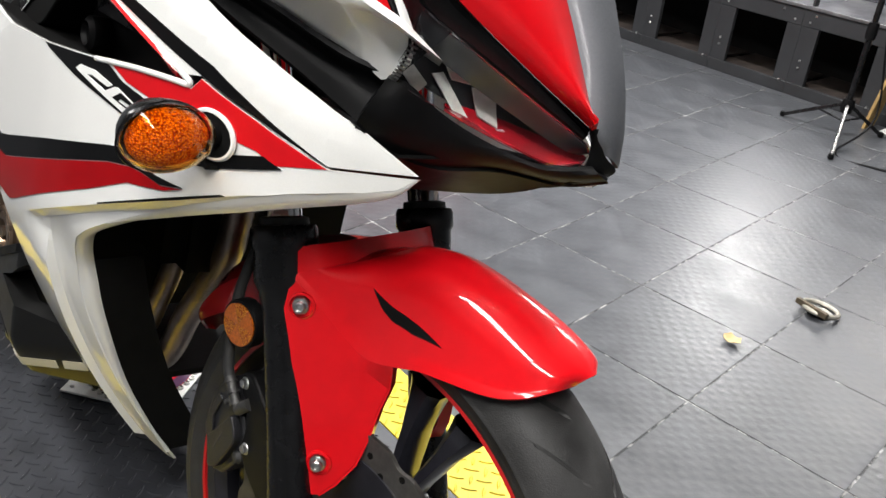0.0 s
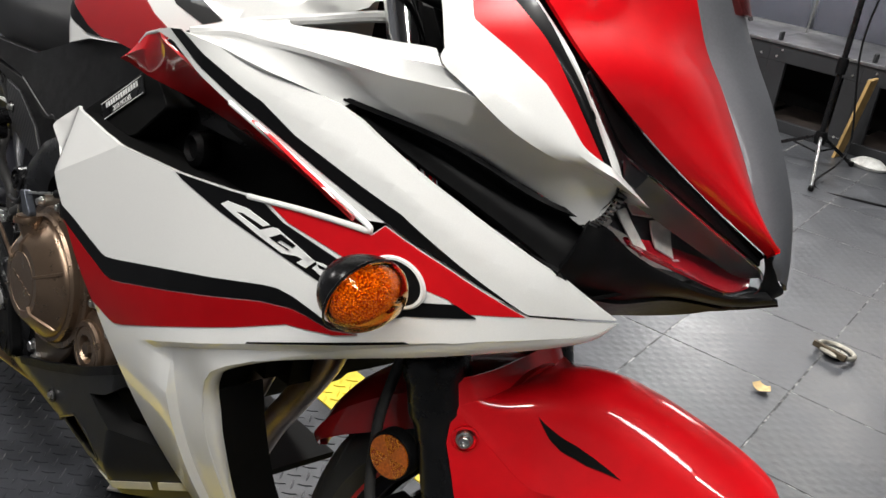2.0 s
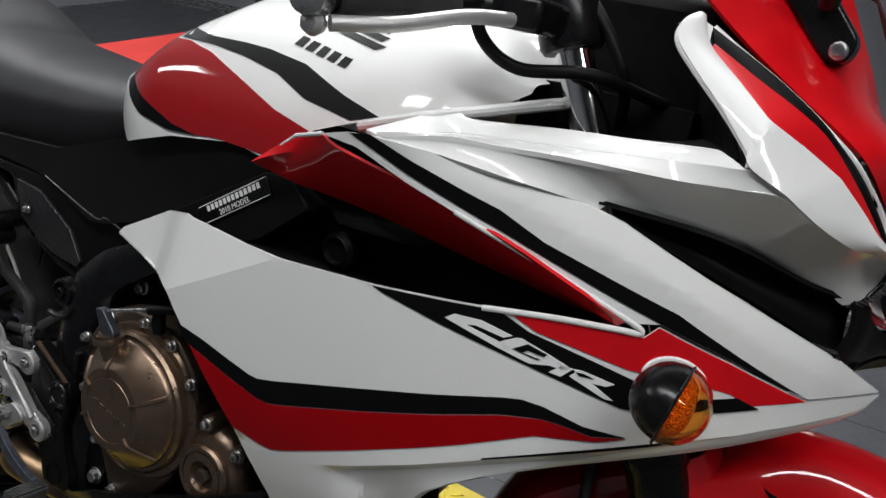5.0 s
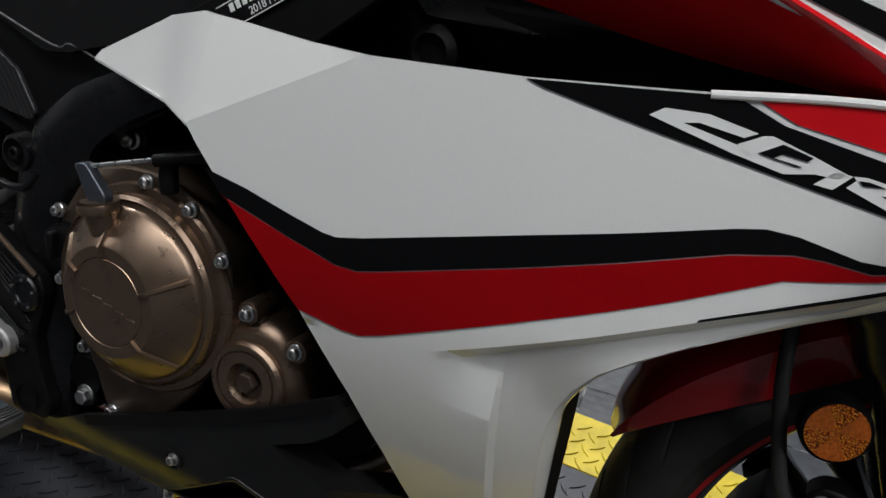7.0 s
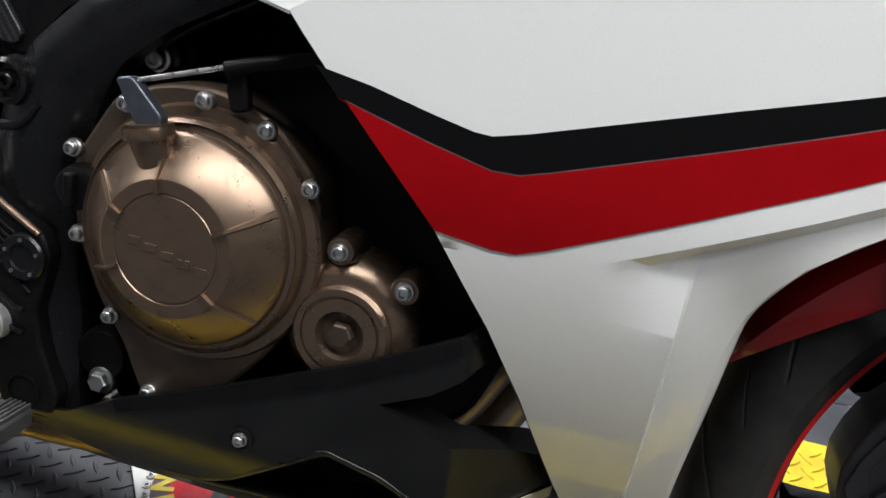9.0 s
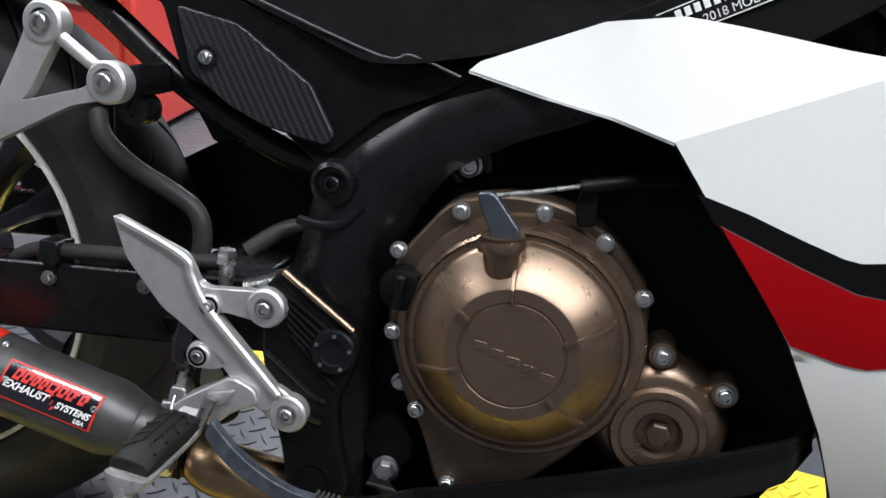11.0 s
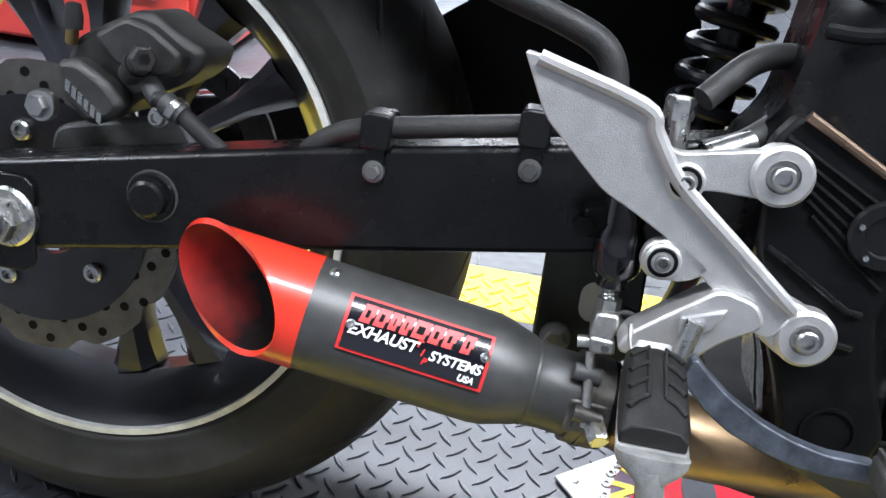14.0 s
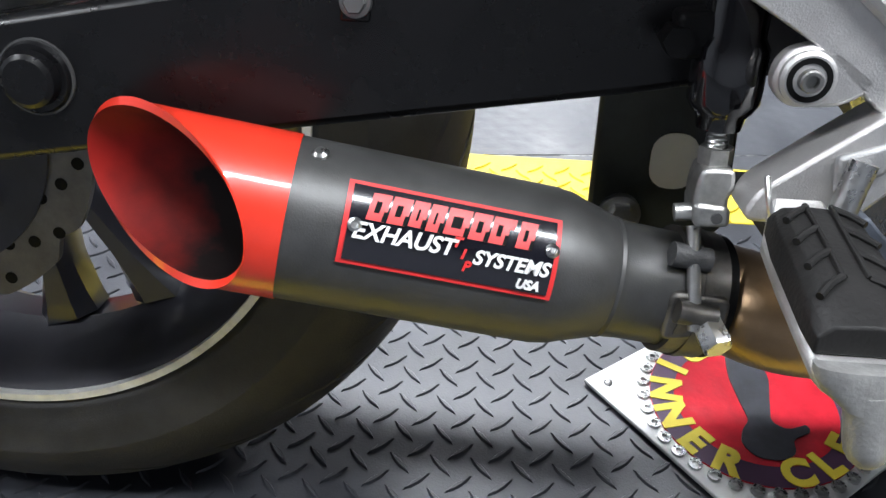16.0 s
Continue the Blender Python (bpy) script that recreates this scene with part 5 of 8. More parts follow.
for far in (1, -1):
    hem = [rows[i][0] for i in range(36, 55)]
    top = [Vector((p.x, p.y, p.z)) for p in hem][::-1]
    lines = [top]
    for (x0, z0), (x1, z1) in (((-0.100, 0.252), (0.0035, 0.205)), ((-0.087, 0.222), (0.0017, 0.18)), ((-0.066, 0.17), (0.002, 0.15)), ((-0.049, 0.125), (0.0, 0.122)), ((-0.043, 0.088), (-0.010, 0.096)), ((-0.036, 0.074), (-0.020, 0.080))):
        row = []
        for i in range(len(top)):
            t = i / (len(top) - 1)
            x, z = x0 + (x1 - x0) * t, z0 + (z1 - z0) * t
            row.append(Vector((x, leg_y(x, z), z)))
        lines.append(row)
    lines = [[Vector((p.x, p.y * far, p.z)) for p in r] for r in lines]
    leg = part("guard_leg", on_axle(thicken(grid(lines), 0.003)), RED, guard, "", 0.0012, 20)
    front_edge = [r[-1] for r in lines]
    part("leg_return", on_axle(thicken(grid([front_edge, [p + Vector((-0.006, 0.014 * far, 0)) for p in front_edge]]), 0.002)), RED, leg)
KNOTS = (0, 0.08, 0.15, 0.35, 0.6, 0.8, 0.93, 1.0)


def shell_at(u, t):
    """A place on the built shell, by the same u and t as guard_at."""
    k = max(i for i in range(len(KNOTS) - 1) if KNOTS[i] <= t)
    b = 3 * (k + (t - KNOTS[k]) / (KNOTS[k + 1] - KNOTS[k]))
    a = 6 * u
    i, j = min(int(a), len(rows) - 2), int(b)
    return rows[i][j].lerp(rows[i + 1][j], a - i).lerp(rows[i][j + 1].lerp(rows[i + 1][j + 1], a - i), b - j)


UPPER, LOWER = [(4.6, 0.30), (5.6, 0.42), (6.5, 0.51), (7.2, 0.63)], [(4.6, 0.30), (5.7, 0.33), (6.4, 0.39), (6.8, 0.48), (7.2, 0.63)]
lines = []
for k in range(7):
    line = []
    for i in range(25):
        u = 4.6 + 2.6 * i / 24
        t = pl(u, LOWER) + (pl(u, UPPER) - pl(u, LOWER)) * k / 6
        line.append(shell_at(u, t) + Vector((0.0004, -0.0012, 0.0008)))
    lines.append(line)
part("vent_slot", on_axle(thicken(grid(lines), 0.0008)), DARK, guard, "black slot")
for bx, bz in ((-0.0865, 0.260), (-0.0287, 0.1124)):
    part("bolt_seat", on_axle(lathe_ring([(0.0135, 0.002), (0.0135, -0.0012), (0.0115, -0.0020), (0.0105, 0.002)], 28, pose(bx, leg_y(bx, bz) - 0.0005, bz, 0, 0, 31))), RED, guard)
    shared("bolt", BOLT, guard, AX @ pose(bx, leg_y(bx, bz) - 0.002, bz, 0, 0, 31) @ Matrix.Diagonal((0.0085, 0.0085, 0.0085, 1)))
# narrower rear half behind the fork
REARFLAP = [(104, 0.318, 0.288, 0.066), (112, 0.326, 0.277, 0.067), (125, 0.335, 0.271, 0.067), (138, 0.339, 0.281, 0.066), (147, 0.338, 0.296, 0.062), (155, 0.332, 0.313, 0.052), (160, 0.322, 0.3175, 0.030)]
rows = []
for a, top_r, hem_r, half in REARFLAP:
    c, s = math.cos(radians(a)), math.sin(radians(a))
    side = [(-half, hem_r), (-half, hem_r + (top_r - hem_r) * 0.35), (-half * 0.97, hem_r + (top_r - hem_r) * 0.58), (-half * 0.66, top_r - 0.006), (-half * 0.35, top_r - 0.0015), (0, top_r)]
    rows.append([Vector((r * c, y, r * s)) for y, r in side + [(-y, r) for y, r in side[-2::-1]]])
cols = [smooth_line([r[j] for r in rows], 4) for j in range(len(rows[0]))]
# shade behind the fork is put into the flap as a darker red
part("rear_flap", on_axle(thicken(grid([[c[i] for c in cols] for i in range(len(cols[0]))]), 0.003)), RED_DARK, guard, "rear half of the mudguard in a red darkened for shade")

reflector = part("side_reflector", lathe([(0.0255, 0.012), (0.0255, -0.001), (0.0245, -0.003), (0.0225, -0.003)], 40, Matrix.Translation((1.2205, -0.131, 0.510)) @ pose(0, 0, 0, 0, 0, 12)), PLASTIC, bike, "round amber side reflector")
for k in range(6):
    w = [(0.0, 0.0)] + [(0.0222 * math.cos(radians(60 * k + 10 * j)), 0.0222 * math.sin(radians(60 * k + 10 * j))) for j in range(7)]
    bm = slab(w, -0.0045, -0.001)
    bmesh.ops.transform(bm, matrix=Matrix.Translation((1.2205, -0.131, 0.510)) @ pose(0, 0, 0, 0, 0, 12), verts=bm.verts)
    # every other wedge is dimmer: the prisms' uneven reflection put into colour
    part("wedge", bm, AMBER_IN if k % 2 else AMBER_DARK, reflector, smooth=False)

# black panels added over the front wheel to keep lamp light off the flap
cowl = part("wheel_bay_blocker", block(1.115, -0.005, 0.690, 0.29, 0.37, 0.004), DARK, bike, "black panel over the front wheel added to block light", 0.001)
part("blocker_slope", thicken(grid([[Vector((1.255, -0.19 + 0.37 * k / 6, 0.6905)) for k in range(7)], [Vector((1.365, -0.125 + 0.24 * k / 6, 0.744)) for k in range(7)]]), 0.003), DARK, cowl)
part("blocker_wing", block(1.20, -0.203, 0.690, 0.12, 0.03, 0.004), DARK, cowl, bevel=0.001)
part("blocker_wing", block(1.03, -0.214, 0.686, 0.22, 0.048, 0.004), DARK, cowl, bevel=0.001)

# front brake caliper and hose
CALBLACK = mat("black_cast_caliper", (0.012, 0.012, 0.014), 0.42, 0, 0, 60, 0.3, 0.3, 900)
cal = part("front_caliper", slab(soften([(1.161, 0.364), (1.165, 0.384), (1.173, 0.405), (1.190, 0.428), (1.206, 0.427), (1.220, 0.408), (1.232, 0.402), (1.242, 0.385), (1.238, 0.350), (1.212, 0.316), (1.194, 0.309), (1.175, 0.316), (1.163, 0.344)], 0.004), -0.116, -0.060), CALBLACK, bike, "black cast front brake caliper", 0.003)
part("caliper_cover", slab(soften([(1.185, 0.351), (1.225, 0.403), (1.237, 0.388), (1.239, 0.377), (1.223, 0.346), (1.211, 0.326), (1.196, 0.318)], 0.005), -0.126, -0.115), CALBLACK, cal, "", 0.003)
for k in range(6):
    part("maker_mark", block(0, 0, 0, 0.0042, 0.0012, 0.0026, Matrix.Translation((1.2035 + 0.0024 * k, -0.1262, 0.3490 + 0.0052 * k)) @ Matrix.Rotation(radians(-40), 4, "Y")), CALIPER, cal, "grey printed mark")
part("casting_rib", slab(soften([(1.172, 0.340), (1.184, 0.352), (1.180, 0.372), (1.192, 0.400), (1.184, 0.404), (1.171, 0.376), (1.166, 0.352)], 0.003), -0.119, -0.115), CALBLACK, cal, "", 0.002)
part("bleed_nipple", lathe([(0.0045, 0.004), (0.0045, -0.004), (0.003, -0.006), (0.003, -0.010), (0.001, -0.0105)], 16, pose(1.209, -0.116, 0.409)), CALIPER, cal)
part("slide_pin", lathe([(0.0075, 0.03), (0.008, 0.004), (0.008, -0.003), (0.005, -0.007), (0.001, -0.008)], 20, pose(1.236, -0.112, 0.355)), RUBBER, cal)
bracket = part("caliper_bracket", slab(soften([(1.216, 0.444), (1.226, 0.456), (1.242, 0.458), (1.290, 0.430), (1.318, 0.360), (1.300, 0.335), (1.262, 0.352), (1.240, 0.372), (1.246, 0.400), (1.238, 0.420)], 0.007), -0.119, -0.092), PLASTIC, bike, "black cast caliper bracket", 0.003)
for bx, bz in ((1.230, 0.444), (1.253, 0.378)):
    shared("flange_bolt", HEX, bracket, pose(bx, -0.119, bz) @ Matrix.Diagonal((0.0068, 0.0068, 0.0068, 1)))
part("brake_hose", tube([(1.2065, -0.124, 0.4375), (1.199, -0.124, 0.449), (1.192, -0.122, 0.469), (1.186, -0.119, 0.490), (1.177, -0.113, 0.528), (1.172, -0.10, 0.57), (1.168, -0.08, 0.64), (1.16, -0.05, 0.72)], 0.0058, 14), RUBBER, bike, "black rubber brake hose")
fitting = part("hose_fitting", tube([(1.2055, -0.124, 0.4390), (1.213, -0.124, 0.4315), (1.222, -0.124, 0.4230), (1.232, -0.124, 0.4145)], 0.0058, 14, 4, r_end=0.0048), CALIPER, cal, "dull grey crimped hose end")
for k in (0.12, 0.45, 0.78):
    c = Vector((1.2055, -0.124, 0.4390)).lerp(Vector((1.232, -0.124, 0.4145)), k)
    part("crimp_ring", tube([c, c + Vector((0.0022, 0, -0.0020))], 0.0068, 16, 1, False), CALIPER, fitting)
part("banjo", tube([(1.231, -0.122, 0.413), (1.238, -0.121, 0.420), (1.246, -0.119, 0.428)], 0.0066, 16, 3), CALIPER, cal, "dull grey banjo fitting")

# ---------------------------------------------------------------- tank, seat and trim


def tank_half(x, z):
    w = 0.214 - 0.13 * max(0, (z - 0.78) / 0.2) ** 2 - 0.10 * max(0, (0.78 - z))
    w -= 0.045 * max(0, min(1, (0.60 - x) / 0.09)) ** 1.5
    w -= 0.06 * max(0, min(1, (x - 0.93) / 0.09)) ** 1.5
    return w


TANK_LOW = [(0.518, 0.80), (0.54, 0.765), (0.563, 0.75), (0.65, 0.777), (0.747, 0.792), (0.803, 0.784), (0.84, 0.826), (0.884, 0.844), (0.947, 0.866), (1.0, 0.884), (1.02, 0.905)]
TANK_TOP = [(0.518, 0.835), (0.56, 0.90), (0.65, 0.965), (0.78, 1.0), (0.9, 0.99), (0.98, 0.955), (1.02, 0.915)]


rows = []
for i in range(61):
    x = 0.518 + 0.502 * i / 60
    lo, hi = pl(x, TANK_LOW), curve_at(x, TANK_TOP)
    side = []
    for j in range(17):
        z = lo + (hi - lo) * (1 - (1 - j / 16) ** 1.3)
        t = (z - lo) / (hi - lo)
        side.append(Vector((x, -tank_half(x, z) * math.sqrt(max(0, 1 - t ** 6)), z)))
    rows.append(side + [Vector((p.x, -p.y, p.z)) for p in side[-2::-1]])
tank = part("fuel_tank", grid(rows), WHITE, bike, "pearl white fuel tank")


def tank_skin(x, z):
    lo, hi = pl(x, TANK_LOW), curve_at(x, TANK_TOP)
    t = min(1, max(0, (z - lo) / (hi - lo)))
    return -tank_half(x, z) * math.sqrt(max(0, 1 - t ** 6))


decal("tank_red", [(0.588, 0.879), (0.548, 0.868), (0.530, 0.846), (0.530, 0.833), (0.56, 0.8225), (0.610, 0.804), (0.648, 0.7915), (0.679, 0.7855), (0.722, 0.7905), (0.765, 0.790), (0.800, 0.789), (0.838, 0.8255), (0.785, 0.8365), (0.73, 0.855), (0.665, 0.875), (0.621, 0.881)], RED_DARK, 0.001, tank, tank_skin)
decal("tank_black_low", [(0.530, 0.832), (0.56, 0.8225), (0.61, 0.804), (0.65, 0.791), (0.69, 0.7865), (0.645, 0.783), (0.60, 0.790), (0.56, 0.804), (0.532, 0.818)], BLACK_DECAL, 0.0016, tank, tank_skin)
decal("tank_black", [(0.60, 0.895), (0.651, 0.8915), (0.701, 0.893), (0.739, 0.8925), (0.795, 0.8865), (0.86, 0.867), (0.910, 0.856), (0.881, 0.846), (0.817, 0.854), (0.768, 0.871), (0.712, 0.8795), (0.66, 0.883), (0.60, 0.882)], BLACK_DECAL, 0.001, tank, tank_skin)
# maker's wing and name as plain dark shapes
for k in range(4):
    decal("dark_mark", [(0.80 - 0.012 * k, 0.925 + 0.010 * k), (0.862, 0.915 + 0.009 * k), (0.872 - 0.004 * k, 0.920 + 0.009 * k), (0.80 - 0.012 * k, 0.931 + 0.010 * k)], BLACK_DECAL, 0.0012, tank, tank_skin)
for k in range(5):
    decal("dark_mark", [(0.764 + 0.017 * k, 0.903 - 0.0025 * k), (0.776 + 0.017 * k, 0.9015 - 0.0025 * k), (0.778 + 0.017 * k, 0.9115 - 0.0025 * k), (0.767 + 0.017 * k, 0.913 - 0.0025 * k)], BLACK_DECAL, 0.0012, tank, tank_skin)
part("tank_flange", tube([(0.89, -0.196, 0.843), (0.95, -0.185, 0.864), (1.0, -0.15, 0.882), (1.05, -0.12, 0.90), (1.06, -0.08, 0.905)], 0.006, 10), WHITE, tank)

SEAT_LOW = [(-0.3, 0.72), (0.05, 0.70), (0.24, 0.684), (0.41, 0.70), (0.50, 0.73), (0.535, 0.748)]
SEAT_TOP = [(-0.3, 0.90), (-0.05, 0.88), (0.05, 0.82), (0.25, 0.805), (0.42, 0.81), (0.50, 0.815), (0.53, 0.79)]
rows = []
for i in range(45):
    x = -0.3 + 0.832 * i / 44
    lo, hi = curve_at(x, SEAT_LOW), curve_at(x, SEAT_TOP)
    w = 0.165 - 0.02 * max(0, (x - 0.35) / 0.2) - 0.04 * max(0, -x / 0.3)
    side = []
    for j in range(13):
        t = j / 12
        side.append(Vector((x, -w * (1 - 0.95 * t ** 5) * (0.94 + 0.06 * math.sin(math.pi * min(1, t * 1.6))), lo + (hi - lo) * (1 - (1 - t) ** 1.4))))
    rows.append(side + [Vector((p.x, -p.y, p.z)) for p in side[-2::-1]])
bm = grid(rows)
bm.faces.new([v for v in bm.verts[:25]])
bm.verts.ensure_lookup_table()
bm.faces.new([bm.verts[len(bm.verts) - 25 + k] for k in range(25)])
seat = part("seat", bm, SEATSKIN, bike, "black vinyl rider seat", sharp=60)


def trim_skin(x, z):
    return -0.178 - 0.03 * min(1, max(0, (x - 0.4) / 0.35)) - 0.02 * max(0, min(1, (0.72 - z) / 0.1))


seat_trim = part("seat_trim", sheet(soften([(0.20, 0.688), (0.41, 0.705), (0.50, 0.735), (0.563, 0.755), (0.65, 0.781), (0.743, 0.796), (0.795, 0.782), (0.79, 0.765), (0.742, 0.735), (0.684, 0.704), (0.62, 0.668), (0.545, 0.643), (0.513, 0.638), (0.40, 0.665), (0.20, 0.672)], 0.006), trim_skin, 0.02, 0.02), PLASTIC, bike, "black plastic trim below the seat", 0.003)
part("trim_fold", tube([(0.41, -0.196, 0.668), (0.52, -0.203, 0.645), (0.545, -0.204, 0.650), (0.585, -0.205, 0.642)], 0.0012, 8, 4), DULL, seat_trim)
tail_cover = part("tail_cover", slab(soften([(0.20, 0.665), (0.40, 0.663), (0.513, 0.637), (0.548, 0.642), (0.600, 0.650), (0.57, 0.625), (0.528, 0.602), (0.505, 0.575), (0.492, 0.561), (0.36, 0.597), (0.335, 0.65)], 0.006), -0.192, -0.12), PLASTIC, bike, "black tail side cover", 0.004)
carbon_panel = part("carbon_insert", slab(soften([(0.349, 0.650), (0.368, 0.601), (0.405, 0.581), (0.436, 0.572), (0.489, 0.567), (0.494, 0.577), (0.468, 0.612), (0.402, 0.646)], 0.005), -0.1965, -0.188), CARBON, tail_cover, "carbon-look insert", 0.002)
bolt(tail_cover, 0.38, -0.198, 0.615, 0.006)
part("bolt_cup", lathe_ring([(0.0095, 0.003), (0.0095, -0.001), (0.007, -0.001), (0.007, 0.003)], 24, pose(0.38, -0.197, 0.615)), SATIN, tail_cover)

# type plate on the frame
plate = part("type_plate", block(0, 0, 0, 0.108, 0.0012, 0.021), SATIN, bike, "black type plate with white print", 0.0005)
plate.matrix_basis = Matrix.Translation((0.760, -0.2165, 0.7315)) @ Matrix.Rotation(radians(-33.5), 4, "Y")
for k in range(13):
    part("number_bar", block(-0.038 + 0.0065 * k, -0.0009, 0.0045, 0.0042, 0.0005, 0.0062), TEXTWHITE, plate)
words("year_print", "2018 MODEL", 0.0085, pose(0.0, -0.001, -0.0048, 90), TEXTWHITE, plate, depth=0.0002)
for z in (-0.0095, 0.0095):
    part("border", block(0, -0.0009, z, 0.104, 0.0005, 0.0008), TEXTWHITE, plate)
part("frame_cover", slab(soften([(0.66, 0.69), (0.70, 0.715), (0.80, 0.775), (0.83, 0.775), (0.86, 0.75), (0.80, 0.70), (0.74, 0.675)], 0.008), -0.2150, -0.15), DARK, bike, "black frame cover", 0.003)

# intake behind the open V of the fairing
part("intake_duct", thicken(grid(between(fine([(0.83, -0.195, 0.770), (0.95, -0.180, 0.776), (1.10, -0.172, 0.762), (1.205, -0.190, 0.746)]), fine([(0.87, -0.175, 0.735), (0.97, -0.170, 0.735), (1.10, -0.168, 0.735), (1.205, -0.188, 0.738)]), 4, (0, 0.01, 0))), 0.003), SATIN, bike, "black intake duct")
part("intake_back", thicken(grid(between(fine([(0.76, -0.17, 0.75), (0.95, -0.17, 0.75), (1.20, -0.19, 0.75)]), fine([(0.72, -0.15, 0.65), (0.95, -0.16, 0.66), (1.20, -0.18, 0.70)]), 3)), 0.003), DARK, bike)
part("frame_bolt_boss", lathe([(0.02, 0.03), (0.02, -0.005), (0.014, -0.010), (0.012, -0.004), (0.002, -0.004)], 28, pose(0.885, -0.185, 0.712)), PLASTIC, bike)
# unseen dark block inside the bike, added to keep light from passing through
part("inner_light_block", block(0.79, 0.02, 0.62, 0.38, 0.26, 0.32), DARK, bike)
part("radiator", block(0.965, 0.03, 0.57, 0.05, 0.22, 0.24, Matrix()), DARK, bike, "black radiator")
part("steering_core", block(1.08, -0.005, 0.80, 0.18, 0.12, 0.24), DARK, bike)
part("dash_shelf", thicken(grid(between(fine([(0.985, -0.165, 0.872), (1.13, -0.192, 0.885), (1.25, -0.205, 0.898)]), fine([(1.04, -0.02, 0.875), (1.13, -0.02, 0.885), (1.22, -0.08, 0.91)]), 3)), 0.003), PLASTIC, bike, "black plastic inner shelf")
part("dash_back", thicken(grid(between(fine([(1.25, -0.205, 0.90), (1.21, -0.17, 0.96), (1.18, -0.13, 0.995)]), fine([(1.17, -0.02, 0.89), (1.15, -0.02, 0.96), (1.12, -0.02, 1.0)]), 3)), 0.003), PLASTIC, bike, "black dash surround")

part("instrument_housing", block(1.09, 0.13, 0.93, 0.17, 0.30, 0.20), PLASTIC, bike, "black instrument housing", 0.02)

# handlebar, lever, hoses, mirror mount
part("handlebar", tube([(1.02, -0.12, 0.975), (0.985, -0.22, 0.968), (0.945, -0.34, 0.955)], 0.012, 16, 6), SATIN, bike, "black clip-on handlebar")
part("grip", tube([(0.985, -0.225, 0.968), (0.948, -0.335, 0.956)], 0.0165, 20, 4), RUBBER, bike, "black rubber grip")
part("bar_end", lathe([(0.004, 0.02), (0.0145, 0.016), (0.017, 0.0), (0.0145, -0.016), (0.004, -0.02)], 24, pose(0.942, -0.352, 0.953, 0, 0, 20)), STEEL, bike, "silver bar end weight")
lever = part("brake_lever", tube([(1.03, -0.19, 0.968), (1.012, -0.24, 0.962), (0.985, -0.30, 0.945), (0.955, -0.345, 0.936)], 0.0065, 12, 6), ALLOY, bike, "silver brake lever")
part("lever_ball", lathe([(0.002, 0.010), (0.008, 0.007), (0.0105, 0.0), (0.008, -0.007), (0.002, -0.010)], 20, pose(0.945, -0.352, 0.934)), ALLOY, lever)
part("master_cylinder", block(1.03, -0.16, 0.975, 0.05, 0.07, 0.03), SATIN, bike, "black brake master cylinder", 0.005)
part("control_cable", tube([(0.995, -0.20, 0.985), (1.0, -0.19, 0.95), (1.03, -0.165, 0.928), (1.09, -0.135, 0.935), (1.14, -0.06, 0.92)], 0.0062, 12), PLASTIC, bike)
part("control_cable", tube([(1.05, -0.10, 1.01), (1.09, -0.11, 0.97), (1.11, -0.10, 0.93), (1.10, -0.06, 0.89)], 0.006, 12), PLASTIC, bike)
mount = part("mirror_mount", slab(soften([(1.205, 1.055), (1.245, 1.058), (1.292, 1.005), (1.285, 0.985), (1.268, 0.985), (1.225, 1.03)], 0.01), -0.085, -0.055), SATIN, bike, "black mirror mount", 0.004)
for bx, bz in ((1.228, 1.045), (1.278, 0.995)):
    bolt(mount, bx, -0.087, bz, 0.008)
part("mirror_stem", tube([(1.26, -0.09, 1.03), (1.27, -0.14, 1.075), (1.26, -0.22, 1.10)], 0.009, 14), SATIN, mount)

# exhaust headers
part("header_pipe", tube([(0.985, -0.03, 0.62), (1.003, -0.03, 0.56), (1.003, -0.03, 0.515), (0.992, -0.03, 0.47), (0.925, -0.03, 0.356), (0.85, -0.035, 0.235), (0.7, -0.1, 0.21)], 0.019, 24), HEADER, bike, "heat-browned header pipe")
part("header_pipe", tube([(0.92, -0.06, 0.60), (0.927, -0.06, 0.53), (0.931, -0.06, 0.475), (0.893, -0.06, 0.37), (0.833, -0.06, 0.275), (0.7, -0.09, 0.215)], 0.015, 24), HEADER, bike, "heat-browned header pipe")

# ---------------------------------------------------------------- engine
crank = part("crankcase", slab(soften([(0.56, 0.33), (0.58, 0.42), (0.555, 0.50), (0.60, 0.57), (0.70, 0.60), (0.86, 0.62), (0.93, 0.50), (0.88, 0.36), (0.75, 0.27), (0.60, 0.28)], 0.02), -0.19, 0.12), DARK, bike, "black engine crankcase", 0.006)
CX, CZ = 0.671, 0.4665
cover = part("clutch_cover", lathe([(0.094, 0.03), (0.094, -0.002), (0.092, -0.005), (0.085, -0.006), (0.0845, -0.014), (0.082, -0.018), (0.0805, -0.0160), (0.0770, -0.0165), (0.0762, -0.0195), (0.0735, -0.0230), (0.0500, -0.0438), (0.0480, -0.0450), (0.0390, -0.0450), (0.0384, -0.0442), (0.0374, -0.0442), (0.0368, -0.0450), (0.003, -0.0450)], 96, pose(CX, -0.230, CZ)), BRONZE, bike, "bronze painted clutch cover", sharp=25)
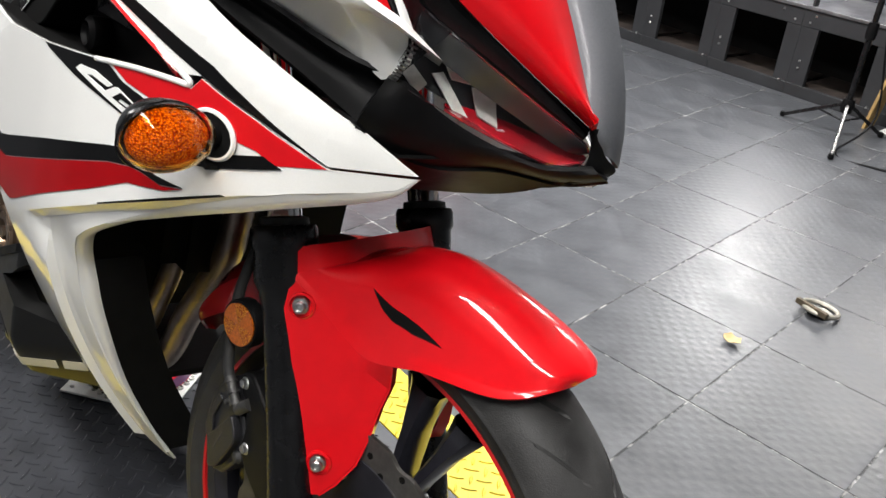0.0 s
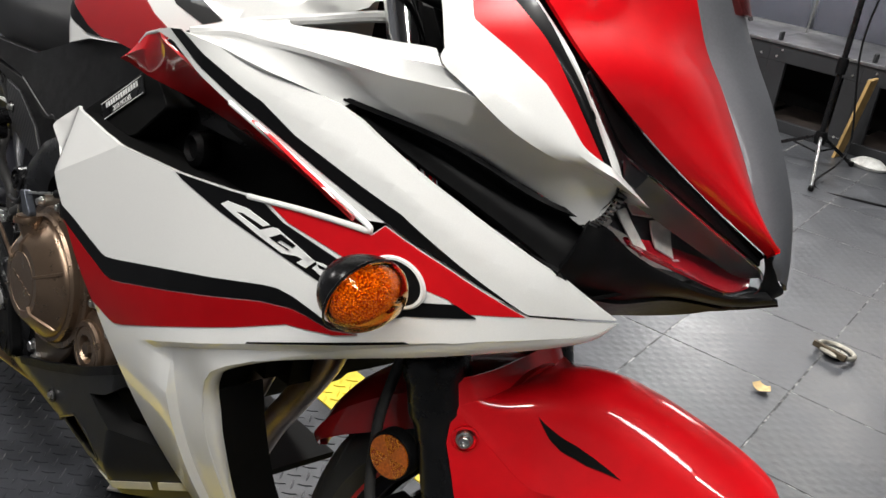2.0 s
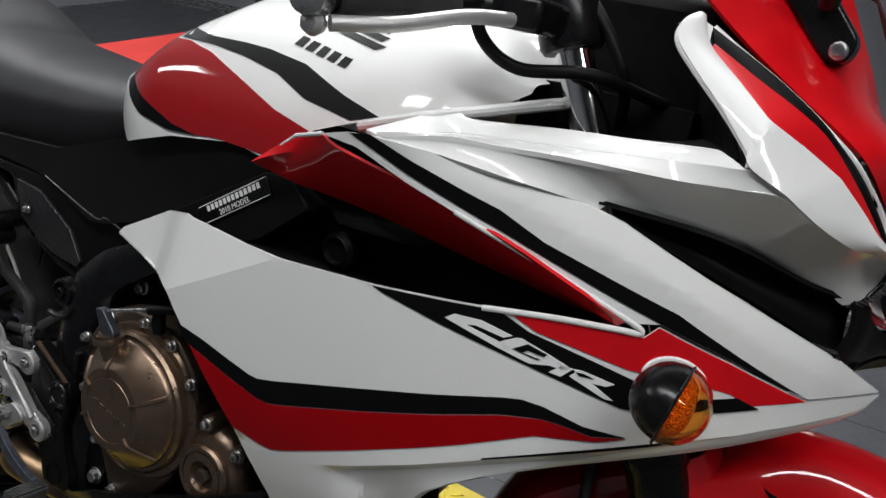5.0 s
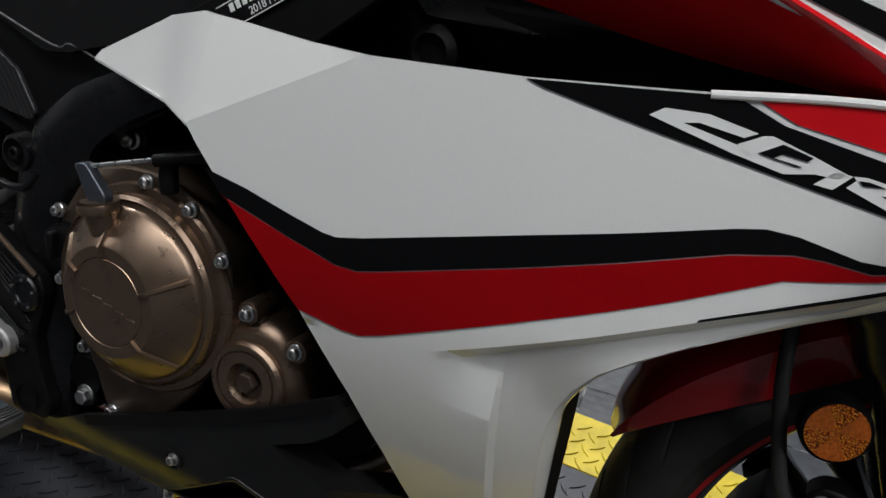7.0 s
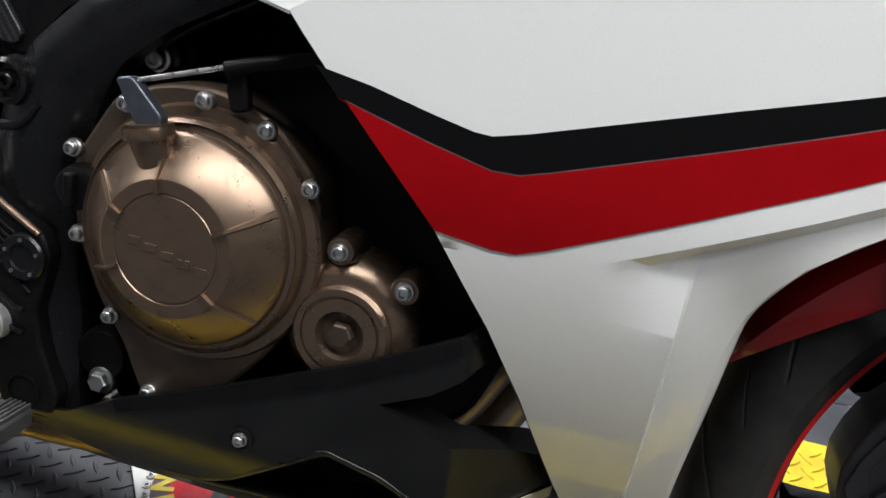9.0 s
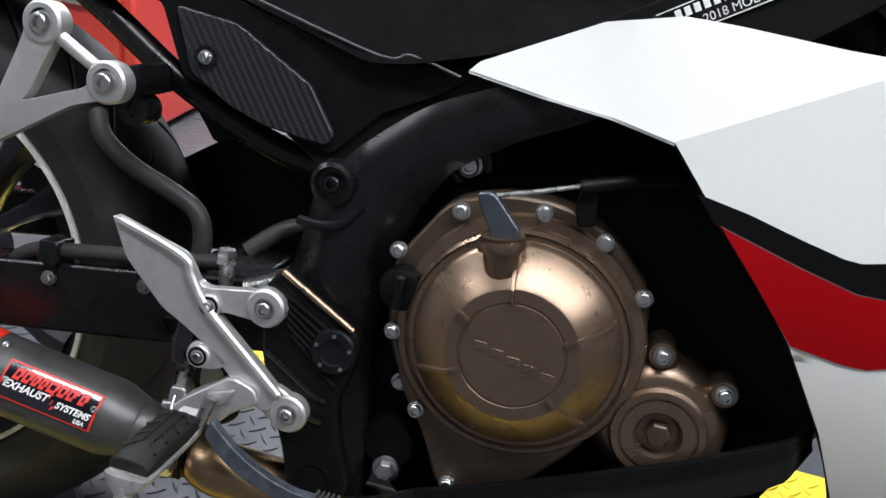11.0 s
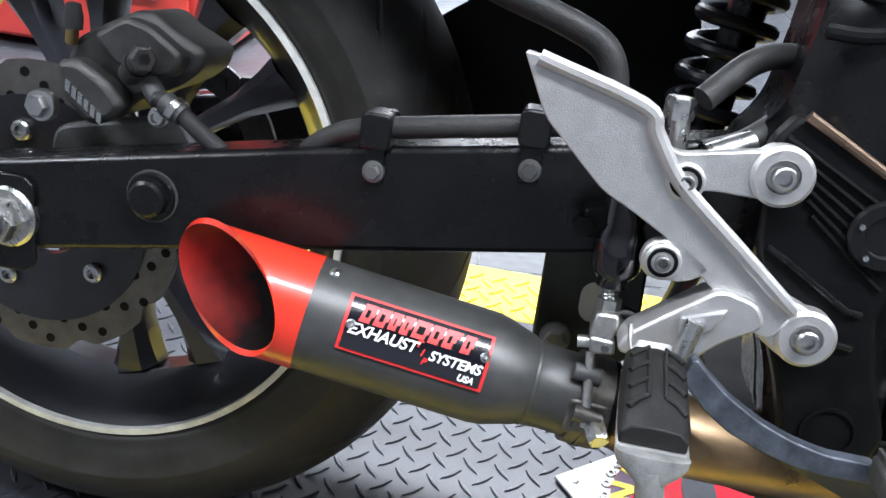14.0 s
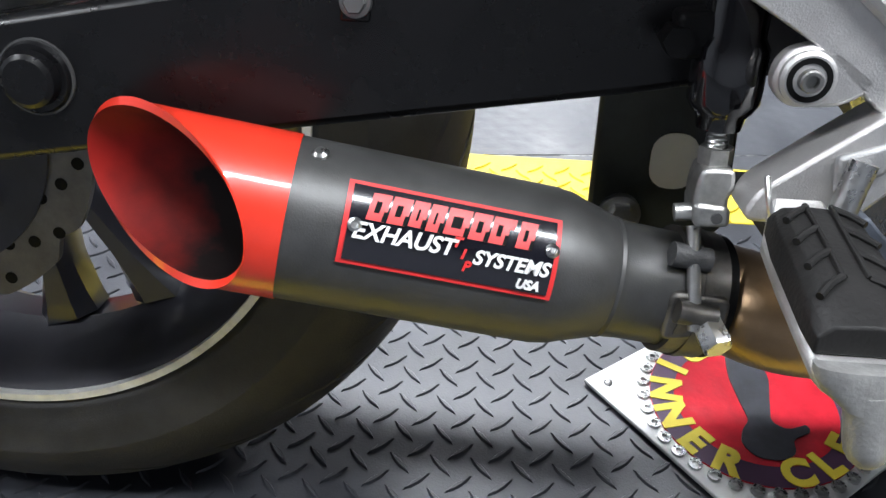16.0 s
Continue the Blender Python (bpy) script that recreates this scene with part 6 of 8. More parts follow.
part("cover_flange", slab(soften([(0.566, 0.50), (0.60, 0.556), (0.64, 0.570), (0.68, 0.572), (0.72, 0.558), (0.757, 0.522), (0.762, 0.48), (0.755, 0.43), (0.73, 0.385), (0.70, 0.350), (0.655, 0.326), (0.634, 0.328), (0.615, 0.37), (0.595, 0.395), (0.572, 0.445)], 0.014), -0.231, -0.19), BRONZE_DARK, cover, "bronze mounting flange", 0.003)
for ang in (101, 28, -38, 208, 152):
    a = radians(ang)
    rows = []
    for r, y, w in ((0.0380, -0.0462, 0.0016), (0.0480, -0.0462, 0.0020), (0.058, -0.0382, 0.0025), (0.067, -0.0302, 0.003), (0.0750, -0.0225, 0.0035)):
        c, s = math.cos(a), math.sin(a)
        rows.append([(CX + r * c - q * s, -0.230 + yy, CZ + r * s + q * c) for q, yy in ((-w * 1.6, y + 0.008), (-w * 0.5, y - 0.002), (w * 0.5, y - 0.002), (w * 1.6, y + 0.008))])
    part("rib", grid(rows), BRONZE, cover)
for k in range(5):
    part("maker_mark", block(CX - 0.026 + 0.0125 * k + 0.003, -0.2752, CZ + 0.002 - 0.0028 * k, 0.009, 0.0012, 0.006, None), BRONZE, cover, bevel=0.0003)
filler = part("oil_filler", tube([(0.646, -0.262, 0.546), (0.6485, -0.261, 0.532), (0.655, -0.252, 0.503)], 0.0158, 28, 3, True, 0.012), BRONZE, cover, "bronze oil filler neck")
part("neck_collar", lathe_ring([(0.0165, 0.004), (0.0175, 0.0), (0.0165, -0.004), (0.014, 0)], 28, Matrix.Translation((0.6465, -0.2638, 0.540)) @ pose(0, 0, 0, 90, -12, 0)), BRONZE, filler)
part("clutch_arm", slab(soften([(0.622, 0.572), (0.634, 0.575), (0.658, 0.552), (0.655, 0.543), (0.640, 0.542), (0.633, 0.553)], 0.004), -0.268, -0.258), mat("dark_zinc_arm", (0.10, 0.11, 0.13), 0.4, 0.8, 0, 80, 0.2), filler, "dark steel clutch release arm", 0.002)
part("clutch_cable", tube([(0.632, -0.262, 0.571), (0.66, -0.258, 0.580), (0.69, -0.25, 0.590)], 0.0018, 8, 4), STEEL, filler)
part("cable_sleeve", tube([(0.69, -0.25, 0.589), (0.72, -0.242, 0.598), (0.78, -0.22, 0.612)], 0.0052, 12, 5), PLASTIC, filler)
part("cable_bracket", slab(soften([(0.690, 0.590), (0.702, 0.591), (0.706, 0.563), (0.694, 0.560), (0.689, 0.575)], 0.004), -0.246, -0.236), PLASTIC, cover, bevel=0.002)
plug = part("oil_plug", lathe([(0.017, 0.02), (0.0175, 0.0), (0.016, -0.008), (0.012, -0.010), (0.002, -0.010)], 28, pose(0.579, -0.236, 0.483)), PLASTIC, cover, "black oil plug")
part("plug_grip", block(0.579, -0.249, 0.483, 0.007, 0.010, 0.026, None), PLASTIC, plug, bevel=0.002)
for bx, bz in ((0.610, 0.550), (0.669, 0.563), (0.716, 0.552), (0.752, 0.519), (0.643, 0.335), (0.577, 0.447), (0.607, 0.389), (0.570, 0.510)):
    bolt(cover, bx, -0.235, bz, 0.0068)
small = part("pulse_cover", lathe([(0.053, 0.04), (0.052, 0.012), (0.049, 0.006), (0.042, -0.002), (0.036, -0.004)], 64, pose(0.787, -0.226, 0.423)), BRONZE, bike, "bronze side cover", sharp=40)
for ex, ez in ((0.776, 0.478), (0.826, 0.461)):
    part("ear", lathe([(0.0112, 0.03), (0.0105, 0.001), (0.0095, -0.0005), (0.002, -0.0005)], 28, pose(ex, -0.226, ez)), BRONZE, small)
    part("web", slab([(ex - 0.012, ez), (ex + 0.012, ez), (0.797, 0.435), (0.777, 0.435)], -0.222, -0.19), BRONZE, small, bevel=0.004)
part("cover_ring", lathe([(0.0365, 0.01), (0.0365, -0.006), (0.034, -0.009), (0.0295, -0.009), (0.029, -0.007), (0.0275, -0.007), (0.027, -0.009), (0.018, -0.009), (0.0145, -0.002), (0.002, -0.002)], 56, pose(0.787, -0.228, 0.421)), BRONZE, small, sharp=25)
part("hex_plug", lathe([(0.0095, 0.004), (0.0095, -0.006), (0.008, -0.007), (0.001, -0.007)], 6, pose(0.787, -0.231, 0.421)), BRONZE_DARK, small)
for bx, bz in ((0.776, 0.478), (0.826, 0.461)):
    bolt(small, bx, -0.2275, bz, 0.0072)
part("oil_cooler_line", tube([(0.85, -0.16, 0.40), (0.86, -0.17, 0.46), (0.83, -0.16, 0.55)], 0.011, 16), PLASTIC, bike)

# belly pan


def belly(x, z):
    return -0.243 + 0.098 * max(0, (0.32 - z) / 0.12) ** 1.6 + 0.05 * max(0, (z - 0.40) / 0.06) ** 2 * 0.1 + 1.2 * max(0, x - 0.88)


PAN = [(0.466, 0.252), (0.474, 0.266), (0.513, 0.286), (0.575, 0.300), (0.618, 0.325), (0.70, 0.358), (0.748, 0.381), (0.807, 0.407), (0.889, 0.452), (0.898, 0.434), (0.879, 0.414), (0.859, 0.398), (0.824, 0.381), (0.852, 0.371), (0.884, 0.362), (0.919, 0.350), (0.950, 0.332), (0.972, 0.312), (0.990, 0.250),
       (0.965, 0.252), (0.932, 0.262), (0.881, 0.264), (0.793, 0.238), (0.706, 0.208), (0.62, 0.190), (0.57, 0.200), (0.49, 0.238)]
HOLE_A = [(0.709, 0.273), (0.740, 0.299), (0.790, 0.333), (0.835, 0.324), (0.862, 0.312), (0.855, 0.304), (0.818, 0.288), (0.762, 0.262), (0.727, 0.259), (0.680, 0.249), (0.640, 0.240), (0.640, 0.2445), (0.680, 0.2545)]
NOTCH = [(0.889, 0.425), (0.879, 0.414), (0.859, 0.398), (0.824, 0.381), (0.852, 0.371), (0.884, 0.362), (0.919, 0.350), (0.950, 0.332), (0.972, 0.312)]


def inside(x, z, poly):
    odd = False
    for (x0, z0), (x1, z1) in zip(poly, poly[1:] + poly[:1]):
        if (z0 > z) != (z1 > z) and x < x0 + (x1 - x0) * (z - z0) / (z1 - z0):
            odd = not odd
    return odd


bm = sheet(PAN, belly, 0.004, 0.0045)
bmesh.ops.delete(bm, geom=[f for f in bm.faces if inside(f.calc_center_median().x, f.calc_center_median().z, HOLE_A)], context="FACES")
pan = part("belly_pan", bm, PANBLACK, bike, "black plastic belly pan with open slots")
ring_line = soften(HOLE_A, 0.006)
ring_line += ring_line[:1]
part("slot_rim", tube([(x, belly(x, z) + 0.002, z) for x, z in ring_line], 0.0030, 10, 1, False), PANBLACK, pan)
for line in (ring_line, soften(NOTCH, 0.006)[2:-2]):
    part("slot_wall", grid([[(x, belly(x, z) + 0.001, z) for x, z in line], [(x, belly(x, z) + 0.03, z + 0.004) for x, z in line]]), PANBLACK, pan)
part("slot_back", slab([(0.62, 0.23), (0.70, 0.29), (0.76, 0.345), (0.86, 0.34), (0.88, 0.30), (0.80, 0.25), (0.70, 0.235)], -0.180, -0.170), DARK, pan)
part("pan_shoulder", sheet([(0.62, 0.327), (0.70, 0.360), (0.807, 0.409), (0.889, 0.454), (0.893, 0.444), (0.81, 0.398), (0.70, 0.348), (0.625, 0.318)], belly, 0.006, 0.02, 0.004), PLASTIC, pan, bevel=0.002)
part("bolt_cup", lathe_ring([(0.0098, 0.003), (0.0098, -0.0015), (0.0075, -0.0015), (0.007, 0.003)], 24, pose(0.7255, -0.244, 0.324)), PANBLACK, pan)
bolt(pan, 0.7255, -0.244, 0.324, 0.0062)
# maker's name as pale upright bars
for k in range(5):
    x0, z0 = 0.800 + 0.0395 * k, 0.2540 + 0.0106 * k
    part("pale_bar", sheet([(x0, z0), (x0 + 0.033, z0 + 0.0085), (x0 + 0.034, z0 + 0.0215), (x0 + 0.002, z0 + 0.0135)], belly, 0.002, 0.006, 0.0034), TEXTSTONE, pan)
part("pan_floor", block(0.70, 0.0, 0.226, 0.36, 0.26, 0.01), DARK, pan)

# ---------------------------------------------------------------- frame and rear


def plate_between(outline, y0, y1, name, material, parent, label="", bevel=0.004, round_=0.008):
    return part(name, slab(soften(outline, round_), y0, y1), material, parent, label, bevel)


SPAR = [(0.66, 0.66), (0.605, 0.637), (0.571, 0.620), (0.547, 0.601), (0.517, 0.572), (0.490, 0.540), (0.487, 0.505), (0.481, 0.470), (0.464, 0.448), (0.470, 0.40), (0.485, 0.37), (0.502, 0.335), (0.512, 0.285), (0.573, 0.280), (0.568, 0.35), (0.557, 0.41), (0.558, 0.45), (0.562, 0.49), (0.572, 0.535), (0.595, 0.575), (0.635, 0.605), (0.70, 0.64)]
SPAR_MID = [(0.70, 0.650), (0.64, 0.630), (0.585, 0.600), (0.545, 0.560), (0.527, 0.515), (0.522, 0.470), (0.516, 0.430), (0.524, 0.370), (0.540, 0.320), (0.543, 0.270)]


def spar_skin(x, z):
    """The rounded outer face of the frame spar, highest along its middle line."""
    p = Vector((x, z))
    d = 1.0
    for a, b in zip(SPAR_MID, SPAR_MID[1:]):
        a, b = Vector(a), Vector(b)
        t = min(1, max(0, (p - a).dot(b - a) / (b - a).length_squared))
        d = min(d, (p - a - (b - a) * t).length)
    return -0.2285 + 0.024 * min(1.3, d / 0.042) ** 2.2


spar = plate_between(SPAR, -0.190, -0.14, "frame_spar", SATIN, bike, "satin black frame spar", 0.004, 0.014)
part("spar_face", sheet(soften(SPAR, 0.014), spar_skin, 0.020, 0.0065), SATIN, spar, "rounded satin black face", 0.003, 50)
# dark filler added to close the see-through gap beside the spar
part("gap_filler", slab(soften([(0.545, 0.36), (0.550, 0.50), (0.575, 0.575), (0.62, 0.605), (0.64, 0.56), (0.62, 0.40), (0.58, 0.34)], 0.01), -0.180, -0.12), DARK, spar)
part("spar_fold", tube([(0.487, -0.228, 0.513), (0.505, -0.2295, 0.513), (0.522, -0.229, 0.518), (0.535, -0.227, 0.535)], 0.004, 10, 5), SATIN, spar)
part("bolt_pad", lathe([(0.0185, 0.01), (0.017, -0.003), (0.0135, -0.005), (0.0125, 0.001), (0.002, 0.001)], 28, pose(0.509, -0.227, 0.546)), SATIN, spar)
bolt(spar, 0.509, -0.2255, 0.546, 0.0090, BLACKBOLT)
part("frame_filler", slab([(0.45, 0.57), (0.49, 0.545), (0.56, 0.595), (0.66, 0.645), (0.66, 0.70), (0.58, 0.69), (0.45, 0.64)], -0.188, -0.10), DARK, spar)
pivot_plate = plate_between([(0.484, 0.474), (0.549, 0.440), (0.556, 0.425), (0.553, 0.408), (0.545, 0.375), (0.552, 0.345), (0.567, 0.309), (0.562, 0.292), (0.517, 0.290), (0.505, 0.33), (0.49, 0.365), (0.477, 0.405), (0.472, 0.457)], -0.239, -0.222, "pivot_cover", PLASTIC, bike, "ribbed black pivot cover", 0.003, 0.006)
for k in range(6):
    x0 = 0.479 + 0.004 * k
    part("ridge", tube([(x0, -0.2398, 0.462 - 0.0075 * k), (x0 + 0.052 - 0.002 * k, -0.2398, 0.434 - 0.0085 * k)], 0.0014, 8, 1, False), PLASTIC, pivot_plate)
for k in range(2):
    part("rib", tube([(0.482 + 0.002 * k, -0.240, 0.405 - 0.02 * k), (0.492, -0.2405, 0.40 - 0.02 * k), (0.528, -0.2405, 0.378 - 0.019 * k), (0.536, -0.240, 0.377 - 0.019 * k)], 0.0018, 8, 1, False), SATIN, pivot_plate)
part("top_edge", tube([(0.486, -0.2395, 0.473), (0.548, -0.2395, 0.440)], 0.0028, 10, 1, False), BRONZE, pivot_plate)
pv = part("pivot_cap", lathe([(0.0185, 0.012), (0.0185, -0.002), (0.017, -0.004), (0.011, -0.004), (0.010, -0.002), (0.002, -0.002)], 36, pose(0.536, -0.240, 0.420)), SATIN, pivot_plate, "round black pivot cap")
for k in range(5):
    a = radians(72 * k + 20)
    part("dimple", lathe([(0.0016, 0.001), (0.0016, -0.001), (0.0003, -0.001)], 8, pose(0.536 + 0.014 * math.cos(a), -0.2445, 0.420 + 0.014 * math.sin(a))), STEEL, pv)
part("lower_cap", lathe_ring([(0.015, 0.004), (0.015, -0.001), (0.013, -0.001), (0.013, 0.004)], 32, pose(0.537, -0.2395, 0.308)), PLASTIC, pivot_plate)

# silver rider peg bracket with heel guard
heel = plate_between([(0.345, 0.486), (0.351, 0.485), (0.409, 0.469), (0.418, 0.456), (0.424, 0.446), (0.433, 0.434), (0.505, 0.374), (0.492, 0.358), (0.480, 0.362), (0.433, 0.402), (0.408, 0.416), (0.395, 0.422), (0.360, 0.455)], -0.249, -0.239, "peg_bracket", ALLOY, bike, "sand-cast silver rider peg bracket", 0.0035, 0.006)
part("upper_arm", slab(soften([(0.418, 0.452), (0.428, 0.4465), (0.470, 0.4545), (0.482, 0.458), (0.492, 0.446), (0.484, 0.431), (0.470, 0.430), (0.446, 0.4305), (0.436, 0.427), (0.426, 0.434)], 0.007), -0.247, -0.237), ALLOY, heel, bevel=0.0035)
part("lower_arm", slab(soften([(0.495, 0.383), (0.512, 0.376), (0.524, 0.366), (0.518, 0.350), (0.504, 0.347), (0.488, 0.357), (0.470, 0.372)], 0.007), -0.2475, -0.237), ALLOY, heel, bevel=0.0035)
for bx, bz, r in ((0.479, 0.443, 0.0125), (0.510, 0.362, 0.0125)):
    e = part("boss", lathe_ring([(r + 0.003, 0.010), (r + 0.003, -0.002), (r + 0.001, -0.004), (r - 0.004, -0.004), (r - 0.004, 0.010)], 36, pose(bx, -0.246, bz)), ALLOY, heel)
    bolt(heel, bx, -0.247, bz, 0.0085)
part("blade_rim", tube([(0.353, -0.2485, 0.4835), (0.407, -0.2490, 0.4675), (0.416, -0.2495, 0.4545), (0.432, -0.2500, 0.4325), (0.465, -0.2500, 0.405), (0.500, -0.2495, 0.376)], 0.0042, 10, 5), ALLOY, heel)
part("peg_hanger", slab(soften([(0.416, 0.339), (0.420, 0.350), (0.440, 0.366), (0.462, 0.383), (0.482, 0.378), (0.488, 0.366), (0.468, 0.354), (0.452, 0.337)], 0.006), -0.255, -0.232), ALLOY, heel, bevel=0.004)
part("ear_plate", slab(soften([(0.419, 0.388), (0.422, 0.400), (0.437, 0.404), (0.458, 0.390), (0.445, 0.381), (0.426, 0.380)], 0.006), -0.249, -0.240), ALLOY, heel, bevel=0.003)
# the web's shade is painted in with a darker alloy
part("hanger_web", slab([(0.444, 0.366), (0.468, 0.374), (0.462, 0.360), (0.446, 0.352)], -0.258, -0.254), mat("shadowed_cast", (0.4, 0.4, 0.4), 0.5, 0.7, 0, 90, 0.1, 0.4, 1200), heel, bevel=0.002)
for bx, by, bz in ((0.434, -0.2485, 0.4335), (0.431, -0.250, 0.391)):
    part("ear", lathe([(0.0098, 0.012), (0.0098, -0.001), (0.0085, -0.002), (0.002, -0.002)], 28, pose(bx, by, bz)), ALLOY, heel)
    part("bolt_recess", lathe_ring([(0.0078, 0.002), (0.0078, -0.0024), (0.0058, -0.0024), (0.0058, 0.002)], 24, pose(bx, by, bz)), DARK, heel)
    bolt(heel, bx, by - 0.0005, bz, 0.0058, GREYBOLT)
# rider peg that sticks out towards the viewer: cast tray, rubber pad, tapered end and stud
rows = []
for t, (y, w, z0, z1) in enumerate([(-0.252, 0.0085, 0.336, 0.350), (-0.262, 0.012, 0.331, 0.345), (-0.272, 0.0150, 0.328, 0.340), (-0.300, 0.0158, 0.326, 0.3365), (-0.328, 0.0162, 0.3245, 0.3345), (-0.342, 0.0162, 0.3235, 0.3335), (-0.3465, 0.0150, 0.3240, 0.3320)]):
    c = 0.435 - 0.0035 * (-0.262 - y) / 0.08
    rows.append([(c - w, y, z1), (c + w, y, z1), (c + w, y, (z0 + z1) / 2), (c + w * 0.7, y, z0), (c - w * 0.7, y, z0), (c - w, y, (z0 + z1) / 2)])
bm = grid(rows, True)
bm.verts.ensure_lookup_table()
bm.faces.new([bm.verts[k] for k in range(6)])
bm.faces.new([bm.verts[len(bm.verts) - 6 + k] for k in range(6)])
peg = part("foot_peg", bm, ALLOY, bike, "folding rider foot peg", 0.002)
rows = []
for t in range(13):
    k = t / 12
    y = -0.270 - 0.070 * k
    w = 0.0142 + 0.0016 * min(1, 4 * k) - 0.0010 * max(0, k - 0.85) / 0.15
    top = 0.3545 - 0.0075 * k - 0.0035 * max(0, k - 0.8) / 0.2 - 0.003 * max(0, 0.1 - k) / 0.1
    low = 0.3405 - 0.0065 * k
    c = 0.4345 - 0.0035 * k
    prof = [(-w, low), (-w, low + 0.006), (-w * 0.93, top - 0.0035), (-w * 0.72, top - 0.0008), (0, top), (w * 0.72, top - 0.0008), (w * 0.93, top - 0.0035), (w, low + 0.006), (w, low)]
    rows.append([(c + u, y, v) for u, v in prof])
bm = grid(rows, True)
bm.verts.ensure_lookup_table()
bm.faces.new([bm.verts[k] for k in range(9)])
bm.faces.new([bm.verts[len(bm.verts) - 9 + k] for k in range(9)])
part("peg_rubber", bm, PEGRUBBER, peg, "worn black peg rubber", 0.0015, 60)


def peg_top(u, k):
    """A place on top of the rubber, u across and k along."""
    return (0.4345 - 0.0035 * k + u * 0.0148, -0.270 - 0.070 * k, 0.3545 - 0.0075 * k - 0.0035 * max(0, k - 0.8) / 0.2 - 0.0022 * max(0, abs(u) - 0.5) ** 1.5 + 0.0001)


for s in (-1, 1):
    part("tread_rib", tube([peg_top(s * (0.30 if k < 0.2 else 0.26), k) for k in (0.08, 0.3, 0.5, 0.72)], 0.0011, 8, 3), PEGRUBBER, peg)
    for k in (0.10, 0.30, 0.51, 0.72):
        part("tread_bar", tube([peg_top(s * 0.28, k), peg_top(s * 0.60, k + 0.06), peg_top(s * 0.86, k + 0.13)], 0.0013, 8, 3), PEGRUBBER, peg)
rows = []
for z, w, y0, y1 in ((0.3335, 0.0160, -0.3385, -0.3485), (0.330, 0.0158, -0.3370, -0.3495), (0.3265, 0.0135, -0.3370, -0.3500), (0.3235, 0.0095, -0.3375, -0.3505), (0.3215, 0.0070, -0.3385, -0.3510)):
    cy, ry = (y0 + y1) / 2, (y1 - y0) / 2
    rows.append([(0.4315 + w * math.copysign(abs(math.cos(a)) ** 0.7, math.cos(a)), cy + ry * math.copysign(abs(math.sin(a)) ** 0.7, math.sin(a)), z) for a in (2 * math.pi * q / 24 for q in range(24))])
bm = grid(rows, True)
bm.verts.ensure_lookup_table()
bm.faces.new([bm.verts[k] for k in range(24)])
part("end_cap", bm, PEGGREY, peg)
part("feeler", lathe([(0.0064, 0.002), (0.0064, -0.012), (0.0060, -0.0150), (0.0048, -0.0178), (0.0028, -0.0196), (0.0004, -0.0202)], 28, Matrix.Translation((0.4320, -0.3447, 0.3235)) @ Vector((-0.0022, 0.0045, 0.0185)).to_track_quat("Y", "Z").to_matrix().to_4x4()), PEGGREY, peg, "steel feeler stud")
part("pivot_pin", tube([(0.452, -0.262, 0.366), (0.444, -0.266, 0.335)], 0.005, 12, 1, False), STEEL, peg)
part("return_spring", tube([(0.421, -0.2600, 0.358), (0.4215, -0.266, 0.350), (0.424, -0.269, 0.343)], 0.0012, 8, 3), STEEL, peg)
# brake pedal
PEDAL = [(0.455, 0.349), (0.463, 0.341), (0.477, 0.3295), (0.495, 0.319), (0.513, 0.312), (0.53, 0.308), (0.556, 0.3075), (0.556, 0.2965), (0.533, 0.2955), (0.516, 0.2975), (0.499, 0.3025), (0.481, 0.3095), (0.464, 0.321), (0.451, 0.335)]
pedal = plate_between(PEDAL, -0.266, -0.257, "brake_pedal", mat("worn_dark_steel", (0.075, 0.085, 0.105), 0.5, 0.4, 0, 60, 0.6, 0.3, 300), bike, "worn dark steel brake pedal", 0.0022, 0.004)
toe = part("toe_pad", block(0.560, -0.292, 0.309, 0.022, 0.045, 0.016), DULL, pedal, "ribbed toe pad", 0.003)
for k in range(5):
    part("rib", block(0.552 + 0.004 * k, -0.292, 0.318, 0.0018, 0.044, 0.004), DULL, toe)

# swingarm
ARM = [(-0.06, 0.357), (0.04, 0.374), (0.22, 0.4085), (0.365, 0.4325), (0.465, 0.452), (0.50, 0.44), (0.50, 0.392), (0.416, 0.378), (0.385, 0.3715), (0.20, 0.341), (0.03, 0.3115), (-0.06, 0.296)]
arm = plate_between(ARM, -0.2040, -0.165, "swingarm", SATIN, bike, "satin black box swingarm", 0.004, 0.006)
part("far_arm", slab(ARM, 0.13, 0.165), SATIN, arm, bevel=0.004)
part("cross_piece", block(0.40, -0.02, 0.405, 0.07, 0.33, 0.05), SATIN, arm, bevel=0.006)
plug = part("arm_plug", lathe([(0.0155, 0.004), (0.0155, -0.002), (0.0145, -0.0035), (0.0120, -0.0035), (0.0115, -0.009), (0.0095, -0.0105), (0.001, -0.0105)], 32, pose(0.130, -0.2045, 0.3645)), SATIN, arm, "black hexagon plug")
part("washer", lathe_ring([(0.0165, 0.001), (0.0165, -0.0012), (0.0140, -0.0012), (0.0140, 0.001)], 32, pose(0.130, -0.2045, 0.3645)), DULL, plug)
axle = part("axle_nut", lathe([(0.020, 0.006), (0.020, -0.003), (0.018, -0.005), (0.0145, -0.005)], 36, pose(0.034, -0.2055, 0.336)), STEEL, arm, "steel axle nut and washer")
part("nut", lathe([(0.0145, 0.0), (0.0145, -0.012), (0.0130, -0.0145), (0.008, -0.0145)], 6, pose(0.034, -0.2095, 0.336)), STEEL, axle)
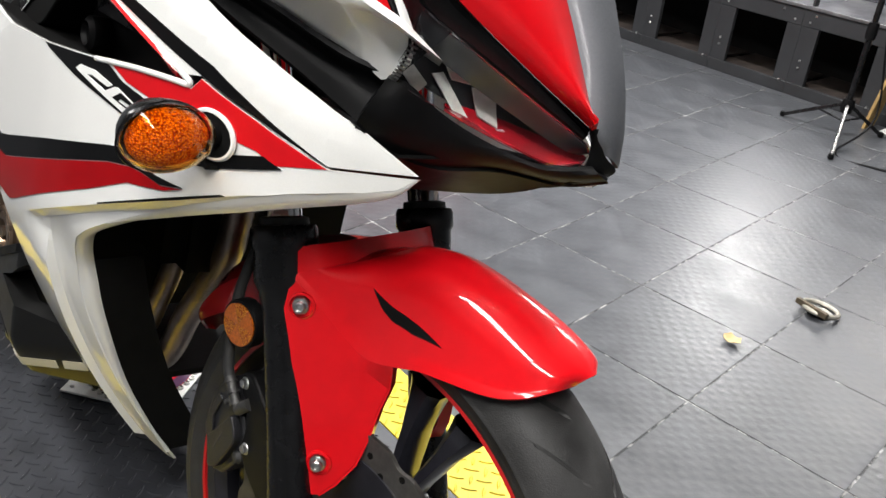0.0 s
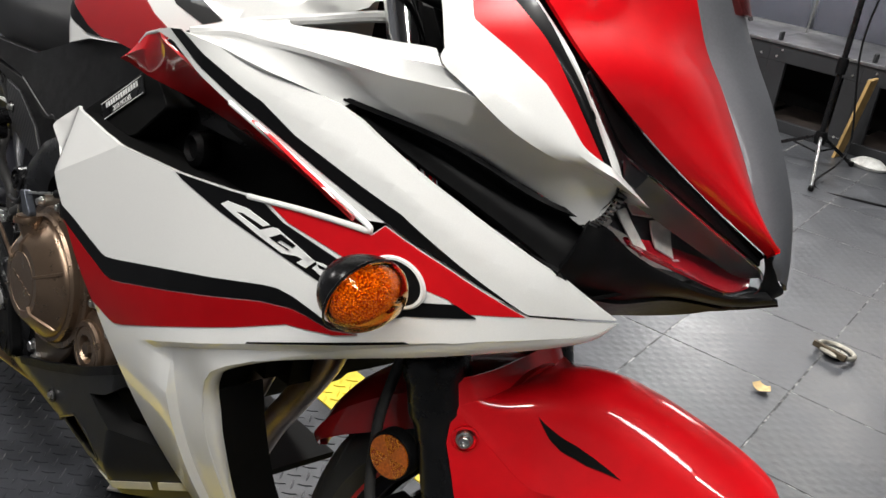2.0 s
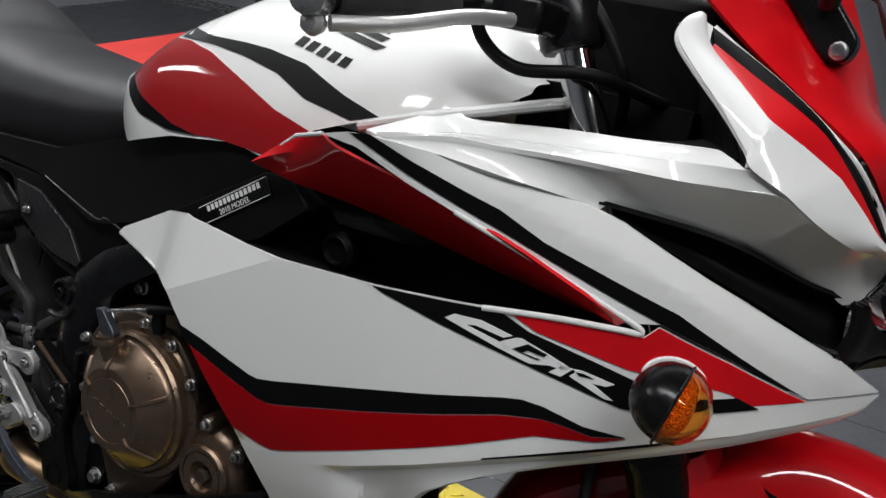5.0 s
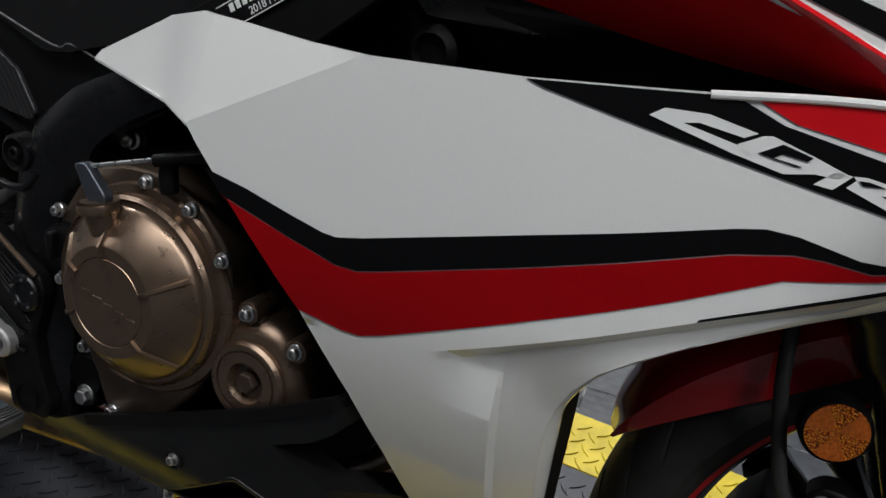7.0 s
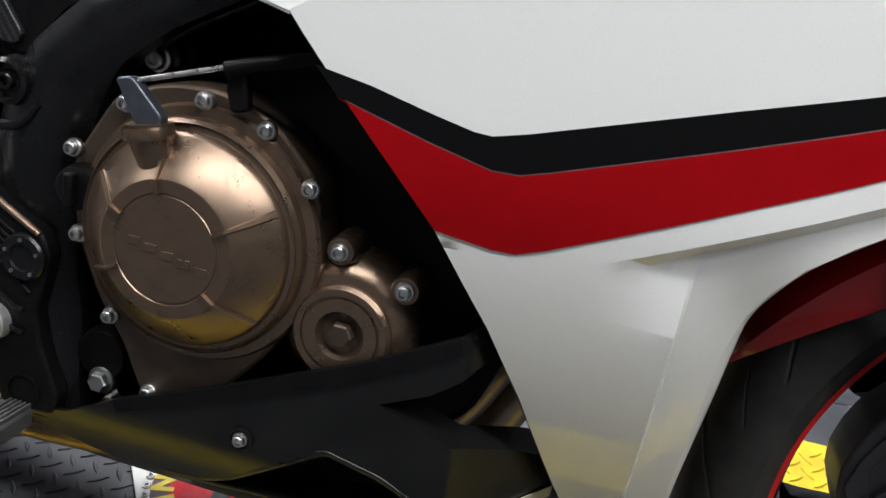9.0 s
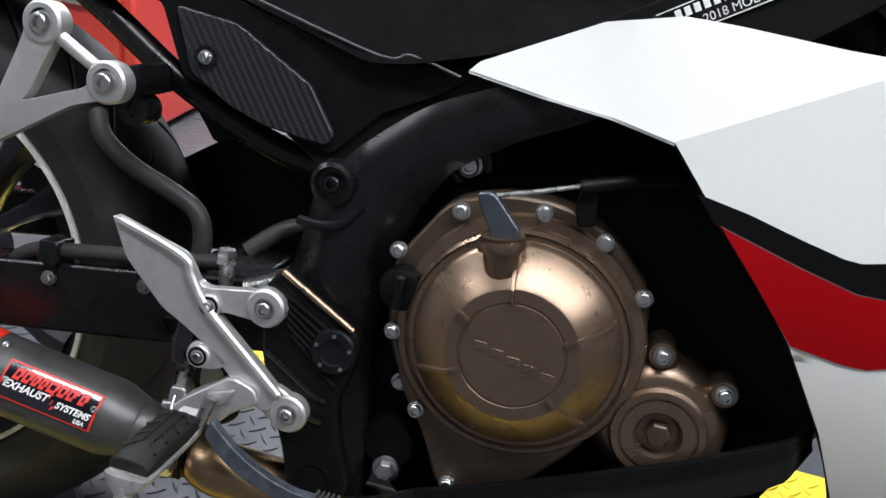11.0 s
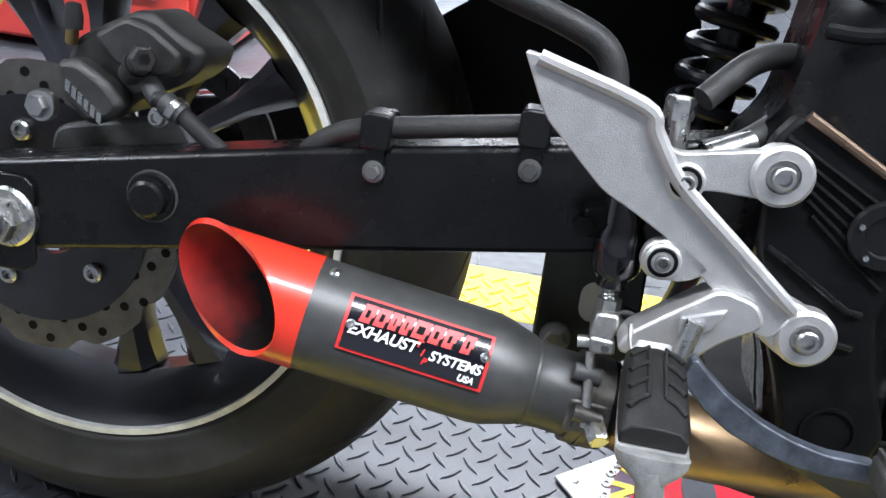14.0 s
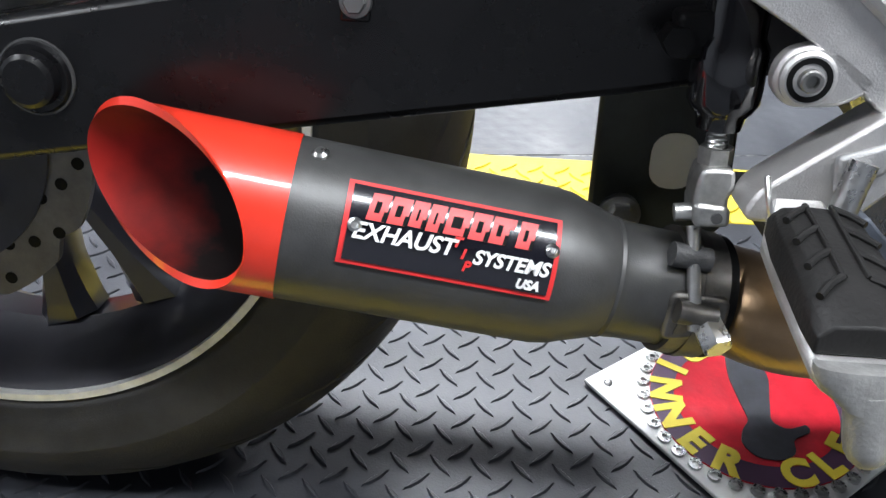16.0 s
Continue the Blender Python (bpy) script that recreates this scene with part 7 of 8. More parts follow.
part("axle_end", lathe([(0.010, 0.0), (0.010, -0.022), (0.008, -0.0235), (0.001, -0.0235)], 24, pose(0.034, -0.2095, 0.336)), STEEL, axle)
part("adjuster_plate", slab(rounded(0.018, 0.300, 0.052, 0.364, 0.010), -0.2075, -0.2035), SATIN, arm, bevel=0.001)
hose = part("brake_line", tube([(0.185, -0.150, 0.36), (0.205, -0.175, 0.388), (0.222, -0.190, 0.405), (0.24, -0.196, 0.4185), (0.265, -0.2, 0.4265), (0.352, -0.2, 0.4415), (0.42, -0.195, 0.452)], 0.0066, 16, 6), RUBBER, bike, "black rear brake line")
for cx, cz in ((0.266, 0.4265), (0.355, 0.4415)):
    clip = part("line_clip", slab(rounded(cx - 0.009, cz - 0.011, cx + 0.009, cz + 0.0105, 0.004), -0.2105, -0.185), SATIN, arm, bevel=0.0015)
    part("clip_tab", slab([(cx - 0.006, cz - 0.010), (cx + 0.006, cz - 0.010), (cx + 0.006, cz - 0.032), (cx - 0.006, cz - 0.032)], -0.2065, -0.2035), SATIN, clip, bevel=0.001)
    bolt(arm, cx + 0.0003, -0.2070, cz - 0.024, 0.0066, GREYHEX)
part("looped_hose", tube([(0.44, -0.205, 0.470), (0.465, -0.19, 0.492), (0.49, -0.175, 0.495), (0.497, -0.18, 0.475), (0.47, -0.20, 0.452), (0.446, -0.21, 0.442)], 0.0072, 14, 6), RUBBER, bike)
part("banjo_bolt", tube([(0.431, -0.215, 0.435), (0.428, -0.215, 0.468)], 0.006, 12, 1, False), STEEL, bike)
part("banjo_head", lathe([(0.0082, 0.006), (0.0082, -0.004), (0.007, -0.006), (0.001, -0.006)], 6, pose(0.428, -0.215, 0.465, -90)), STEEL, bike)
part("hose_crimp", tube([(0.447, -0.214, 0.441), (0.470, -0.206, 0.451)], 0.0075, 12, 1, False), STEEL, bike)
part("drain_hose", tube([(0.268, -0.16, 0.545), (0.283, -0.17, 0.527), (0.32, -0.185, 0.512), (0.36, -0.19, 0.500), (0.385, -0.19, 0.488), (0.394, -0.19, 0.468), (0.393, -0.19, 0.44)], 0.0080, 18, 6), RUBBER, bike, "thick black drain hose")
part("chain_guard", slab(soften([(0.13, 0.40), (0.16, 0.43), (0.215, 0.453), (0.288, 0.505), (0.458, 0.526), (0.472, 0.47), (0.46, 0.40), (0.30, 0.385)], 0.008), 0.055, 0.075), PLASTIC, bike, "black inner mudguard plate", 0.002)
chain = bmesh.new()
for k in range(40):
    x = 0.02 + 0.0125 * k

    bmesh.ops.create_cube(chain, size=1, matrix=pose(x, 0.10, 0.385 + 0.07 * k / 40, 0, 0, 0) @ Matrix.Diagonal((0.0098, 0.012 if k % 2 else 0.016, 0.011, 1)))
part("drive_chain", chain, DULL, bike, "dark drive chain", smooth=False)
part("sprocket", lathe_ring([(0.105 + 0.0, 0.0), (0.105, 0.006), (0.075, 0.006), (0.075, 0.0)], 42, pose(0, 0.095, 0.312)), DULL, rear_wheel).matrix_basis = pose(0, 0, -0.312)

# shock absorber
shock = part("shock_absorber", tube([(0.489, -0.02, 0.56), (0.469, -0.02, 0.40)], 0.014, 20, 1, False), SATIN, bike, "black shock absorber")
part("spring", tube([(0.486 - 0.020 * k / 72 + 0.026 * math.cos(k * 0.62), -0.02 + 0.026 * math.sin(k * 0.62), 0.565 - 0.15 * k / 72) for k in range(73)], 0.0055, 10, 2), mat("blue_black_spring", (0.008, 0.009, 0.014), 0.4, 0.0, 0.2), shock)

# suspension link, rear master cylinder
link = plate_between([(0.372, 0.372), (0.435, 0.378), (0.438, 0.30), (0.425, 0.288), (0.385, 0.288), (0.372, 0.30)], -0.165, -0.158, "suspension_link", mat("olive_black_steel", (0.03, 0.034, 0.03), 0.42, 0.3, 0, 40, 0.3), bike, "dark suspension link plate", 0.002, 0.006)
bolt(link, 0.387, -0.168, 0.304, 0.010, HEX)
bolt(link, 0.428, -0.168, 0.322, 0.010, HEX)
# white patch paints the bright floor behind the link's hole
part("bright_hole_patch", slab(rounded(0.398, 0.318, 0.420, 0.345, 0.009), -0.1662, -0.1655), BOARDWHITE, link)
cyl = part("rear_master_cylinder", lathe([(0.0095, 0.060), (0.0115, 0.055), (0.0115, 0.022), (0.0138, 0.018), (0.0138, -0.002), (0.0115, -0.006), (0.0095, -0.008), (0.0085, -0.013), (0.002, -0.013)], 32, Matrix.Translation((0.410, -0.226, 0.3785)) @ pose(0, 0, 0, 90, 0, 0)), GLOSSBLACK, bike, "black rear brake master cylinder")
part("push_rod", tube([(0.4105, -0.226, 0.367), (0.411, -0.226, 0.350)], 0.0034, 12, 1, False), STEEL, cyl)
for k in range(4):
    part("thread", lathe_ring([(0.0042, 0.0008), (0.0046, 0.0), (0.0042, -0.0008), (0.003, 0)], 14, pose(0.4105, -0.226, 0.3640 - 0.0018 * k, 90)), STEEL, cyl)
part("lock_nut", lathe([(0.0068, 0.0035), (0.0068, -0.0035), (0.002, -0.0035)], 6, pose(0.411, -0.226, 0.3545, -90)), ZINC, cyl)
clevis = part("clevis", slab(soften([(0.4050, 0.3515), (0.4172, 0.3520), (0.4182, 0.345), (0.4162, 0.339), (0.4175, 0.3335), (0.4045, 0.3325), (0.4030, 0.339), (0.4035, 0.346)], 0.003), -0.236, -0.218), ZINC, cyl, "zinc plated clevis", 0.002)
part("clevis_foot", slab(soften([(0.4030, 0.3380), (0.4175, 0.3370), (0.4185, 0.3285), (0.4045, 0.3275)], 0.003), -0.2375, -0.2165), ZINC, clevis, bevel=0.002)
part("clevis_pin", tube([(0.3975, -0.231, 0.3315), (0.4055, -0.231, 0.3325)], 0.0036, 14, 1, False), ZINC, clevis)
part("pin_dot", lathe([(0.0022, 0.001), (0.0022, -0.0008), (0.0003, -0.0008)], 12, pose(0.4125, -0.2378, 0.3325)), DULL, clevis)
part("switch_block", slab(soften([(0.388, 0.408), (0.402, 0.410), (0.403, 0.393), (0.390, 0.391)], 0.003), -0.232, -0.214), PLASTIC, cyl, bevel=0.002)
part("switch_bolt", lathe([(0.006, 0.01), (0.006, -0.004), (0.001, -0.004)], 6, pose(0.389, -0.230, 0.398)), PLASTIC, cyl)
part("return_spring", tube([(0.515, -0.215, 0.345), (0.519, -0.215, 0.32), (0.516, -0.215, 0.315), (0.513, -0.215, 0.32)], 0.0012, 6, 4), STEEL, bike)

# engine mounts below the cover
mt = part("stand_mount", lathe([(0.022, 0.05), (0.022, 0.004), (0.020, 0.0)], 36, pose(0.588, -0.216, 0.343)), PLASTIC, bike, "black rubber mount")
bolt(mt, 0.590, -0.216, 0.322, 0.0115, HEX)
part("mount_tube", tube([(0.588, -0.20, 0.343), (0.588, 0.05, 0.343)], 0.02, 20, 1, False), SATIN, mt)
bolt(bike, 0.583, -0.19, 0.388, 0.0078, HEX)
fm = part("frame_lug", lathe([(0.019, 0.05), (0.019, 0.004), (0.017, 0.0), (0.013, 0.0), (0.012, 0.003), (0.002, 0.003)], 32, pose(0.603, -0.186, 0.577)), SATIN, bike)
bolt(fm, 0.603, -0.186, 0.577, 0.0105)

# sub-frame tube, passenger peg bracket
part("subframe_tube", tube([(0.20, -0.165, 0.67), (0.268, -0.168, 0.636), (0.339, -0.17, 0.594), (0.404, -0.17, 0.565), (0.450, -0.165, 0.549), (0.49, -0.16, 0.545)], 0.0115, 20, 6), SATIN, bike, "black sub-frame tube")
br = plate_between([(0.258, 0.622), (0.272, 0.630), (0.282, 0.620), (0.280, 0.605), (0.262, 0.562), (0.256, 0.556), (0.310, 0.578), (0.318, 0.592), (0.332, 0.596), (0.338, 0.583), (0.328, 0.572), (0.300, 0.562), (0.233, 0.517), (0.205, 0.503), (0.192, 0.520), (0.204, 0.540), (0.232, 0.548), (0.252, 0.600)], -0.246, -0.234, "passenger_peg_bracket", ALLOY, bike, "silver passenger peg bracket", 0.003, 0.005)
part("brace", tube([(0.279, -0.240, 0.612), (0.318, -0.240, 0.592)], 0.0055, 12, 1, False), ALLOY, br)
for bx, bz in ((0.270, 0.619), (0.327, 0.585)):
    part("boss", lathe_ring([(0.0165, 0.012), (0.0165, -0.002), (0.0145, -0.004), (0.0105, -0.004), (0.0105, 0.012)], 32, pose(bx, -0.244, bz)), ALLOY, br)
    bolt(br, bx, -0.244, bz, 0.0098)
part("spacer", tube([(0.327, -0.235, 0.583), (0.335, -0.17, 0.59)], 0.013, 18, 1, False), SATIN, br)
part("lug", lathe([(0.013, 0.02), (0.013, -0.003), (0.006, -0.003), (0.005, 0.0), (0.001, 0.0)], 24, pose(0.329, -0.205, 0.563)), SATIN, br)
pp = part("passenger_peg", slab(soften([(0.196, 0.545), (0.212, 0.545), (0.165, 0.63), (0.14, 0.68), (0.118, 0.675), (0.15, 0.61)], 0.006), -0.275, -0.255), ALLOY, br, "folded silver passenger peg", 0.003)
for k in range(9):
    part("tooth", block(0.203 - 0.0075 * k, -0.265, 0.553 + 0.0138 * k, 0.008, 0.018, 0.005, None), ALLOY, pp, bevel=0.001)
part("peg_rod", tube([(0.212, -0.25, 0.553), (0.15, -0.25, 0.665)], 0.0055, 12, 1, False), ALLOY, br)
part("peg_pin", lathe([(0.011, 0.01), (0.011, -0.003), (0.0095, -0.005), (0.001, -0.005)], 24, pose(0.207, -0.252, 0.529)), ALLOY, br)
part("clevis_block", slab(soften([(0.188, 0.530), (0.203, 0.541), (0.215, 0.512), (0.203, 0.498)], 0.004), -0.262, -0.245), ALLOY, br, bevel=0.002)
bolt(br, 0.174, -0.252, 0.503, 0.0088, HEX)
part("rear_flag", slab(soften([(0.345, 0.578), (0.392, 0.566), (0.40, 0.548), (0.375, 0.541)], 0.004), -0.15, -0.145), PLASTIC, bike)

# rear caliper
rc = part("rear_caliper", slab(soften([(0.045, 0.432), (0.052, 0.447), (0.073, 0.459), (0.095, 0.470), (0.106, 0.469), (0.114, 0.462), (0.140, 0.450), (0.137, 0.437), (0.124, 0.426), (0.095, 0.412), (0.079, 0.397), (0.058, 0.405)], 0.005), -0.160, -0.105), CALIPER, bike, "grey cast rear brake caliper", 0.007)
part("piston_housing", slab(soften([(0.072, 0.452), (0.094, 0.466), (0.110, 0.462), (0.132, 0.447), (0.128, 0.434), (0.108, 0.428), (0.086, 0.436)], 0.005), -0.174, -0.158), CALIPER, rc, bevel=0.006)
part("caliper_face", slab(soften([(0.050, 0.434), (0.053, 0.412), (0.072, 0.395), (0.088, 0.400), (0.097, 0.411), (0.085, 0.425), (0.064, 0.437)], 0.006), -0.180, -0.160), CALIPER, rc, bevel=0.005)
for k in range(6):
    x, z = 0.058 + 0.0042 * k, 0.4195 - 0.0034 * k
    part("maker_mark", slab([(x, z - 0.0028), (x + 0.003, z - 0.0050), (x + 0.0036, z + 0.0018), (x + 0.0006, z + 0.0040)], -0.1812, -0.1800), STEEL, rc)
part("bleed_screw", tube([(0.050, -0.160, 0.444), (0.055, -0.166, 0.458)], 0.0042, 12, 1, False), BRASSY, rc)
part("rubber_cap", lathe([(0.0055, 0.008), (0.006, 0.0), (0.0045, -0.008), (0.001, -0.009)], 14, pose(0.056, -0.167, 0.461, -90)), RUBBER, rc)
part("slide_pin", tube([(0.097, -0.172, 0.431), (0.112, -0.186, 0.443)], 0.0075, 16, 1, False), CALIPER, rc)
part("pin_boot", lathe_ring([(0.0085, -0.003), (0.0095, 0.0), (0.0085, 0.003), (0.006, 0.0)], 20, Matrix.Translation((0.106, -0.180, 0.438)) @ Vector((0.015, -0.014, 0.012)).to_track_quat("Y", "Z").to_matrix().to_4x4()), RUBBER, rc)
part("pin_head", lathe([(0.0085, 0.004), (0.0085, -0.003), (0.007, -0.004), (0.004, -0.004), (0.004, -0.001), (0.001, -0.001)], 6, Matrix.Translation((0.1135, -0.1875, 0.444)) @ pose(0, 0, 0, 0, 0, 40)), DULL, rc)
part("banjo", tube([(0.112, -0.176, 0.428), (0.122, -0.182, 0.419)], 0.0065, 14, 1, False), DULL, rc)
part("caliper_hose", tube([(0.120, -0.182, 0.421), (0.131, -0.184, 0.418), (0.150, -0.186, 0.405), (0.168, -0.188, 0.394), (0.185, -0.19, 0.385)], 0.0055, 14, 6), RUBBER, rc)
part("crimp", tube([(0.126, -0.1835, 0.4195), (0.139, -0.185, 0.4125)], 0.0072, 14, 1, False), DULL, rc)
part("crimp_collar", lathe_ring([(0.0085, -0.0025), (0.0085, 0.0025), (0.006, 0.0025), (0.006, -0.0025)], 20, Matrix.Translation((0.134, -0.1845, 0.415)) @ Vector((0.013, -0.0015, -0.007)).to_track_quat("Y", "Z").to_matrix().to_4x4()), STEEL, rc)
bolt(rc, 0.035, -0.172, 0.402, 0.0105, HEX)
bolt(rc, 0.120, -0.178, 0.408, 0.0072)
part("caliper_bracket", slab(soften([(0.03, 0.385), (0.12, 0.405), (0.14, 0.37), (0.10, 0.34), (0.02, 0.33)], 0.01), -0.15, -0.135), DULL, rc, bevel=0.003)

# muffler


def tip_lining():
    """Red at the mouth that breaks up into near-black further in."""
    m = mat("red_to_black_lining", (0.01, 0.006, 0.006), 0.7, spec=0.2)
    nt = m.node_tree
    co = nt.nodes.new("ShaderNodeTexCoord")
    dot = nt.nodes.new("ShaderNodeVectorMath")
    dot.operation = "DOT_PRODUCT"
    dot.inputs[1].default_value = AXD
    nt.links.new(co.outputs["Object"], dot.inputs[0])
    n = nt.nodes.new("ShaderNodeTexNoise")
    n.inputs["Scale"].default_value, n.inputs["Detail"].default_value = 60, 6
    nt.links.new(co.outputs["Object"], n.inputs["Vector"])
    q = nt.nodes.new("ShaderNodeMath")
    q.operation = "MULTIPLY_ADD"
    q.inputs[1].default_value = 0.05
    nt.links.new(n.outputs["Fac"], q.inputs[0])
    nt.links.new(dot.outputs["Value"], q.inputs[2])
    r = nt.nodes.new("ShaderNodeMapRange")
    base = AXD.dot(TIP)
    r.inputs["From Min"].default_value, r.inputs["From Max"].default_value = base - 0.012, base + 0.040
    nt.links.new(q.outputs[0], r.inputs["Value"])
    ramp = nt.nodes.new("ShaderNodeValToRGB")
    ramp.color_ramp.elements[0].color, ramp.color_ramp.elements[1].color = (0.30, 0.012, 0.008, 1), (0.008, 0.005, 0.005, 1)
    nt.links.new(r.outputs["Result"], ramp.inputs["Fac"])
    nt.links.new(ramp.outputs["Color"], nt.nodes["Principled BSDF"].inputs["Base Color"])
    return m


TIP, TAIL = Vector((0.199, -0.242, 0.330)), Vector((0.3705, -0.2219, 0.2975))
AXD = (TAIL - TIP).normalized()
MQ = Matrix.Translation(TIP) @ AXD.to_track_quat("Y", "Z").to_matrix().to_4x4()
RM = 0.0332
NEAR, OVER = Vector((0.116, -0.993, 0.0)), Vector((0.184, 0.0215, 0.983))
muffler = part("muffler", lathe([(RM - 0.001, 0.045), (RM, 0.0455), (RM, 0.152), (RM - 0.0010, 0.159), (RM - 0.0035, 0.167), (0.0268, 0.177), (0.0258, 0.1785), (0.0262, 0.1800), (0.0255, 0.1815), (0.0248, 0.190), (0.0246, 0.212), (0.023, 0.2125)], 72, MQ), MUFFLER, bike, "grey muffler with a slash-cut red tip", sharp=25)
rows = []
for k in range(72):
    a = 2 * math.pi * k / 72
    z, x = math.sin(a), math.cos(a)
    rows.append((a, x, z))
tip_rows_o, tip_rows_i = [], []
turned = MQ.to_3x3()
for t in (0.0, 0.04, 0.12, 0.26, 0.6, 1.0):
    ro, ri = [], []
    for a, x, z in rows:
        out = turned @ Vector((x, 0, z))
        start = -0.0047 + 0.0382 * out.dot(NEAR) - 0.0044 * out.dot(OVER)
        y = start + (0.0462 - start) * t
        r = RM + 0.0006 + (0.0008 if t < 0.02 else 0)
        ro.append(MQ @ Vector((r * x, y, r * z)))
        ri.append(MQ @ Vector(((RM - 0.0022) * x, y, (RM - 0.0022) * z)))
    tip_rows_o.append(ro)
    tip_rows_i.append(ri)
part("red_tip", grid(tip_rows_i[:1] + tip_rows_o, True), TIPRED, muffler, "red slash-cut tip")
part("tip_inside", grid(tip_rows_i[:-1] + [[MQ @ Vector(((RM - 0.0022) * x, 0.11, (RM - 0.0022) * z)) for a, x, z in rows]], True), tip_lining(), muffler, "inside of the tip, red at the mouth and black further in")
part("tip_end_wall", lathe([(RM - 0.002, 0.1102), (RM - 0.002, 0.112), (0.001, 0.112)], 48, MQ), DARK, muffler)
part("rivet", lathe([(0.0034, 0.003), (0.0034, -0.0005), (0.0022, -0.0017), (0.0004, -0.0019)], 16, pose(0.2590, -0.2445, 0.3515, -72, 0, 0)), STEEL, muffler)
# curved name plate on the muffler
BC = MQ @ Vector((0, 0.1085, 0))
side_v = Vector((0.18, -1.0, 0.53))
side_v = (side_v - AXD * side_v.dot(AXD)).normalized()
up_v = side_v.cross(AXD).normalized()
if up_v.z < 0:
    up_v = -up_v


def badge_at(u, v, lift):
    """A place on the name plate: u along the muffler, v up round it, in metres."""
    a = v / RM
    return BC + AXD * u + (RM + lift) * (math.cos(a) * side_v + math.sin(a) * up_v)


def badge_patch(u0, v0, u1, v1, lift, slant=0.0, n=10):
    rows = []
    for i in range(n + 1):
        v = v0 + (v1 - v0) * i / n
        rows.append([badge_at(u0 + (u1 - u0) * j / 4 + slant * (v - v0), v, lift) for j in range(5)])
    return thicken(grid(rows), 0.0003)


badge = part("name_plate", badge_patch(-0.0415, -0.0155, 0.0415, 0.0160, 0.0012), TEXTRED, muffler, "red-bordered black name plate")
part("plate_face", badge_patch(-0.0395, -0.0137, 0.0395, 0.0142, 0.0017), mat("glossy_black_face", (0.006, 0.006, 0.01), 0.18, 0, 0.8), badge)
for k, (w, low) in enumerate(((0.0070, 0.0), (0.0072, 0.0), (0.0058, 0.0004), (0.0058, 0.0), (0.0088, 0.0002), (0.0070, 0.0), (0.0068, 0.0), (0.0022, 0.0062), (0.0064, 0.0))):
    u = -0.0335 + sum((0.0078, 0.0080, 0.0066, 0.0068, 0.0096, 0.0078, 0.0076, 0.0030, 0.0)[:k])
    part("red_bar", badge_patch(u, 0.0016 + low, u + w, 0.0118, 0.0021, 0.18, 4), TEXTRED, badge)
    if w > 0.0056:
        part("dark_core", badge_patch(u + 0.0026, 0.0044, u + w - 0.0023, 0.0086, 0.0024, 0.18, 3), DARK, badge)
        part("dark_core", badge_patch(u + w - 0.0012, 0.0016, u + w + 0.0002, 0.0052, 0.0024, 0.18, 3), DARK, badge)


def badge_words(text, u, v, size, lift, material, shear=0.25, turn=0.0):
    n = Vector(badge_at(u, v, 1.0)) - Vector(badge_at(u, v, 0.0))
    x = AXD
    y = n.cross(x).normalized()
    if y.dot(up_v) < 0:
        y = -y
    m = Matrix((x, y, x.cross(y))).transposed().to_4x4()
    m.translation = badge_at(u, v, lift)
    words("print", text, size, m @ Matrix.Rotation(turn, 4, "Z"), material, badge, shear, 0.0003, 1.0, 0.00022)


badge_words("EXHAUST", -0.0185, -0.0028, 0.0088, 0.0026, TEXTWHITE)
badge_words("SYSTEMS", 0.0232, -0.0045, 0.0076, 0.0026, TEXTWHITE)
badge_words("USA", 0.031, -0.0108, 0.0050, 0.0026, TEXTWHITE)
for ch, u, v in (("T", 0.0015, -0.0005), ("I", 0.0045, -0.0042), ("P", 0.0065, -0.0082)):
    badge_words(ch, u, v, 0.0052, 0.0026, TEXTRED)
for u, v in ((-0.0368, -0.001), (0.0384, 0.003)):
    n = badge_at(u, v, 1.0) - badge_at(u, v, 0.0)
    q = Matrix.Translation(badge_at(u, v, 0.002)) @ (-n).to_track_quat("Y", "Z").to_matrix().to_4x4()
    part("rivet", lathe([(0.0028, 0.001), (0.0028, -0.0004), (0.0016, -0.0014), (0.001, -0.0008), (0.0002, -0.0008)], 16, q), STEEL, badge)
# clamp and pipe
cl = MQ @ Vector((0, 0.214, 0))
clamp = part("pipe_clamp", lathe_ring([(0.0275, 0.206), (0.0275, 0.224), (0.0250, 0.224), (0.0250, 0.206)], 48, MQ), CLAMPSTEEL, bike, "steel band clamp")
part("gasket", lathe_ring([(0.0268, 0.224), (0.0268, 0.228), (0.0235, 0.228), (0.0235, 0.224)], 48, MQ), DARK, clamp)
part("band_ridge", lathe_ring([(0.0282, 0.213), (0.0282, 0.217), (0.0270, 0.217), (0.0270, 0.213)], 48, MQ), CLAMPSTEEL, clamp)
up_barrel, low_barrel = cl + Vector((-0.002, -0.018, 0.0240)), cl + Vector((0.001, -0.0285, 0.004))
for at, m in ((up_barrel, DULL), (low_barrel, CLAMPSTEEL)):
    part("clamp_barrel", tube([at - AXD * 0.008, at + AXD * 0.008], 0.0050, 16, 1, False), m, clamp)
part("clamp_screw", tube([up_barrel + Vector((0, 0.004, 0.012)), low_barrel + Vector((0, -0.003, -0.006))], 0.0028, 12, 1, False), STEEL, clamp)
part("clamp_tab", slab(soften([(low_barrel.x - 0.012, low_barrel.z - 0.014), (low_barrel.x + 0.013, low_barrel.z - 0.012), (low_barrel.x + 0.014, low_barrel.z + 0.006), (low_barrel.x - 0.010, low_barrel.z + 0.008)], 0.004), low_barrel.y + 0.0015, low_barrel.y + 0.007), CLAMPSTEEL, clamp, bevel=0.0015)
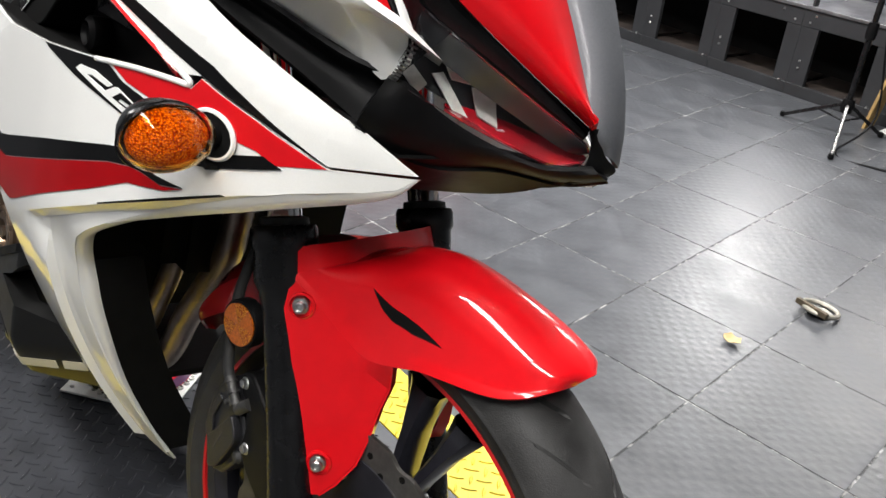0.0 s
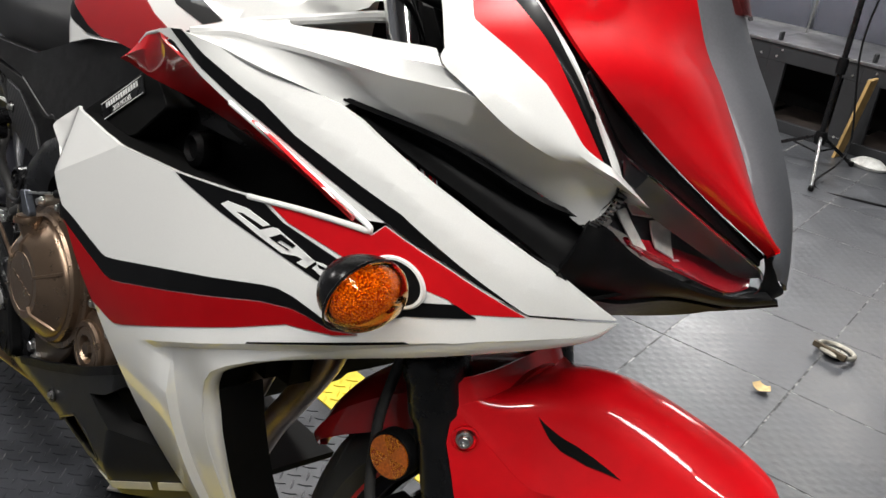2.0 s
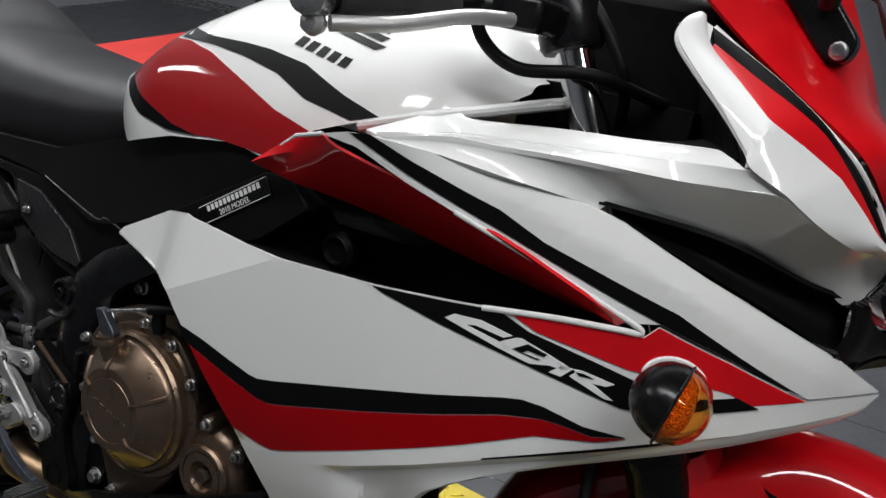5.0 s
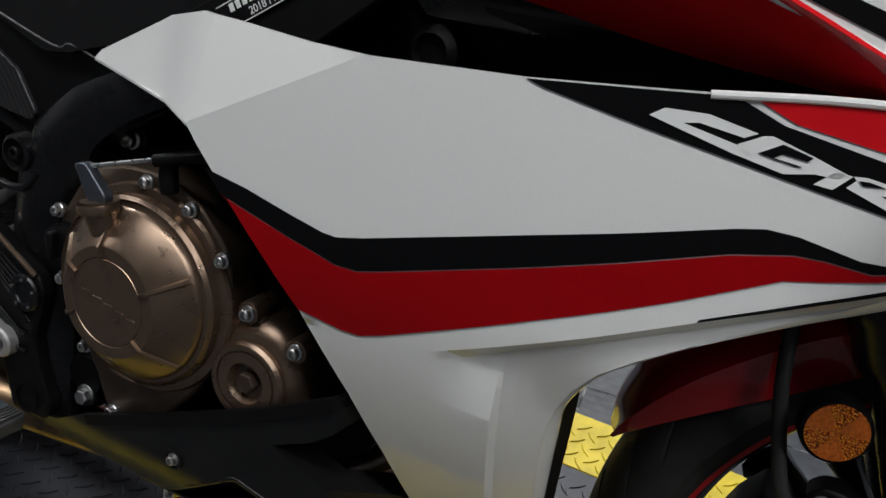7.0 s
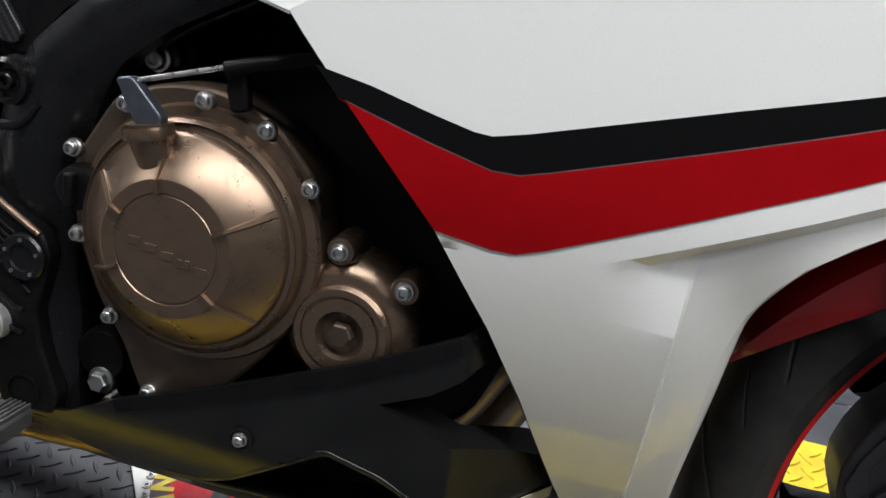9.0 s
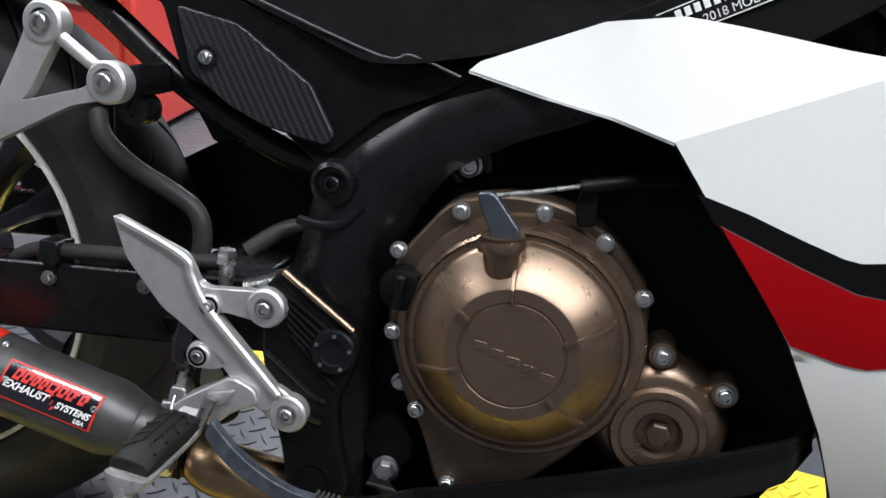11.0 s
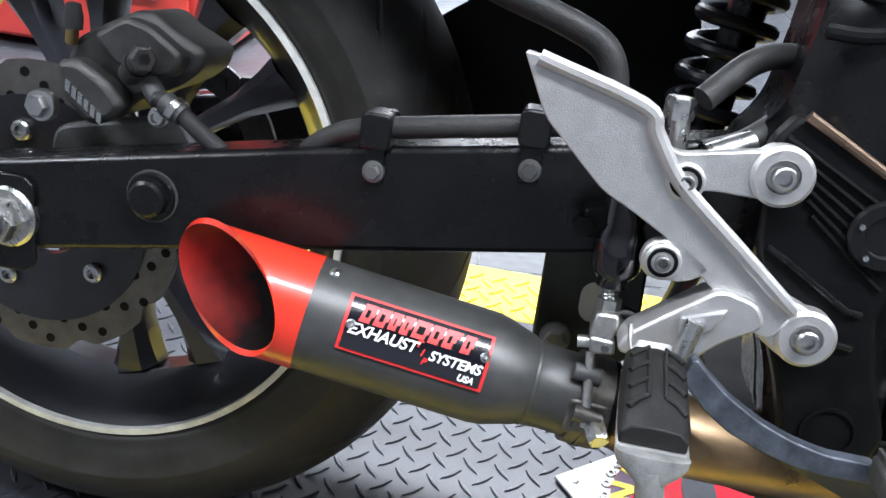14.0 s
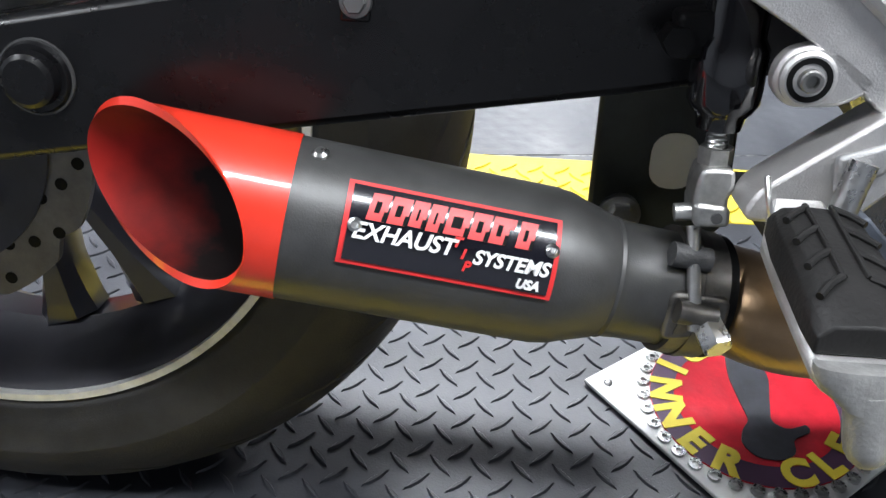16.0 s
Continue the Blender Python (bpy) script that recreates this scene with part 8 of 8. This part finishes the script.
part("screw_head", lathe([(0.0066, 0.006), (0.0066, -0.005), (0.0056, -0.0065), (0.0005, -0.0065)], 6, Matrix.Translation(low_barrel + Vector((0.007, -0.004, -0.007))) @ pose(0, 0, 0, 25, 0, 20)), STEEL, clamp)
part("exhaust_pipe", tube([MQ @ Vector((0, 0.19, 0)), MQ @ Vector((0, 0.235, 0)), Vector((0.455, -0.225, 0.284)), Vector((0.52, -0.20, 0.268)), Vector((0.60, -0.16, 0.245)), Vector((0.7, -0.11, 0.215))], 0.0238, 36, 8), HEATED, bike, "heat-stained exhaust pipe")
# side stand on the far side
part("side_stand", tube([(0.52, 0.13, 0.30), (0.50, 0.20, 0.16), (0.48, 0.262, 0.062)], 0.012, 16, 4), SATIN, bike, "black side stand")

# ---------------------------------------------------------------- floor tiles, last
TILE_SIZE = 0.318
TURN_T = radians(6.5)


def tile_mesh():
    bm = block(0, 0, 0, TILE_SIZE - 0.0046, TILE_SIZE - 0.0046, 0.008)
    bmesh.ops.bevel(bm, geom=[e for e in bm.edges if all(v.co.z > 0 for v in e.verts)], offset=0.0008, segments=1)
    me = bpy.data.meshes.new("floor_tile")
    bm.to_mesh(me)
    bm.free()
    me.materials.append(TILE)
    return me


TM = tile_mesh()
rnd = random.Random(4)
centre = Vector((1.19, 0.94))
far = bmesh.new()
for i in range(-16, 13):
    for j in range(-13, 11):
        u, v = (i + 0.5) * TILE_SIZE, (j + 0.5) * TILE_SIZE
        x = centre.x + u * math.cos(TURN_T) - v * math.sin(TURN_T)
        y = centre.y + u * math.sin(TURN_T) + v * math.cos(TURN_T)
        if not (-3.75 < x < 4.75 and -3.35 < y < 3.75):
            continue
        z = -0.0046 + rnd.uniform(0, 0.0004)
        m = pose(x, y, z + 0.004 - 0.004, rnd.uniform(-0.05, 0.05), rnd.uniform(-0.05, 0.05), math.degrees(TURN_T) + rnd.uniform(-0.2, 0.2))
        if -1.6 < x < 2.6 and -0.9 < y < 3.2:
            shared("floor_tile", TM, floor, m)
        else:
            bmesh.ops.create_cube(far, size=1, matrix=m @ Matrix.Diagonal((TILE_SIZE - 0.004, TILE_SIZE - 0.004, 0.008, 1)))
tagged(part("far_floor_tiles", far, TILE, floor, smooth=False), kind="stuff")
